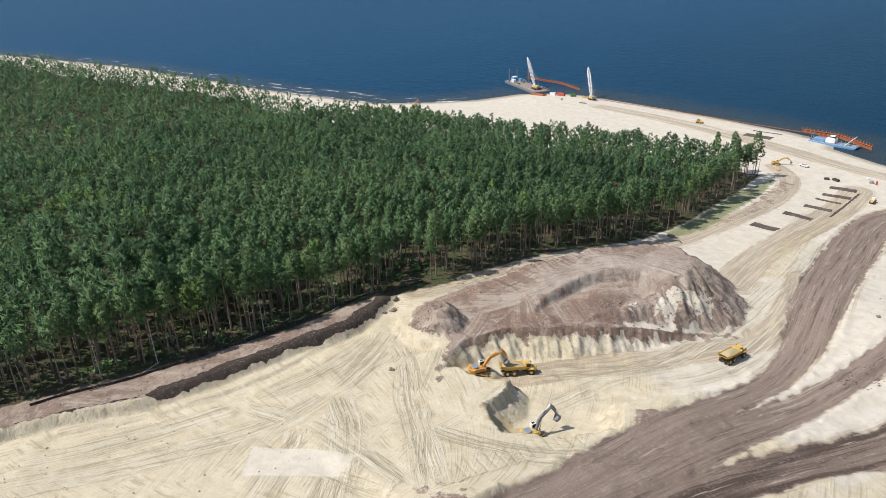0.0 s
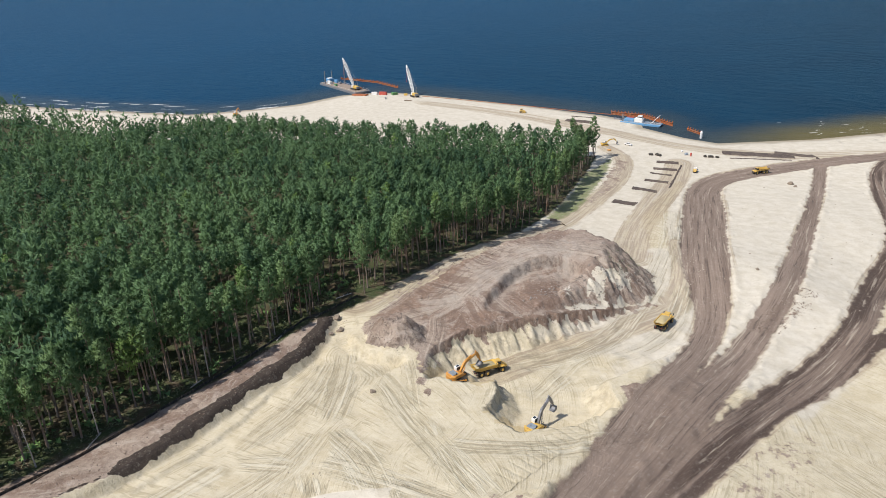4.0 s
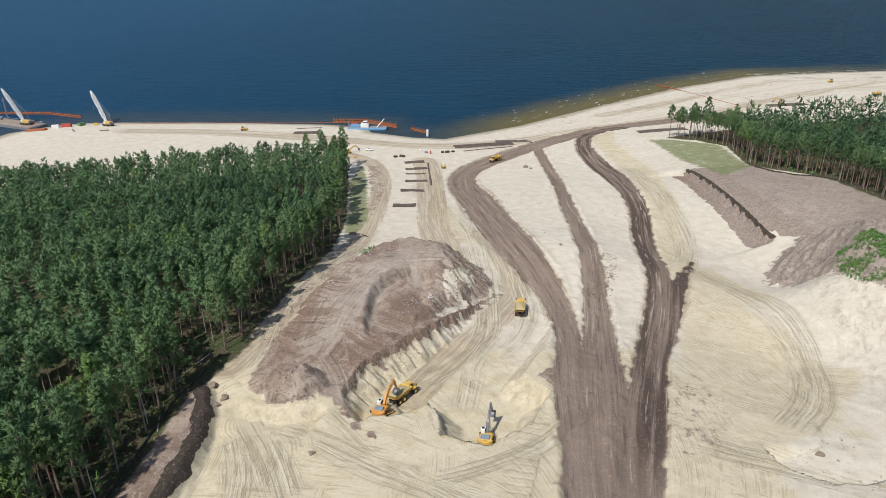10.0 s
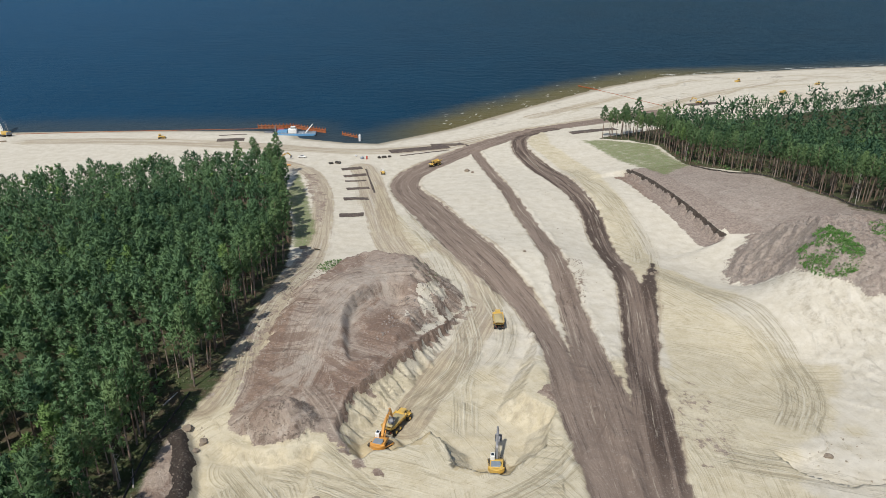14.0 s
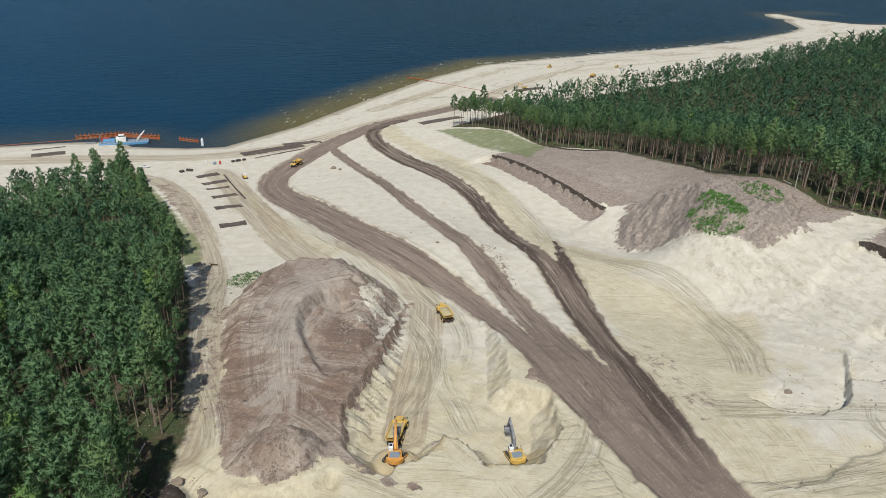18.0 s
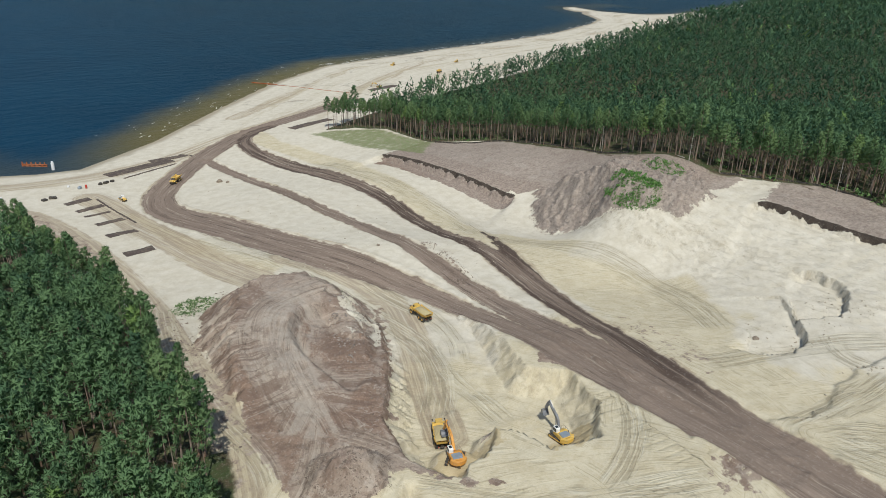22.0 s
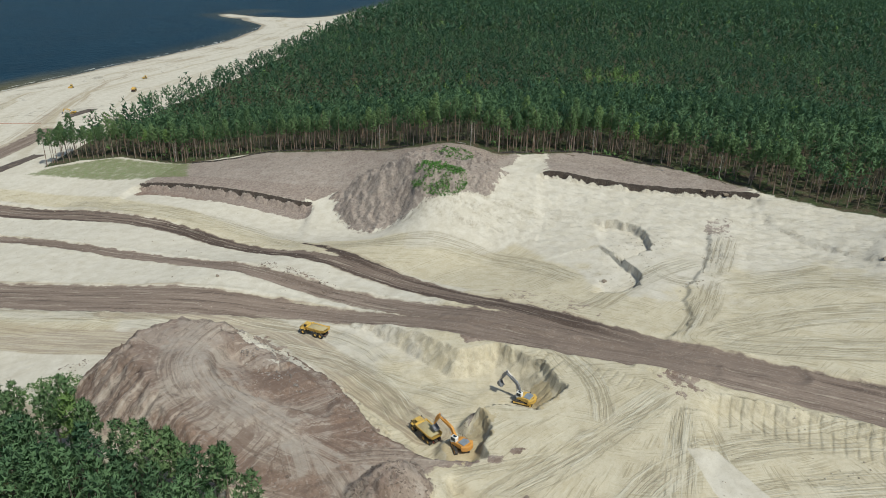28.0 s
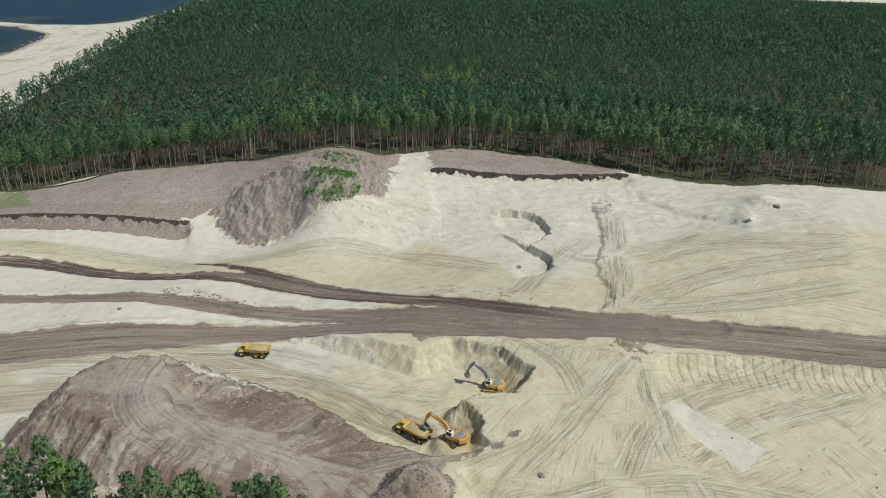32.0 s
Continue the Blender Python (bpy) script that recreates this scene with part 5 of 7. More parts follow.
def dump_truck(m, label, loaded=True):
    """Articulated six-wheel hauler, 10.4 m long; +x is ahead."""
    e = new("dump_truck")
    for x in (3.35, -1.35, -3.25):
        for y, o in ((-1.28, -1), (1.28, 1)):
            wheel(e, x, y, 0.88, 0.68, o)
    bm = B()
    bm_box(bm, (-1.6, 0, 1.15), (6.4, 0.85, 0.42), None, 0.05)
    bm_box(bm, (3.1, 0, 1.05), (3.0, 1.0, 0.5), None, 0.05)
    bm_rod(bm, (1.35, 0, 0.85), (1.35, 0, 1.6), 0.35, 10)
    for x in (3.35, -1.35, -3.25):
        bm_rod(bm, (x, -1.2, 0.88), (x, 1.2, 0.88), 0.17, 8)
    put("chassis", bm, BLACK, e, "greasy dark frame and axles")
    bm = B()
    bm_plate(bm, [(3.3, 1.25), (5.0, 1.2), (5.2, 1.45), (5.12, 1.95), (4.6, 2.2), (3.3, 2.35)], -0.85, 0.85, 0.08)
    for s in (-1, 1):
        bm_plate(bm, [(2.3, 1.75), (2.6, 1.98), (4.2, 1.98), (4.6, 1.5), (4.45, 1.5), (4.1, 1.85), (2.65, 1.85)], 0.84 * s, 1.62 * s, 0.03)
    put("bonnet", bm, YELLOW, e, "sloping yellow bonnet with wheel arches")
    bm = B()
    bm_box(bm, (5.2, 0, 1.62), (0.08, 1.2, 0.5), None, 0.02)
    bm_box(bm, (5.15, 0, 1.0), (0.25, 1.9, 0.35), None, 0.06)
    put("grille", bm, BLACK, e)
    for s in (-1, 1):
        put("headlight", bm_box(B(), (5.13, 0.78 * s, 1.78), (0.12, 0.26, 0.2), None, 0.03), LAMP, e)
    cab = put("cab", bm_box(bm_plate(B(), [(1.75, 1.5), (3.35, 1.5), (3.55, 2.3), (3.25, 3.32), (1.85, 3.36), (1.75, 3.2)], -0.78, 0.78, 0.07), (2.5, 0, 3.42), (1.75, 1.66, 0.09), None, 0.03), YELLOW, e, "yellow cab with a flat roof")
    put("windscreen", bm_box(B(), (3.43, 0, 2.82), (0.04, 1.3, 0.85), Matrix.Rotation(radians(-16), 3, "Y"), 0.01), GLASS, cab)
    put("rear_window", bm_box(B(), (1.76, 0, 2.82), (0.05, 1.2, 0.7), None, 0.01), GLASS, cab)
    for s in (-1, 1):
        put("side_window", bm_plate(B(), [(1.95, 2.35), (3.35, 2.35), (3.12, 3.2), (1.95, 3.2)], 0.77 * s, 0.80 * s), GLASS, cab)
        bm = B()
        bm_rod(bm, (3.5, 0.8 * s, 2.9), (3.8, 1.45 * s, 2.95), 0.03, 6)
        bm_box(bm, (3.82, 1.5 * s, 2.8), (0.08, 0.26, 0.5), None, 0.02)
        put("mirror", bm, BLACK, e)
        bm = B()
        for x, z in ((2.35, 1.98), (4.2, 1.98)):
            bm_rod(bm, (x, 1.55 * s, z), (x, 1.55 * s, z + 0.75), 0.025, 6)
        bm_rod(bm, (2.35, 1.55 * s, 2.73), (4.2, 1.55 * s, 2.73), 0.025, 6)
        put("handrail", bm, BLACK, e)
    put("exhaust", bm_rod(B(), (1.6, -1.05, 1.6), (1.6, -1.05, 3.2), 0.11, 8), GREY, e)
    # tipping body: a tub with slanting sides, an open tail and a spill guard
    bm = B()
    ring_out = [(-1.7, 3.05), (-1.25, 1.75), (1.25, 1.75), (1.7, 3.05)]
    ring_in = [(-1.57, 3.05), (-1.12, 1.9), (1.12, 1.9), (1.57, 3.05)]
    loops = []
    for x, lift, grow in ((1.35, 0.12, 1.0), (-3.4, 0.0, 1.0), (-5.05, 0.62, 0.97)):
        loops.append([bm.verts.new((x + (0.45 if k in (0, 3) and x > 0 else 0), y * grow, z + (lift if k in (1, 2) else lift * 0.35))) for k, (y, z) in enumerate(ring_out)] +
                     [bm.verts.new((x - 0.12 + (0.45 if k in (0, 3) and x > 0 else 0), y * grow, z + (lift if k in (1, 2) else lift * 0.35))) for k, (y, z) in enumerate(ring_in)][::-1])
    for a, b in zip(loops[:-1], loops[1:]):
        for k in range(8):
            bm.faces.new((a[k], a[(k + 1) % 8], b[(k + 1) % 8], b[k]))
    bm.faces.new(loops[0]), bm.faces.new(loops[-1][::-1])
    bm_plate(bm, [(1.3, 1.9), (1.42, 1.9), (1.95, 3.2), (1.75, 3.25)], -1.6, 1.6)
    for x in (0.6, -0.7, -2.0, -3.3):
        for s in (-1, 1):
            bm_box(bm, (x, 1.53 * s, 2.42), (0.14, 0.1, 1.3), Matrix.Rotation(radians(-19 * s), 3, "X"))
    bmesh.ops.recalc_face_normals(bm, faces=bm.faces)
    put("dump_body", bm, YELLOW, e, "scuffed yellow tipping body with side ribs")
    if loaded:
        bm = B()
        g = [[bm.verts.new((1.45 - 5.9 * i / 9, -1.45 + 2.9 * j / 6, 2.72 + 0.75 * max(0, 1 - ((i - 4.2) / 5) ** 2) * max(0, 1 - ((j - 3) / 3.3) ** 2) + random.uniform(-0.06, 0.06))) for j in range(7)] for i in range(10)]
        for i in range(9):
            for j in range(6):
                bm.faces.new((g[i][j], g[i][j + 1], g[i + 1][j + 1], g[i + 1][j]))
        put("load", bm, LOAD, e, "heap of damp yellow sand in the body")
    for s in (-1, 1):
        put("tipping_cylinder", bm_rod(bm_rod(B(), (0.9, 0.62 * s, 1.15), (-0.2, 0.62 * s, 1.6), 0.13, 8), (-0.2, 0.62 * s, 1.6), (-0.9, 0.62 * s, 1.85), 0.08, 8), STEEL, e)
        put("tail_light", bm_box(B(), (-4.75, 0.9 * s, 1.35), (0.08, 0.3, 0.15)), RED, e)
    e.matrix_basis = m
    return tagged(e, label, "dump truck", "dump trucks on the site")


def excavator(m, swing, boom_up, stick_in, bucket_in, paint, arm_paint, label, scale=1.0):
    """Crawler excavator; +x is ahead of the tracks, swing turns the upper part, the angles are in degrees."""
    e = new("excavator")
    for s in (-1, 1):
        y0, y1 = (1.05, 1.65) if s > 0 else (-1.65, -1.05)
        out = [(-2.1, 0.05), (2.1, 0.05), (2.45, 0.3), (2.5, 0.62), (2.2, 0.92), (-2.2, 0.92), (-2.5, 0.62), (-2.45, 0.3)]
        bm = bm_plate(B(), out, y0, y1, 0.03)
        for k in range(20):
            bm_box(bm, (-2.05 + k * 0.215, (y0 + y1) / 2, 0.93), (0.09, 0.62, 0.07))
            bm_box(bm, (-2.05 + k * 0.215, (y0 + y1) / 2, 0.045), (0.09, 0.62, 0.07))
        t = put("track", bm, BLACK, e, "muddy steel crawler track")
        bm = B()
        bm_box(bm, (0, 1.36 * s, 0.5), (3.7, 0.66, 0.36), None, 0.04)
        for x in (-2.0, 2.0):
            bm_rod(bm, (x, y0 - 0.02, 0.5), (x, y1 + 0.02, 0.5), 0.33, 12)
        put("track_frame", bm, paint, t)
    bm = bm_box(B(), (0, 0, 0.7), (1.8, 2.2, 0.4), None, 0.05)
    put("undercarriage", bm_rod(bm, (0, 0, 0.8), (0, 0, 1.15), 0.75, 18), BLACK, e)
    r = Matrix.Rotation(radians(swing), 4, "Z")

    def up(name, bm, mat, label="", parent=None):
        bmesh.ops.transform(bm, matrix=r, verts=bm.verts)
        return put(name, bm, mat, parent or e, label)

    bm = bm_plate(B(), [(-2.3, 1.12), (1.35, 1.12), (1.35, 1.5), (0.3, 2.05), (-2.3, 2.2)], -1.42, 1.42, 0.06)
    up("upper_body", bm, paint, "painted engine housing")
    bm = B()
    for k in range(9):
        a = radians(-62 + k * 15.5)
        bm_box(bm, (-1.3 - 1.55 * math.cos(a), 1.62 * math.sin(a), 1.62), (0.6, 0.52, 1.05), Matrix.Rotation(-a, 3, "Z"), 0.06)
    up("counterweight", bm, paint, "rounded counterweight at the rear")
    bm = B()
    bm_box(bm, (-1.25, 0.15, 2.24), (1.75, 2.0, 0.14), None, 0.04)
    bm_box(bm, (-1.4, -0.6, 2.36), (0.9, 0.8, 0.16), None, 0.04)
    for y in (-0.9, -0.6, -0.3, 0.2, 0.5):
        bm_box(bm, (-1.2, y, 2.33), (0.6, 0.05, 0.06))
    up("engine_cover", bm, SLATE, "blue-grey walkway plates on the roof")
    up("exhaust", bm_rod(B(), (-1.1, -1.0, 2.2), (-1.1, -1.0, 2.75), 0.08, 8), BLACK)
    bm = B()
    for a, b in (((-0.3, -1.35), (1.2, -1.35)), ((1.2, -1.35), (1.2, -0.75))):
        bm_rod(bm, (*a, 2.5), (*b, 2.5), 0.025, 6)
    for x, y in ((-0.3, -1.35), (0.5, -1.35), (1.2, -1.35), (1.2, -0.75)):
        bm_rod(bm, (x, y, 1.5), (x, y, 2.5), 0.025, 6)
    up("handrail", bm, BLACK)
    cab = up("cab", bm_plate(B(), [(0.05, 1.5), (1.55, 1.5), (1.72, 2.0), (1.45, 3.05), (0.2, 3.12), (0.05, 2.9)], 0.42, 1.38, 0.06), WHITE, "white operator's cab")
    up("windscreen", bm_box(B(), (1.585, 0.9, 2.5), (0.04, 0.78, 0.9), Matrix.Rotation(radians(-14), 3, "Y")), GLASS, "", cab)
    for y in (0.41, 1.39):
        up("side_window", bm_plate(B(), [(0.2, 2.1), (1.5, 2.1), (1.32, 2.95), (0.28, 2.95)], y - 0.015, y + 0.015), GLASS, "", cab)
    up("roof_window", bm_box(B(), (0.75, 0.9, 3.1), (0.8, 0.6, 0.03), None, 0.01), GLASS, "", cab)
    # arm: bent boom, stick, bucket, in the plane of the house's middle
    p0 = Vector((0.95, 0, 1.75))
    ba = radians(boom_up)
    u, v = Vector((math.cos(ba), 0, math.sin(ba))), Vector((-math.sin(ba), 0, math.cos(ba)))
    pts = [(0, -0.28), (2.5, 0.35), (3.0, 0.32), (6.1, -0.68), (6.2, -0.42), (3.3, 1.05), (2.3, 1.12), (0, 0.28)]
    bm = bm_plate(B(), [((p0 + u * a + v * b).x, (p0 + u * a + v * b).z) for a, b in pts], -0.27, 0.27, 0.04)
    up("boom", bm, arm_paint, "bent boom")
    tip = p0 + u * 6.15 - v * 0.55
    sa = ba - radians(stick_in)
    su, sv = Vector((math.cos(sa), 0, math.sin(sa))), Vector((-math.sin(sa), 0, math.cos(sa)))
    pts = [(-0.9, 0.15), (-0.1, -0.32), (3.1, -0.12), (3.1, 0.14), (0.2, 0.42), (-0.8, 0.4)]
    bm = bm_plate(B(), [((tip + su * a + sv * b).x, (tip + su * a + sv * b).z) for a, b in pts], -0.2, 0.2, 0.03)
    up("stick", bm, arm_paint)
    end = tip + su * 3.05
    ka = sa - radians(bucket_in)
    ku, kv = Vector((math.cos(ka), 0, math.sin(ka))), Vector((-math.sin(ka), 0, math.cos(ka)))
    prof = [(0, 0.1), (0.15, 0.55), (0.75, 0.75), (1.35, 0.45), (1.55, -0.25), (1.42, -0.28), (1.2, 0.3), (0.72, 0.55), (0.3, 0.4), (0.15, 0.0)]
    bm = bm_plate(B(), [((end + ku * a + kv * b).x, (end + ku * a + kv * b).z) for a, b in prof], -0.75, 0.75)
    side = [(0, 0.1), (0.15, 0.55), (0.75, 0.75), (1.35, 0.45), (1.55, -0.25)]
    for s in (-0.75, 0.71):
        bm_plate(bm, [((end + ku * a + kv * b).x, (end + ku * a + kv * b).z) for a, b in side], s, s + 0.04)
    for y in (-0.6, -0.3, 0, 0.3, 0.6):
        q = end + ku * 1.55 - kv * 0.36
        bm_box(bm, (q.x, y, q.z), (0.1, 0.12, 0.3), Matrix.Rotation(-ka, 3, "Y"))
    up("bucket", bm, GREY, "worn steel digging bucket")

    def ram(name, a, b, y):
        mid = a + (b - a) * 0.55
        bm = bm_rod(B(), (a.x, y, a.z), (mid.x, y, mid.z), 0.13, 8)
        body = up(name, bm, arm_paint)
        up("piston", bm_rod(B(), (mid.x, y, mid.z), (b.x, y, b.z), 0.07, 8), STEEL, "", body)

    for y in (-0.42, 0.42):
        ram("boom_cylinder", Vector((1.45, 0, 1.35)), p0 + u * 2.7 + v * 0.55, y)
    ram("stick_cylinder", p0 + u * 2.9 + v * 1.15, tip - su * 0.8 + sv * 0.3, 0)
    ram("bucket_cylinder", tip + su * 0.1 + sv * 0.5, end + sv * 0.4 - su * 0.1, 0)
    e.matrix_basis = m @ Matrix.Scale(scale, 4)
    return tagged(e, label, "excavator", "excavators")


def bulldozer(m, label, blade=True, paint=None):
    """Crawler dozer, 5.4 m long; +x is ahead."""
    paint = paint or YELLOW
    e = new("bulldozer")
    for s in (-1, 1):
        y0, y1 = (0.85, 1.4) if s > 0 else (-1.4, -0.85)
        bm = bm_plate(B(), [(-1.7, 0.03), (1.6, 0.03), (2.0, 0.4), (1.6, 0.85), (-0.6, 1.15), (-1.9, 0.9), (-2.1, 0.4)], y0, y1, 0.03)
        put("track", bm, BLACK, e, "muddy crawler track")
    put("bonnet", bm_plate(B(), [(-0.2, 0.6), (2.0, 0.6), (2.05, 1.75), (-0.2, 1.9)], -0.6, 0.6, 0.06), paint, e)
    put("rear_deck", bm_plate(B(), [(-2.1, 0.8), (-0.2, 0.8), (-0.2, 1.6), (-2.1, 1.5)], -0.85, 0.85, 0.06), paint, e)
    cab = put("cab", bm_box(bm_plate(B(), [(-1.6, 1.5), (0.0, 1.5), (-0.1, 2.9), (-1.5, 2.9)], -0.75, 0.75, 0.05), (-0.8, 0, 2.98), (1.8, 1.8, 0.1), None, 0.03), paint, e)
    put("windscreen", bm_box(B(), (0.0, 0, 2.25), (0.04, 1.2, 0.8)), GLASS, cab)
    for s in (-1, 1):
        put("side_window", bm_box(B(), (-0.8, 0.76 * s, 2.25), (1.1, 0.03, 0.8)), GLASS, cab)
    put("exhaust", bm_rod(B(), (1.0, 0.3, 1.8), (1.0, 0.3, 2.7), 0.07, 8), BLACK, e)
    if blade:
        bm = B()
        bm_plate(bm, [(2.5, 0.05), (2.62, 0.05), (2.45, 0.6), (2.62, 1.25), (2.5, 1.25), (2.33, 0.6)], -1.9, 1.9)
        for s in (-1, 1):
            bm_rod(bm, (-0.5, 1.5 * s, 0.5), (2.45, 1.5 * s, 0.45), 0.12, 8)
        put("blade", bm, paint, e, "curved steel blade")
    e.matrix_basis = m
    return tagged(e, label, "bulldozer", "bulldozers on the beach")


def soil_roller(m, label):
    e = new("soil_roller")
    put("drum", bm_rod(B(), (2.0, -1.05, 0.75), (2.0, 1.05, 0.75), 0.75, 20), STEEL, e, "smooth steel drum")
    bm = bm_box(B(), (2.0, -1.2, 0.8), (1.9, 0.15, 0.3), None, 0.03)
    bm_box(bm, (2.0, 1.2, 0.8), (1.9, 0.15, 0.3), None, 0.03)
    put("drum_frame", bm_box(bm, (0.9, 0, 0.85), (0.4, 2.5, 0.4), None, 0.04), YELLOW, e)
    for s in (-1, 1):
        wheel(e, -1.3, 0.8 * s, 0.75, 0.55, s)
    put("bonnet", bm_plate(B(), [(-2.4, 0.9), (-0.2, 0.9), (-0.2, 1.75), (-2.3, 1.55)], -0.75, 0.75, 0.06), YELLOW, e)
    cab = put("cab", bm_plate(B(), [(-0.3, 1.0), (0.75, 1.0), (0.85, 1.8), (0.7, 2.85), (-0.3, 2.85)], -0.7, 0.7, 0.05), WHITE, e)
    put("windscreen", bm_box(B(), (0.8, 0, 2.3), (0.05, 1.15, 0.9)), GLASS, cab)
    for s in (-1, 1):
        put("side_window", bm_box(B(), (0.22, 0.71 * s, 2.3), (0.75, 0.03, 0.9)), GLASS, cab)
    e.matrix_basis = m
    return tagged(e, label, "roller")


def stand(x, y, turn=0, lift=0.0, reach=2.0):
    """A pose on the ground that leans with it."""
    c, s = math.cos(radians(turn)), math.sin(radians(turn))
    hx = (zat(x + c * reach, y + s * reach) - zat(x - c * reach, y - s * reach)) / (2 * reach)
    hy = (zat(x - s * reach, y + c * reach) - zat(x + s * reach, y - c * reach)) / (2 * reach)
    z = max(zat(x, y), max(zat(x + c * reach * k - s * w * 1.2, y + s * reach * k + c * w * 1.2) - hx * reach * k - hy * w * 1.2 for k in (-1, 0, 1) for w in (-1, 0, 1)) - 0.15)
    X = Vector((c, s, hx)).normalized()
    Z = X.cross(Vector((-s, c, hy))).normalized()
    Y = Z.cross(X)
    m = Matrix((X, Y, Z)).transposed().to_4x4()
    return Matrix.Translation((x, y, z + lift)) @ m


# ---------------------------------------------------------------- machines in the pit and on the haul road
dump_truck(stand(-32.4, -5.0, 61), "yellow articulated dump truck being loaded in the pit")
dump_truck(stand(-1.8, 50.0, 88), "yellow dump truck full of sand leaving the pit")
dump_truck(stand(-18.0, 267.5, 232), "empty yellow dump truck on the haul road's bend", False)
excavator(stand(-36.0, -15.5, 40), 33, 36, 98, 60, ORANGE, ORANGE, "orange crawler excavator loading a dump truck from a bench", 1.05)
excavator(stand(-9.5, -21.2, 95), -14, 52, 112, 40, YELLOW, GREY, "yellow crawler excavator with grey boom digging in a sand hollow", 1.05)

# ---------------------------------------------------------------- beach machines
excavator(stand(-113, 272, 20), 25, 30, 70, 40, YELLOW, YELLOW, "small yellow excavator at the corner of the wood", 0.9)
soil_roller(stand(-49, 248.5, 100), "yellow soil roller with white cab on damp sand")
bulldozer(stand(282, 535, 200), "yellow bulldozer pushing sand on the wide beach")
bulldozer(stand(350, 515, 150), "yellow bulldozer by a sand bank on the beach")
dump_truck(stand(292, 464, 40), "brownish dump truck on the beach beside the pines", False)
bulldozer(stand(-205, 331, 10), "yellow bulldozer on the white beach by the water")
excavator(stand(205, 432, 100), 20, 25, 80, 30, YELLOW, YELLOW, "yellow excavator beside a dark mat at the wood's corner", 0.9)
excavator(stand(-398, 214, 100), 20, 35, 80, 30, ORANGE, ORANGE, "orange excavator on the narrow beach behind the wood", 1.0)


def car(m, label):
    e = new("pickup_truck")
    for x in (-1.5, 1.6):
        for s in (-1, 1):
            put("wheel", bm_rod(B(), (x, 0.62 * s, 0.36), (x, 0.9 * s, 0.36), 0.36, 14), BLACK, e)
    put("body", bm_plate(B(), [(-2.5, 0.4), (2.55, 0.4), (2.6, 0.85), (1.4, 1.05), (0.9, 1.05), (-2.5, 1.08)], -0.9, 0.9, 0.08), WHITE, e)
    put("cabin", bm_plate(B(), [(-1.0, 1.05), (1.35, 1.05), (0.7, 1.72), (-0.8, 1.75)], -0.78, 0.78, 0.06), WHITE, e)
    put("windscreen", bm_box(B(), (1.1, 0, 1.4), (0.03, 1.35, 0.75), Matrix.Rotation(radians(-44), 3, "Y")), GLASS, e)
    for s in (-1, 1):
        put("side_window", bm_plate(B(), [(-0.75, 1.15), (1.0, 1.15), (0.6, 1.62), (-0.7, 1.64)], 0.78 * s - 0.015, 0.78 * s + 0.02), GLASS, e)
    e.matrix_basis = m
    return tagged(e, label, "car")


car(stand(-101, 281, 172), "white pickup truck parked on packed sand")


def peat_mat(ax, ay, bx, by, wide, label, seed):
    """A dark mat laid from a to b over the sand, with an uneven edge and top."""
    rng = np.random.default_rng(seed)
    a, b = np.array((ax, ay)), np.array((bx, by))
    n, k = max(4, int(np.hypot(*(b - a)) / 0.9)), max(3, int(wide / 0.8))
    u = (b - a) / np.hypot(*(b - a))
    w = np.array((-u[1], u[0]))
    bm = B()
    g, low = [], []
    for i in range(n + 1):
        row, under = [], []
        for j in range(k + 1):
            rim = i in (0, n) or j in (0, k)
            p = a + (b - a) * i / n + w * (j / k - 0.5) * wide + (rng.uniform(-0.22, 0.22, 2) if rim else 0)
            z = zat(*p)
            row.append(bm.verts.new((*p, z + (0.07 if rim else 0.24) + rng.uniform(0, 0.06))))
            if rim:
                under.append(1)
        g.append(row)
    for i in range(n):
        for j in range(k):
            bm.faces.new((g[i][j], g[i + 1][j], g[i + 1][j + 1], g[i][j + 1]))
    r = bmesh.ops.extrude_face_region(bm, geom=bm.faces[:])
    bmesh.ops.translate(bm, vec=(0, 0, -0.25), verts=[v for v in r["geom"] if isinstance(v, bmesh.types.BMVert)])
    bmesh.ops.recalc_face_normals(bm, faces=bm.faces)
    return tagged(put("peat_mat", bm, PEAT), label, "mat", "dark mats laid out on the sand")


for k, (ax, ay, bx, by, w) in enumerate(((-65.5, 167.4, -54, 168.4, 4.2), (-66.5, 196.6, -54, 198.6, 4.0), (-67.2, 217, -55, 220, 3.2), (-69.5, 233, -57.8, 235, 2.0), (-71, 243, -58.5, 247, 3.0), (-74, 256.5, -62, 260.5, 3.6))):
    peat_mat(ax, ay, bx, by, 1.4 * w, "dark brown rectangular peat mat on white sand", 200 + k)
peat_mat(-47, 299, -8, 312, 8.5, "broad dark brown mat beside the beach track", 210)
peat_mat(-20, 315, 2, 317.5, 5.5, "dark brown mat running to the haul road", 211)
peat_mat(-40, 289, -8, 303, 1.8, "narrow dark strip of matting on sand", 212)
peat_mat(-1, 321, 5, 314, 2.0, "short dark mat at the edge of the road", 213)
peat_mat(78, 333, 112, 341, 9, "wide dark mat at the corner of the pine wood", 214)
peat_mat(-166, 326, -148, 329, 8, "grey-brown mat on the beach behind the pontoon", 215)
peat_mat(-168, 340, -150, 345, 2.2, "narrow grey mat near the sheet pile wall", 216)
peat_mat(193, 425, 222, 431, 9, "black mat on the beach by the wood", 217)
peat_mat(-59.5, 258, -51.5, 211, 1.0, "long grey-green drainage strip beside the mats", 218)


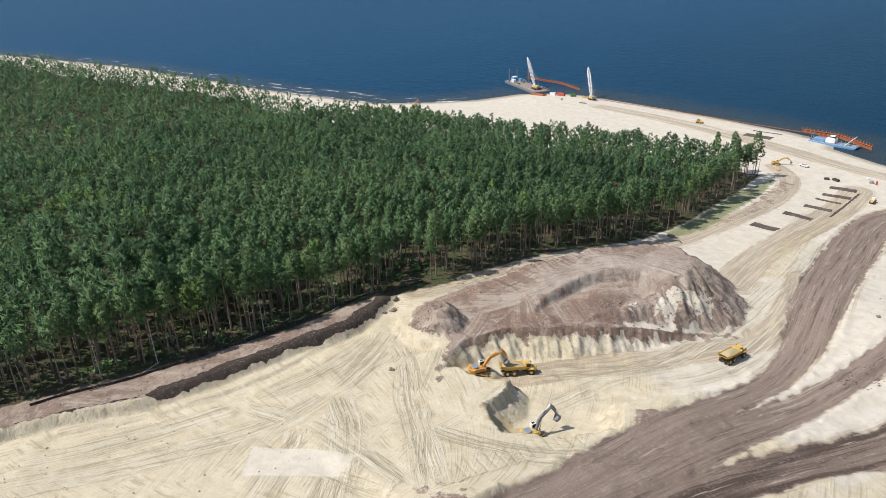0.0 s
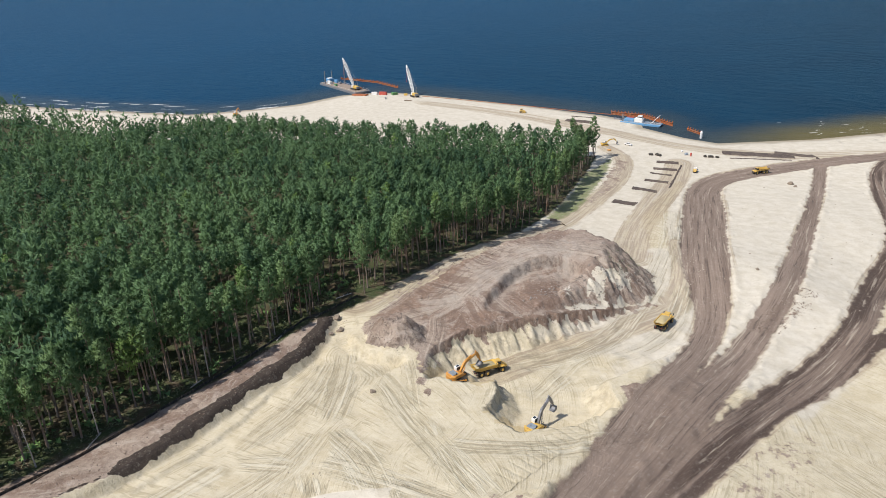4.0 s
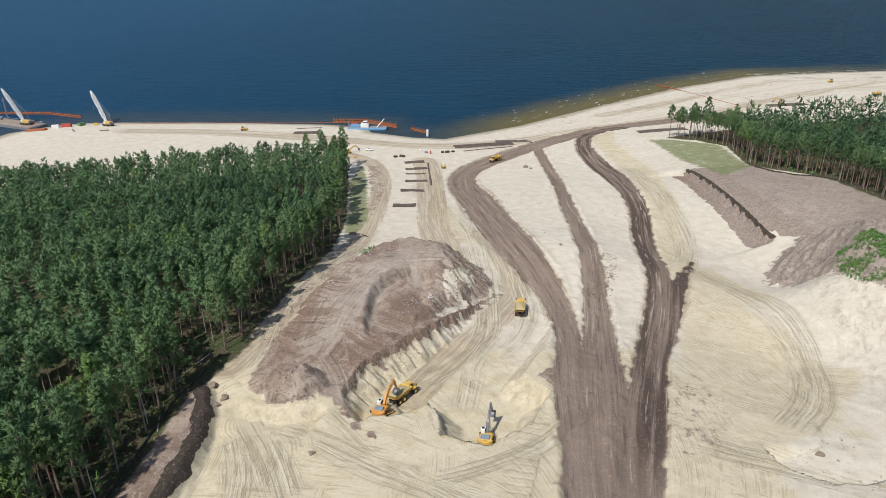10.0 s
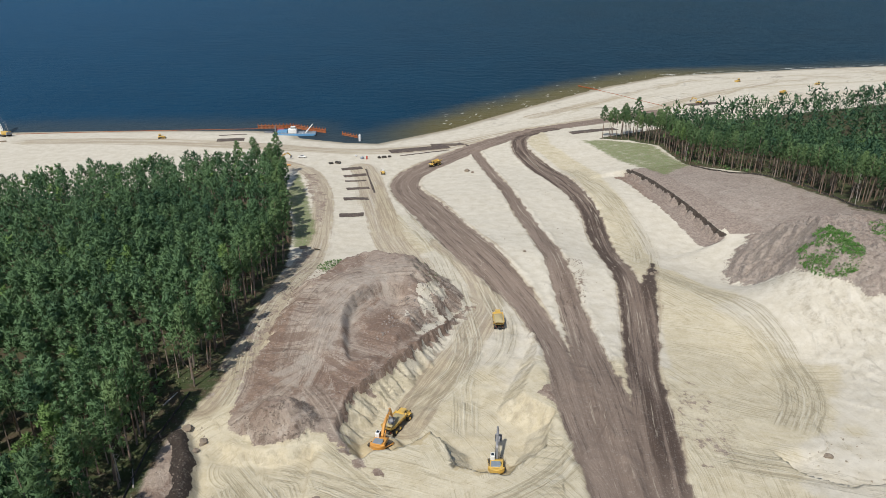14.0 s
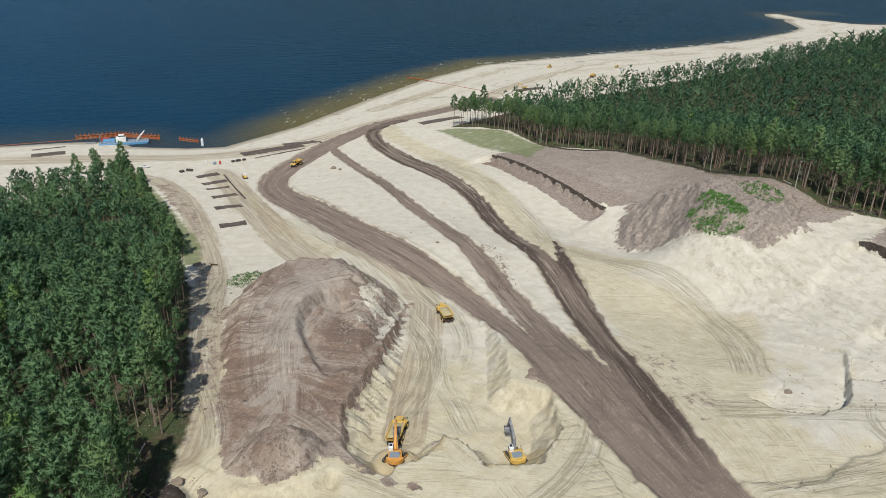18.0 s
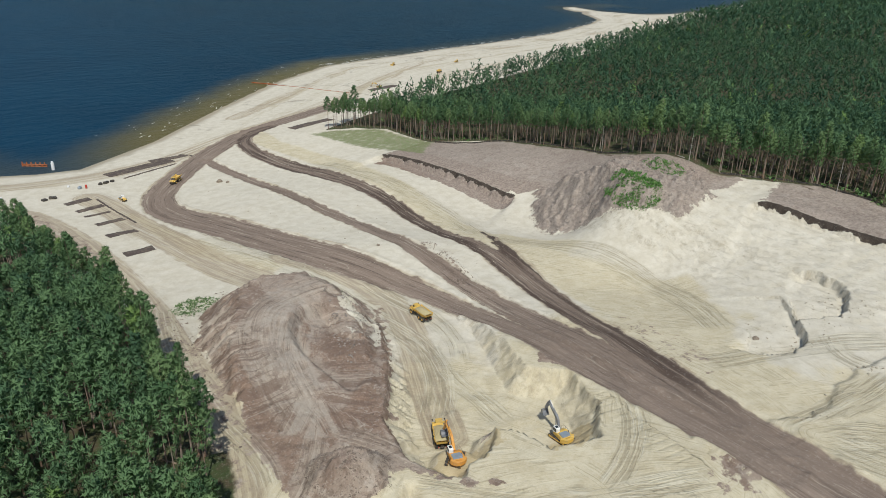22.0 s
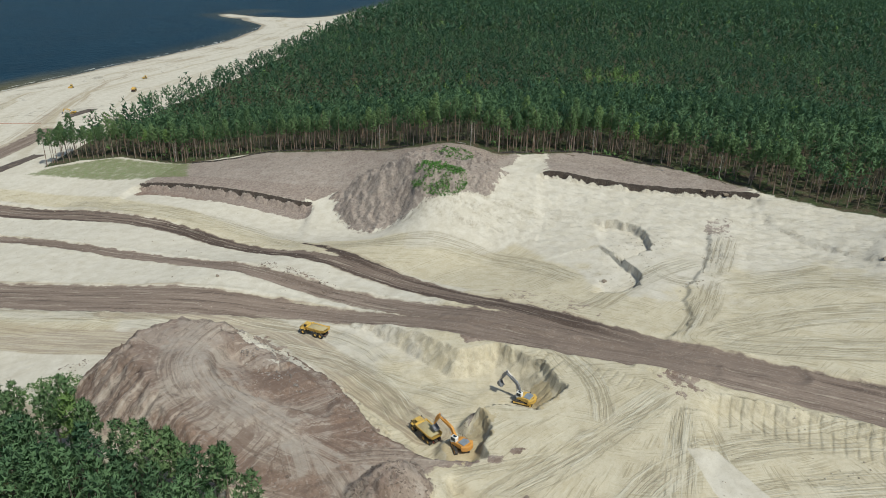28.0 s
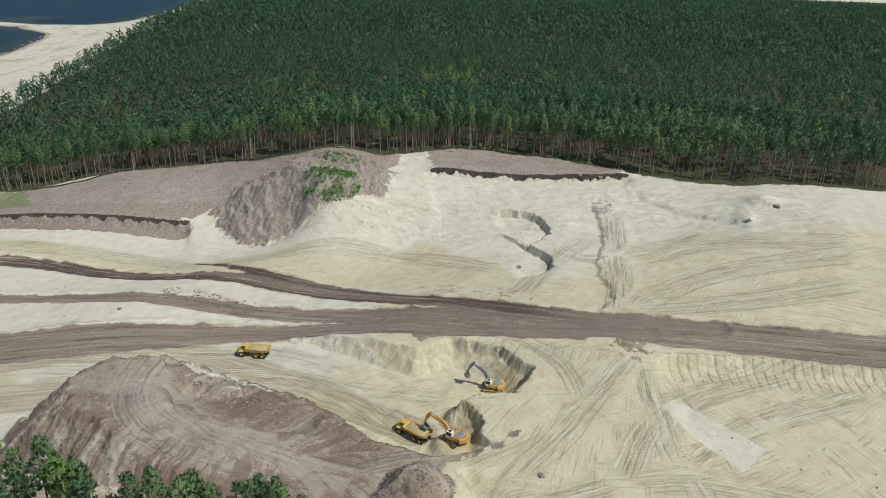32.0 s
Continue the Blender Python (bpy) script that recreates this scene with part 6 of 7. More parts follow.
def boulder(x, y, size, label, material=None, seed=0, flat=0.6):
    rng = random.Random(seed)
    bm = B()
    bmesh.ops.create_icosphere(bm, subdivisions=2, radius=1)
    for v in bm.verts:
        k = 0.75 + 0.5 * noise.noise(v.co * 1.4 + Vector((seed * 3.1, 0, 0))) + rng.uniform(-0.06, 0.06)
        v.co = Vector((v.co.x * k, v.co.y * k, v.co.z * k * flat)) * size
    ob = put("clod", bm, material or CLAY)
    ob.matrix_basis = pose(x, y, zat(x, y) + size * flat * 0.35, 0, 0, rng.uniform(0, 360))
    return tagged(ob, label, "clod")


for k, (x, y, s) in enumerate(((-48, -36, 0.9), (14, 104, 0.9), (0.5, 251, 2.0), (3.5, 247, 1.3), (60, 88.5, 1.2), (62.5, 91, 0.9), (-80.5, -13.5, 1.6), (-76, -17, 1.4), (144, -42, 1.3), (144, -51, 1.5), (108, -117, 1.6), (98, -105, 1.3), (66, -22, 1.2), (30, 96, 0.5), (8, 120, 0.4), (34, 140, 0.4), (-77, -20, 1.1))):
    boulder(x, y, s, "grey-brown lump of earth lying on sand", None, k)


# ---------------------------------------------------------------- the water's edge: sheet piling, pontoon, cranes, boat
def sheet_wall(line, top, posts, label):
    """Corrugated sheet piles along a line, with a waler and tubular posts."""
    e = new("sheet_pile_wall")
    pts = np.array(line, float)
    for a, b in zip(pts[:-1], pts[1:]):
        length = np.hypot(*(b - a))
        u = (b - a) / length
        w = np.array((-u[1], u[0]))
        n = max(2, int(length / 1.4))
        bm = B()
        prev = None
        for i in range(n + 1):
            p = a + u * length * i / n + w * (0.22 if i % 2 else -0.22)
            q = p + w * 0.06
            z = max(top, zat(*p) + 0.35)
            quad = [bm.verts.new((*p, -3)), bm.verts.new((*p, z)), bm.verts.new((*q, z)), bm.verts.new((*q, -3))]
            if prev:
                for k in range(4):
                    bm.faces.new((prev[k], prev[(k + 1) % 4], quad[(k + 1) % 4], quad[k]))
            prev = quad
        put("sheet_piles", bm, RUST, e)
        put("waler", bm_box(B(), (*((a + b) / 2), top - 0.3), (length, 0.7, 0.35), Matrix.Rotation(math.atan2(u[1], u[0]), 3, "Z"), 0.03), RUST, e)
        if posts:
            for i in range(int(length / posts) + 1):
                p = a + u * posts * i + w * 0.7
                put("post", bm_rod(B(), (*p, -3), (*p, top + 0.9), 0.36, 10), RUST, e, "rusty tubular pile")
    return tagged(e, label, "sheet piling")


sheet_wall([(-311, 345), (-263, 352), (-218, 358), (-180, 361), (-146, 364)], 0.3, 0, "low rust-red sheet pile wall along the beach edge")
sheet_wall([(-146, 364), (-121, 366), (-95, 352)], 2.6, 2.6, "rust-red sheet pile wall with tubular posts round the boat")
sheet_wall([(-83, 347), (-71, 338.5)], 1.6, 2.6, "short rusty sheet pile spur in shallow water")
sheet_wall([(-430, 372), (-385, 374), (-352, 364)], 1.8, 4, "rust-red sheet pile wall out in the water")
sheet_wall([(124, 527), (138, 509), (153, 465), (172, 424)], 1.1, 0, "rusty sheet pile groyne crossing the beach")
bm = bm_rod(B(), (-69, 331, 0), (-69, 331, 4.2), 0.9, 12)
tagged(put("navigation_post", bm_rod(bm, (-69, 331, 4.2), (-69, 331, 5.0), 0.6, 12), PAINT_BRIGHT), "white round post at the end of the sheet piling", "post")


def pontoon():
    e = new("work_pontoon")
    hull = bm_plate(B(), [(-32, 0.4), (-30, -1.2), (30, -1.2), (32, 0.4), (32, 1.9), (-32, 1.9)], -7.5, 7.5, 0.15)
    put("hull", hull, GREY, e, "dark steel pontoon hull")
    put("deck", bm_box(B(), (0, 0, 2.0), (62, 14, 0.2), None, 0.05), DECK, e, "worn brown deck")
    for x, y, s, mat, nm in ((-27, 1, (6, 5, 3.4), BLUE, "deckhouse"), (-20, 4, (5, 2.6, 2.6), BLUE, "container"), (-20, -3.5, (6, 2.5, 2.6), WHITE, "container"), (-13, 3.5, (3, 2, 1.6), GREY, "winch"), (-8, -4, (3, 2, 1.4), GREEN, "winch"), (20, 4.5, (4, 2.4, 1.2), RUST, "pile_stack")):
        put(nm, bm_box(B(), (x, y, 2.1 + s[2] / 2), s, None, 0.12), mat, e)
    put("deckhouse_roof", bm_box(B(), (-27, 1, 5.7), (4, 3.6, 0.9), None, 0.2), WHITE, e)
    for x, y, h in ((-22, -7, 14), (-10, 7.2, 18), (-30, 5, 12)):
        put("spud_pole", bm_rod(B(), (x, y, -3), (x, y, h), 0.5, 10), GREY, e, "tall dark spud pole")
    bm = B()
    for i in range(16):
        for s in (-1, 1):
            bm_rod(bm, (-30 + i * 4, 7.2 * s, 2.1), (-30 + i * 4, 7.2 * s, 3.1), 0.05, 5)
    for s in (-1, 1):
        bm_rod(bm, (-30, 7.2 * s, 3.1), (30, 7.2 * s, 3.1), 0.05, 5)
    put("railing", bm, WHITE, e)
    e.matrix_basis = pose(-397, 340, 0, 0, 0, -17)
    return tagged(e, "long steel work pontoon with blue deckhouse", "pontoon")


pontoon()


def crane(name, m, reach, rise, paint, label):
    """Crawler crane with a lattice boom; the boom leans along +x."""
    e = new(name)
    for s in (-1, 1):
        put("track", bm_plate(B(), [(-3.4, 0.05), (3.4, 0.05), (3.9, 0.6), (3.4, 1.2), (-3.4, 1.2), (-3.9, 0.6)], 1.7 * s, 2.7 * s, 0.05), BLACK, e)
    put("upper_body", bm_box(bm_box(B(), (-1.5, 0, 2.4), (6.5, 3.2, 2.0), None, 0.12), (0, 0, 1.2), (2.5, 2.8, 0.6)), YELLOW, e)
    put("cab", bm_box(B(), (2.2, 1.3, 2.6), (1.6, 1.2, 2.0), None, 0.1), WHITE, e)
    put("counterweight", bm_box(B(), (-5.0, 0, 2.2), (1.2, 3.6, 1.8), None, 0.1), GREY, e)
    foot, tip = Vector((1.6, 0, 2.2)), Vector((reach, 0, rise))
    d = (tip - foot)
    L = d.length
    u = d.normalized()
    n, y = Vector((-u.z, 0, u.x)), Vector((0, 1, 0))
    bm = B()
    bays = int(L / 1.9)

    def corner(k, c):
        s = k / bays
        w = 1.0 * min(1, 4 * s + 0.25, 4 * (1 - s) + 0.25)
        return foot + u * L * s + n * (w if c in (0, 1) else -w) * 0.9 + y * (w if c in (1, 2) else -w) * 0.9

    for c in range(4):
        for k in range(bays):
            bm_rod(bm, corner(k, c), corner(k + 1, c), 0.2, 5)
            bm_rod(bm, corner(k, c), corner(k + 1, (c + 1) % 4), 0.12, 4)
            bm_rod(bm, corner(k, c), corner(k, (c + 1) % 4), 0.07, 4)
    put("boom", bm, paint, e, "lattice boom")
    bm = bm_rod(B(), (-5, 0, 3.0), (-3.5, 0, 8.5), 0.15, 6)
    for s in (-0.5, 0.5):
        bm_rod(bm, (-3.5, s, 8.5), tip + y * s, 0.05, 4)
    bm_rod(bm, (-3.5, -0.6, 8.5), (1.0, -0.6, 3.2), 0.12, 6)
    put("guy_mast", bm, GREY, e)
    bm = bm_rod(B(), tip, tip - Vector((0, 0, rise * 0.55)), 0.04, 4)
    put("hook_block", bm_box(bm, tip - Vector((0, 0, rise * 0.55)), (0.5, 0.4, 0.9), None, 0.05), RED, e)
    e.matrix_basis = m
    return tagged(e, label, "crane", "cranes at the water's edge")


crane("crawler_crane", pose(-378, 334, 2.1, 0, 0, 165), 17, 26, WHITE, "large crawler crane with white lattice boom on the pontoon")
crane("crawler_crane", stand(-315, 339, 150), 17.5, 25, WHITE, "crawler crane with slim white lattice boom on the beach")

for k, (x, y, s, turn, mat, nm, lab) in enumerate(((-345, 333, (7, 2.6, 2.6), 10, RED, "container", "red container on the sand spit"), (-352, 330, (5, 2.4, 2.4), 20, WHITE, "container", "white container on the sand spit"), (-336, 338, (5, 3, 2.2), 70, GREEN, "generator_box", "green generator box beside the crane"), (-326, 341, (3, 2, 1.6), 30, YELLOW, "tool_crate", "yellow tool crate near the crane"), (-362, 322, (14, 5, 1.2), 10, RUST, "steel_stack", "stack of rusty steel piles on sand"), (-330, 318, (9, 1.2, 0.5), -50, GREY, "steel_stack", "grey steel beams lying on sand"), (-306, 318, (6, 1.4, 0.7), 30, WOODEN, "timber_stack", "weathered timber stack on the beach"), (-128, 356, (5, 2.4, 2.2), 20, RED, "generator_box", "red machine box beside the boat"), (-136, 352, (6, 2, 0.8), -10, GREY, "steel_stack", "grey steel parts beside the boat"))):
    ob = put(nm, bm_box(bm_box(B(), (0, 0, s[2] / 2), s, None, 0.08), (0, 0, s[2] + 0.04), (s[0] * 0.9, s[1] * 0.86, 0.08)), mat)
    ob.matrix_basis = stand(x, y, turn, -0.05)
    tagged(ob, lab, nm.replace("_", " "))


def boat(m):
    e = new("dredging_boat")
    put("hull", bm_plate(B(), [(-15, 0.6), (-13.5, -0.8), (12, -0.8), (14.5, 0.9), (14.5, 1.5), (-15, 1.5)], -3.6, 3.6, 0.2), BLUE, e, "blue steel hull")
    put("deck", bm_box(B(), (0, 0, 1.56), (28.5, 6.6, 0.12), None, 0.03), SLATE, e)
    put("wheelhouse", bm_box(bm_box(B(), (-2, 0, 3.0), (6, 4.6, 2.8), None, 0.15), (-1.5, 0, 5.2), (3.4, 3.4, 1.7), None, 0.15), WHITE, e, "white two-storey wheelhouse")
    put("wheelhouse_window", bm_box(B(), (-1.5, 0, 5.4), (3.46, 3.46, 0.7)), GLASS, e)
    put("engine_room", bm_box(B(), (-9, 0, 2.5), (7, 4.2, 1.9), None, 0.15), BLUE, e)
    bm = B()
    for s in (-1, 1):
        bm_rod(bm, (7, 2.4 * s, 1.6), (12.5, 0.6 * s, 7.6), 0.22, 8)
    bm_rod(bm, (12.5, -0.6, 7.6), (12.5, 0.6, 7.6), 0.2, 8)
    bm_rod(bm, (8.5, -1.9, 3.2), (8.5, 1.9, 3.2), 0.15, 6)
    put("gantry", bm, WHITE, e, "white lifting gantry at the bow")
    put("suction_ladder", bm_rod(B(), (6, 0, 1.9), (13.8, 0, 1.7), 0.5, 8), GREY, e)
    for s in (-1, 1):
        put("spud_pole", bm_rod(B(), (-14, 1.6 * s, -2), (-14, 1.6 * s, 6.5), 0.25, 8), GREY, e)
    bm = B()
    for i in range(12):
        for s in (-1, 1):
            bm_rod(bm, (-14 + i * 2.4, 3.4 * s, 1.6), (-14 + i * 2.4, 3.4 * s, 2.6), 0.05, 5)
    put("railing", bm, WHITE, e)
    e.matrix_basis = m
    return tagged(e, "blue and white dredging boat moored inside sheet piling", "boat")


boat(pose(-116, 347.5, 0, 0, 0, 4))

# small goods beside the mats
for k, (x, y, s, turn, mat, nm, lab) in enumerate(((-81.5, 268, (2.6, 2.2, 1.0), 30, BLACK, "net_heap", "heap of black netting on the sand"), (-77.5, 270, (3.6, 2.4, 1.2), -10, BLACK, "net_heap", "heap of black netting on the sand"), (-63.5, 280, (2.2, 1.4, 1.5), 40, SLATE, "pump_unit", "blue-grey pump unit on sand"), (-60.5, 279, (1.0, 0.8, 2.2), 10, RED, "tool_crate", "red upright crate beside the pump"), (-53, 283, (2.0, 1.6, 1.4), 25, BLACK, "mat_roll", "black roll of matting"), (-50, 284.5, (3.2, 1.6, 1.3), 25, BLACK, "mat_roll", "black roll of matting"), (-46.5, 286, (2.2, 1.6, 1.2), 25, BLACK, "mat_roll", "black roll of matting"), (-106, 262, (2.2, 1.4, 1.0), 10, ORANGE, "tool_crate", "orange crate near the corner of the wood"), (-68, 286, (1.2, 1.0, 1.1), 0, PAINT_BRIGHT, "bulk_bag", "white bulk bag on packed sand"))):
    bm = bm_box(B(), (0, 0, s[2] / 2), s, None, min(s) * 0.28)
    for v in bm.verts:
        v.co += noise.noise_vector(v.co * 0.9 + Vector((k * 5.0, 0, 0))) * 0.16
    ob = put(nm, bm, mat)
    ob.matrix_basis = stand(x, y, turn, -0.08)
    tagged(ob, lab, nm.replace("_", " "))

# two tipped panels by the corner of the heap
for x, y, turn, lean in ((-75.5, 122, 20, 38), (-69.5, 119.5, 150, 40)):
    bm = bm_box(B(), (0, 0, 0), (3.2, 1.6, 0.12), None, 0.03)
    for i in range(4):
        bm_box(bm, (-1.3 + i * 0.86, 0, -0.1), (0.1, 1.5, 0.1))
    ob = put("tipped_panel", bm, WOODEN)
    ob.matrix_basis = pose(x, y, zat(x, y) + 0.5, lean, 0, turn)
    tagged(ob, "weathered board panel tipped over on the sand", "panel")


# ---------------------------------------------------------------- silt fence along the eastern wood
def silt_fence(line, label):
    e = new("silt_fence")
    pts = rounded(line, 1)
    for (ax, ay), (bx, by) in zip(pts[:-1], pts[1:]):
        n = max(1, int(math.hypot(bx - ax, by - ay) / 3))
        bm = B()
        row = [(ax + (bx - ax) * i / n, ay + (by - ay) * i / n) for i in range(n + 1)]
        v = [(bm.verts.new((x, y, zat(x, y) - 0.1)), bm.verts.new((x + 0.05, y, zat(x, y) + 0.75))) for x, y in row]
        w = [(bm.verts.new((x + 0.04, y + 0.04, zat(x, y) - 0.1)), bm.verts.new((x + 0.09, y + 0.04, zat(x, y) + 0.75))) for x, y in row]
        for i in range(n):
            bm.faces.new((v[i][0], v[i + 1][0], v[i + 1][1], v[i][1]))
            bm.faces.new((w[i][0], w[i][1], w[i + 1][1], w[i + 1][0]))
            bm.faces.new((v[i][1], v[i + 1][1], w[i + 1][1], w[i][1]))
        put("fabric", bm, BLACK, e)
        for x, y in row[:-1]:
            put("stake", bm_box(B(), (x + 0.05, y, zat(x, y) + 0.4), (0.08, 0.08, 1.1)), WOODEN, e)
    return tagged(e, label, "fence")


silt_fence([(124, 226), (132, 208), (150, 196), (155, 160), (152, 128), (148, 100)], "low black silt fence along the pine wood")
silt_fence([(150, 52), (166, 34), (174, 14), (168, -26)], "low black silt fence above the sand slope")
silt_fence([(-87, -115), (-86, -70), (-87, -20), (-84, 0)], "low black silt fence along the shaded wood's edge")


# ---------------------------------------------------------------- foam and weeds
def foam():
    rng = np.random.default_rng(17)
    tris = []

    def streak(x, y, a, l, w):
        u, v = np.array((math.cos(a), math.sin(a))), np.array((-math.sin(a), math.cos(a)))
        n = max(3, int(l / 1.2))
        last = None
        for i in range(n + 1):
            s = i / n
            c = np.array((x, y)) + u * l * (s - 0.5) + v * rng.normal(0, 0.25)
            h = w * (0.25 + 0.75 * math.sin(math.pi * min(max(s, 0.04), 0.96))) * rng.uniform(0.5, 1.2) * 0.5
            p, q = np.r_[c + v * h, 0.05], np.r_[c - v * h, 0.05]
            if last:
                tris.append([last[0], last[1], q]), tris.append([last[0], q, p])
            last = (p, q)

    line = np.array(SHORE_MID[1:5], float)
    for k in range(70):
        s = rng.uniform(0.05, 2.9)
        i = int(s)
        p = line[i] + (line[i + 1] - line[i]) * (s - i)
        u = (line[i + 1] - line[i]) / np.hypot(*(line[i + 1] - line[i]))
        off = rng.choice([4, 13, 24, 34]) + rng.normal(0, 4.0)
        q = p + np.array((-u[1], u[0])) * off
        streak(*q, math.atan2(u[1], u[0]) + rng.normal(0, 0.2), rng.uniform(1.5, 7) if off > 6 else rng.uniform(3, 9), rng.uniform(0.3, 1.0))
    line = np.array(SHORE_MID[4:9], float)
    for k in range(120):
        s = rng.uniform(0, 3.95)
        i = int(s)
        p = line[i] + (line[i + 1] - line[i]) * (s - i)
        u = (line[i + 1] - line[i]) / np.hypot(*(line[i + 1] - line[i]))
        q = p + np.array((-u[1], u[0])) * (rng.choice([2.5, 9]) + rng.normal(0, 0.8))
        streak(*q, math.atan2(u[1], u[0]), rng.uniform(4, 16), rng.uniform(0.6, 1.6))
    line = np.array(SHORE_WEST[2:7], float)
    for k in range(60):
        s = rng.uniform(0, 3.95)
        i = int(s)
        p = line[i] + (line[i + 1] - line[i]) * (s - i)
        u = (line[i + 1] - line[i]) / np.hypot(*(line[i + 1] - line[i]))
        q = p + np.array((-u[1], u[0])) * (rng.choice([3, 14, 26]) + rng.normal(0, 1.5))
        streak(*q, math.atan2(u[1], u[0]), rng.uniform(6, 22), rng.uniform(0.7, 1.8))
    n = Nodes("sea foam")
    mat = n.done(n.mix(n.noise(1.2, 4), (0.80, 0.80, 0.77), (0.55, 0.55, 0.50)), 0.7)
    tagged(new("foam", soup_mesh("foam", np.array(tris), mat)), "thin white lines of breaking waves", "foam", kind="stuff")


foam()


def weeds(name, cx, cy, rx, ry, count, size, colors, label, seed):
    rng = np.random.default_rng(seed)
    a, d = rng.uniform(0, 6.283, count), np.sqrt(rng.uniform(0, 1, count))
    x, y = cx + np.cos(a) * d * rx, cy + np.sin(a) * d * ry
    keep = waves(x, y, max(rx, ry) * 0.7, seed + 1, 3) > (-0.4 if name == "weeds" else -0.12)
    if name != "weeds":
        keep &= np.maximum(inside(x, y, WOOD_WEST), inside(x, y, WOOD_EAST)) > -1.5
    x, y = x[keep], y[keep]
    z = height_at(x, y)
    tris = []
    for px, py, pz in zip(x, y, z):
        hgt = size * rng.uniform(0.5, 1.3)
        for _ in range(5):
            c = np.array((px, py, pz + hgt * rng.uniform(0.1, 0.9))) + rng.normal(0, 0.28 * size, 3) * (1, 1, 0.3)
            w, e = rng.normal(0, 1, 3), rng.normal(0, 1, 3)
            w, e = w / np.linalg.norm(w) * size * 0.5, e / np.linalg.norm(e) * size * 0.35
            tris.append([c - e, c + e, c + w])
    n = Nodes(name)
    mat = n.done(n.mix(n.node("NewGeometry").outputs["Random Per Island"], *colors), 0.7)
    tagged(new(name, soup_mesh(name, np.array(tris), mat)), label, "weeds", kind="stuff")


GREENS = ((0.05, 0.14, 0.025), (0.12, 0.25, 0.05))
SHRUB = ((0.045, 0.11, 0.03), (0.13, 0.22, 0.06))
DULL = ((0.07, 0.10, 0.04), (0.16, 0.17, 0.08))
weeds("weeds", 110, 64, 8, 13, 1300, 0.9, GREENS, "bright green weeds on the spoil bank", 301)
weeds("weeds", 133, 68, 6, 10, 420, 0.8, GREENS, "green weeds near the top of the spoil bank", 302)
weeds("weeds", -24, 72, 5, 12, 60, 0.6, DULL, "sparse weeds on the heap's flank", 303)
weeds("weeds", -58, 96, 8, 9, 330, 0.8, SHRUB, "sparse weeds at the foot of the soil heap", 304)
weeds("undergrowth", -95, -50, 8, 55, 700, 0.9, DULL, "low green undergrowth below the pines", 305)
weeds("undergrowth", -88, 60, 8, 60, 600, 0.9, DULL, "low green undergrowth at the wood's edge", 306)
weeds("shrubs", -96, -40, 7, 60, 150, 2.4, SHRUB, "young green broadleaf shrubs below the western pines", 311)
weeds("shrubs", -87, 80, 6, 70, 110, 2.2, SHRUB, "young green shrubs at the edge of the western wood", 312)
weeds("shrubs", 166, 20, 12, 85, 170, 2.4, SHRUB, "young green shrubs below the eastern pines", 313)
weeds("shrubs", 140, 255, 14, 60, 110, 2.2, SHRUB, "young green shrubs in front of the eastern wood", 314)
weeds("undergrowth", 172, 10, 14, 70, 700, 0.9, DULL, "low undergrowth between the eastern pines", 307)
weeds("undergrowth", 150, 250, 18, 70, 500, 0.9, DULL, "low undergrowth in the eastern wood", 308)


# ---------------------------------------------------------------- rubble, dead trees, logs
ROCK = np.array([(1, 0, 0), (-1, 0, 0), (0, 1, 0), (0, -1, 0), (0, 0, 1), (0, 0, -1)], float)
ROCK_FACES = ((0, 2, 4), (2, 1, 4), (1, 3, 4), (3, 0, 4), (2, 0, 5), (1, 2, 5), (3, 1, 5), (0, 3, 5))


def rubble_material(name, dark, light):
    n = Nodes(name)
    a = n.noise(2.0, 4)
    return n.done(n.mix(n.math("ADD", n.math("MULTIPLY", n.node("NewGeometry").outputs["Random Per Island"], 0.7), n.math("MULTIPLY", a, 0.3)), dark, light), 0.95, 0, n.bump(a, 0.4, 0.1))


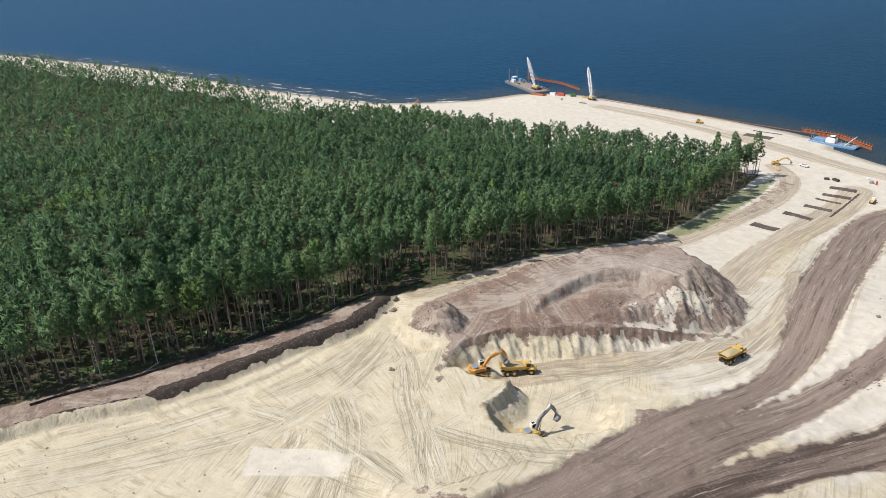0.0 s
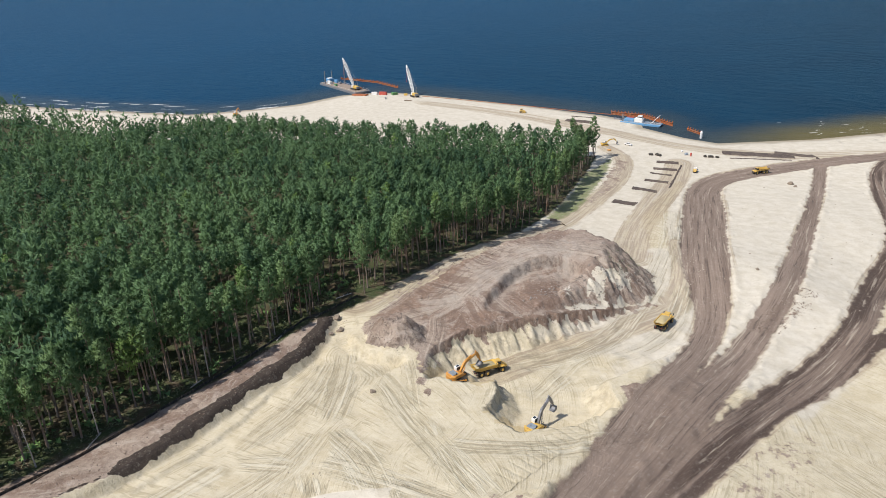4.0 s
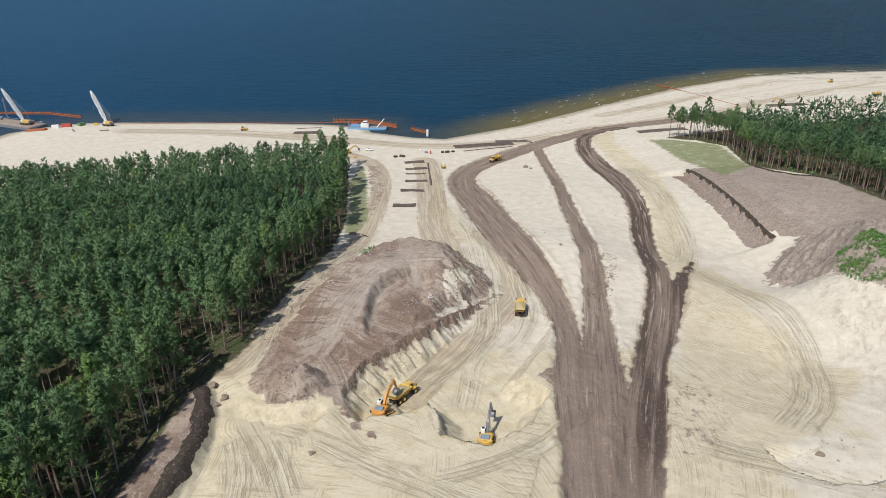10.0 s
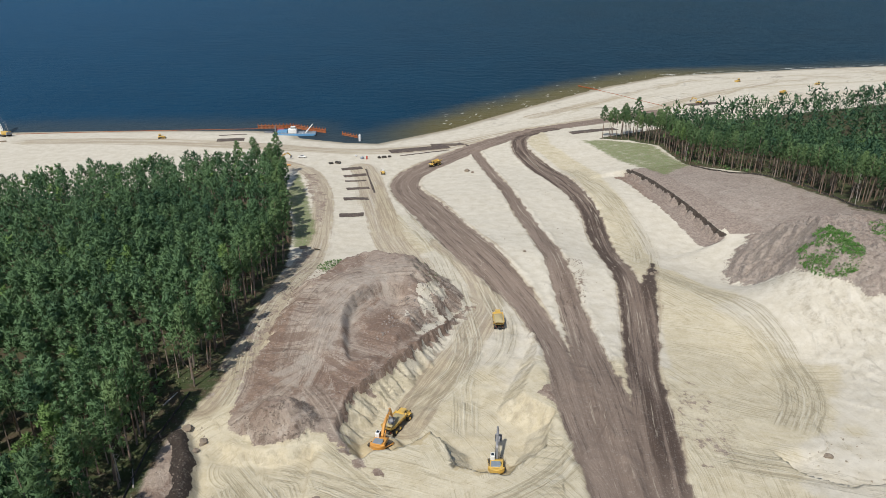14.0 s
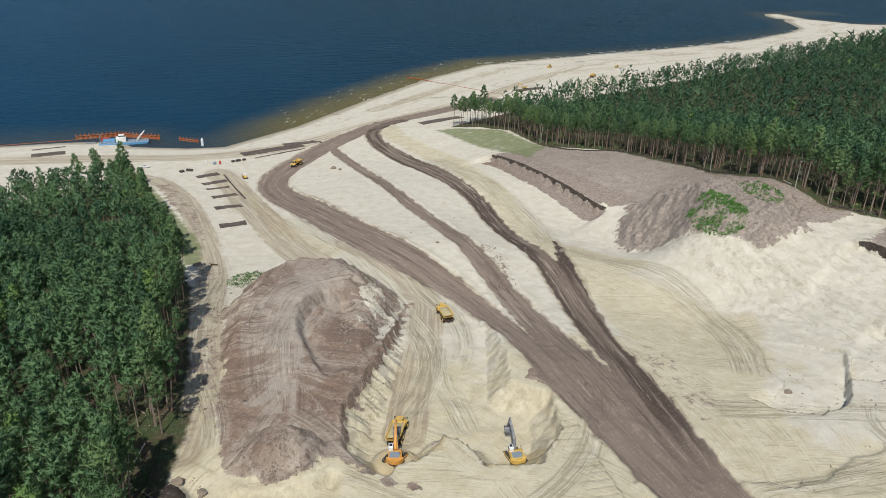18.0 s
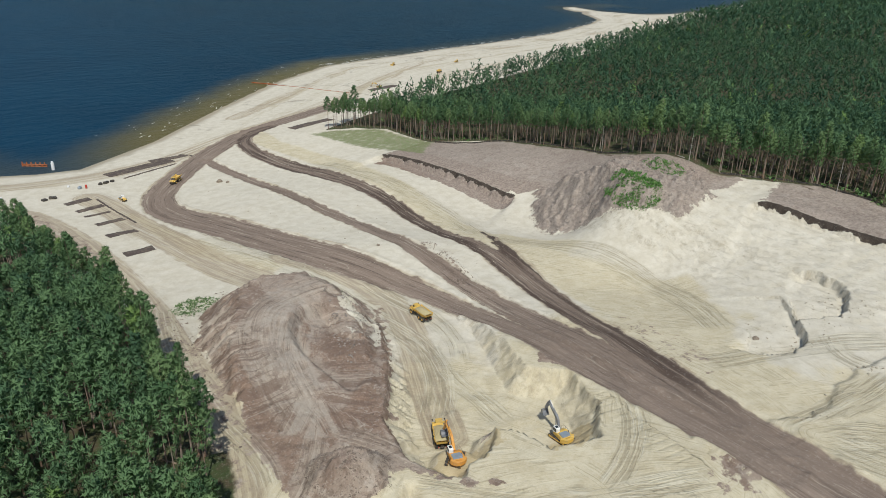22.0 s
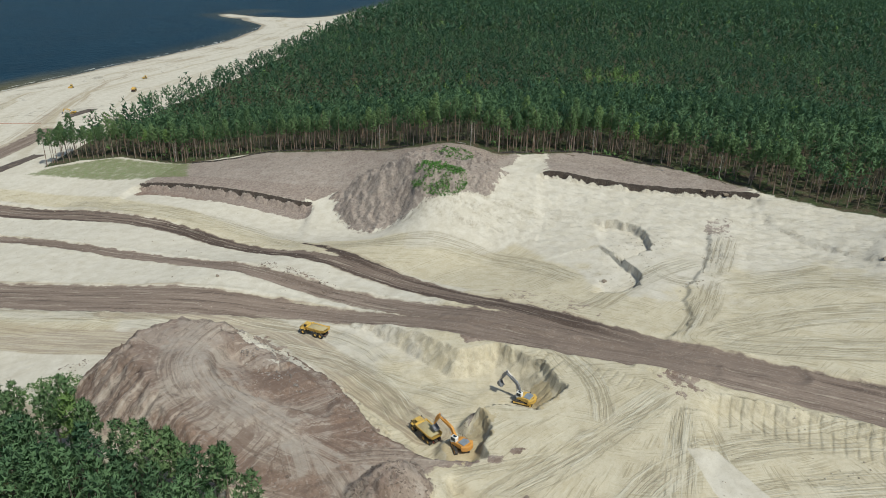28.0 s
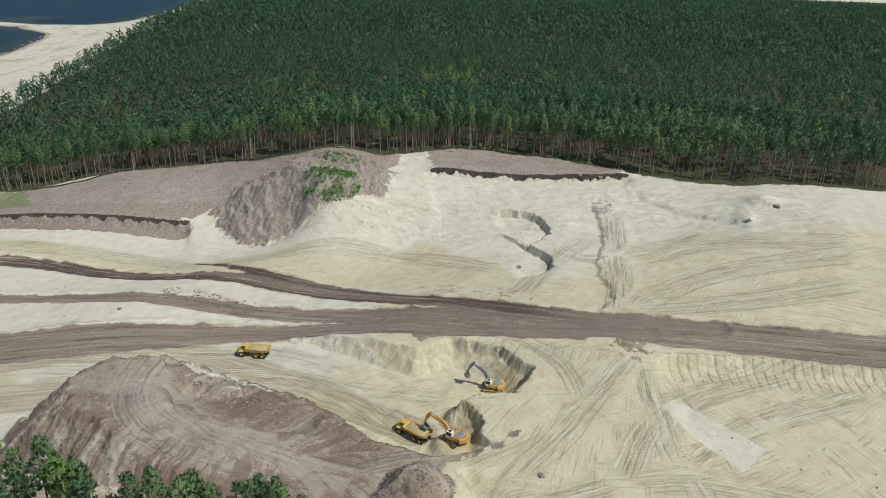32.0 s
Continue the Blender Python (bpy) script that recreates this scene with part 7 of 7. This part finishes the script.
def rubble(ring, count, size, material, label, seed, keep=None):
    """Loose lumps, each a skewed little stone, half sunk in the ground."""
    rng = np.random.default_rng(seed)
    pts = np.array(ring)
    x, y = rng.uniform(pts[:, 0].min(), pts[:, 0].max(), count * 4), rng.uniform(pts[:, 1].min(), pts[:, 1].max(), count * 4)
    k = (inside(x, y, ring) > 0) & (waves(x, y, 10, seed + 5, 3) > rng.uniform(-0.6, 0.5, len(x)))
    x, y = x[k][:count], y[k][:count]
    s = size[0] * (size[1] / size[0]) ** (rng.uniform(0, 1, len(x)) ** 2.2)
    v = ROCK[None] * rng.uniform(0.55, 1.2, (len(x), 6, 3)) + rng.normal(0, 0.22, (len(x), 6, 3))
    a = rng.uniform(0, 6.283, len(x))
    c, sn = np.cos(a)[:, None], np.sin(a)[:, None]
    v = np.stack([v[:, :, 0] * c - v[:, :, 1] * sn, v[:, :, 0] * sn + v[:, :, 1] * c, v[:, :, 2] * 0.75], -1) * s[:, None, None]
    v += np.stack([x, y, height_at(x, y) + 0.2 * s], 1)[:, None]
    me = bpy.data.meshes.new("rubble")
    n = len(x)
    faces = (np.array(ROCK_FACES)[None] + 6 * np.arange(n)[:, None, None]).reshape(-1, 3)
    me.vertices.add(6 * n), me.loops.add(faces.size), me.polygons.add(len(faces))
    me.vertices.foreach_set("co", v.astype(np.float32).ravel())
    me.loops.foreach_set("vertex_index", faces.astype(np.int32).ravel())
    me.polygons.foreach_set("loop_start", np.arange(0, faces.size, 3, dtype=np.int32))
    me.update(calc_edges=True)
    me.materials.append(material)
    return tagged(new("rubble", me), label, "rubble", kind="stuff")


SOIL_LUMPS = rubble_material("soil lumps", (0.12, 0.09, 0.072), (0.30, 0.24, 0.195))
ASH_LUMPS = rubble_material("grey spoil lumps", (0.12, 0.10, 0.085), (0.42, 0.37, 0.33))
SAND_LUMPS = rubble_material("sand lumps", (0.24, 0.20, 0.15), (0.52, 0.47, 0.38))
rubble([(-76, 6), (-64, 10), (-58, 60), (-50, 96), (-34, 104), (-60, 106), (-74, 70)], 1500, (0.08, 0.42), SOIL_LUMPS, "grey stony lumps shed by the soil heap", 401)
rubble([(-40, 25), (-16, 50), (-14, 80), (-26, 70), (-36, 44)], 900, (0.10, 0.55), ASH_LUMPS, "pale lumps on the face of the soil heap", 402)
rubble(HEAP, 1300, (0.08, 0.36), SOIL_LUMPS, "lumps of dark soil on the small mound", 403)
rubble(HEAP_EAST, 3000, (0.10, 0.55), ASH_LUMPS, "grey lumps and roots on the spoil bank", 404)
rubble([(-48, 0), (-40, 14), (-30, 30), (-20, 46), (-17, 44), (-28, 24), (-38, 8), (-45, -3)], 700, (0.10, 0.5), SOIL_LUMPS, "soil lumps along the edge of the pit", 405)
rubble([(-20, 90), (60, 60), (95, 120), (60, 290), (-10, 240)], 900, (0.08, 0.35), SAND_LUMPS, "small scattered lumps on white sand", 406)
rubble([(-80, -110), (-40, -60), (10, -80), (10, -130), (-60, -150)], 700, (0.08, 0.32), SAND_LUMPS, "small sand lumps on the digging field", 407)
rubble([(54, -30), (66, -38), (108, -38), (108, -16), (70, -12)], 500, (0.08, 0.4), SAND_LUMPS, "fallen sand lumps below the small cliff", 408)
rubble([(20, 60), (30, 64), (36, 100), (28, 100)], 500, (0.10, 0.5), SOIL_LUMPS, "soil lumps between the haul roads", 409)
rubble([(24, -52), (40, -60), (62, -53), (88, -57), (115, -54), (115, -47), (88, -50), (62, -46), (40, -53)], 160, (0.10, 0.5), SAND_LUMPS, "lumps along the low sand ridge", 410)
rubble([(-88, -120), (-74, -95), (-73, -60), (-76, -12), (-86, -12), (-84, -60)], 700, (0.07, 0.28), SOIL_LUMPS, "soil lumps on the shaded berm", 411)
rubble([(100, 203), (150, 195), (156, 131), (146, 100), (118, 120)], 700, (0.08, 0.35), ASH_LUMPS, "grey lumps on the bare field", 412)


def dead_tree(x, y, h, seed):
    rng = np.random.default_rng(seed)
    e = new("dead_pine")
    put_me = soup_mesh("trunk", stem_tris(rng, 6, h, 0.17, 5, 0), GREYWOOD)
    o = new("trunk", put_me)
    o.parent = e
    for k in range(16):
        z = h * rng.uniform(0.3, 0.96)
        a, l = rng.uniform(0, 6.28), rng.uniform(0.8, 2.6) * (1.15 - z / h)
        tip = (math.cos(a) * l, math.sin(a) * l, z + rng.uniform(-0.3, 0.5))
        bm = bm_rod(B(), (0, 0, z), tip, 0.05, 4, 0.015)
        for _ in range(2):
            q = rng.uniform(0.4, 0.9)
            base = (tip[0] * q, tip[1] * q, z + (tip[2] - z) * q)
            bm_rod(bm, base, (base[0] + rng.uniform(-0.5, 0.5), base[1] + rng.uniform(-0.5, 0.5), base[2] + rng.uniform(0, 0.4)), 0.03, 3, 0.01)
        put("branch", bm, GREYWOOD, e)
    e.matrix_basis = pose(x, y, zat(x, y) - 0.2, rng.normal(0, 2), rng.normal(0, 2), 0)
    return tagged(e, "bare grey dead pine at the wood's edge", "tree")


GREYWOOD = plain("bleached dead wood", (0.36, 0.33, 0.30), 0.9, 0, 0.3, 2.0)
for k, (x, y, h) in enumerate(((-88.5, -54, 14), (-90, -84, 15), (-89.5, -30, 12), (-91, -98, 13), (152, 120, 14), (147, 66, 13), (168, 12, 15), (160, -46, 14), (126, 240, 13))):
    dead_tree(x, y, h, 500 + k)


def log(x, y, turn, length, seed):
    bm = bm_rod(B(), (-length / 2, 0, 0.16), (length / 2, 0, 0.14), 0.19, 8, 0.12)
    for k in range(3):
        bm_rod(bm, (length * (k - 1) * 0.25, 0, 0.2), (length * (k - 1) * 0.25 + 0.2, 0.35, 0.55), 0.04, 4)
    ob = put("fallen_log", bm, GREYWOOD if seed % 2 else WOODEN)
    ob.matrix_basis = stand(x, y, turn, 0.0)
    return tagged(ob, "fallen pine log lying at the wood's edge", "log")


for k in range(16):
    rng = random.Random(k)
    if k < 9:
        log(-87.5 + rng.uniform(-2, 2.5), -100 + k * 14, rng.uniform(60, 130), rng.uniform(3, 7), k)
    else:
        log((152, 149, 152, 168, 166, 158, 150)[k - 9] - 3, (150, 110, 72, 22, -20, -48, -62)[k - 9], rng.uniform(40, 140), rng.uniform(3, 6), k)
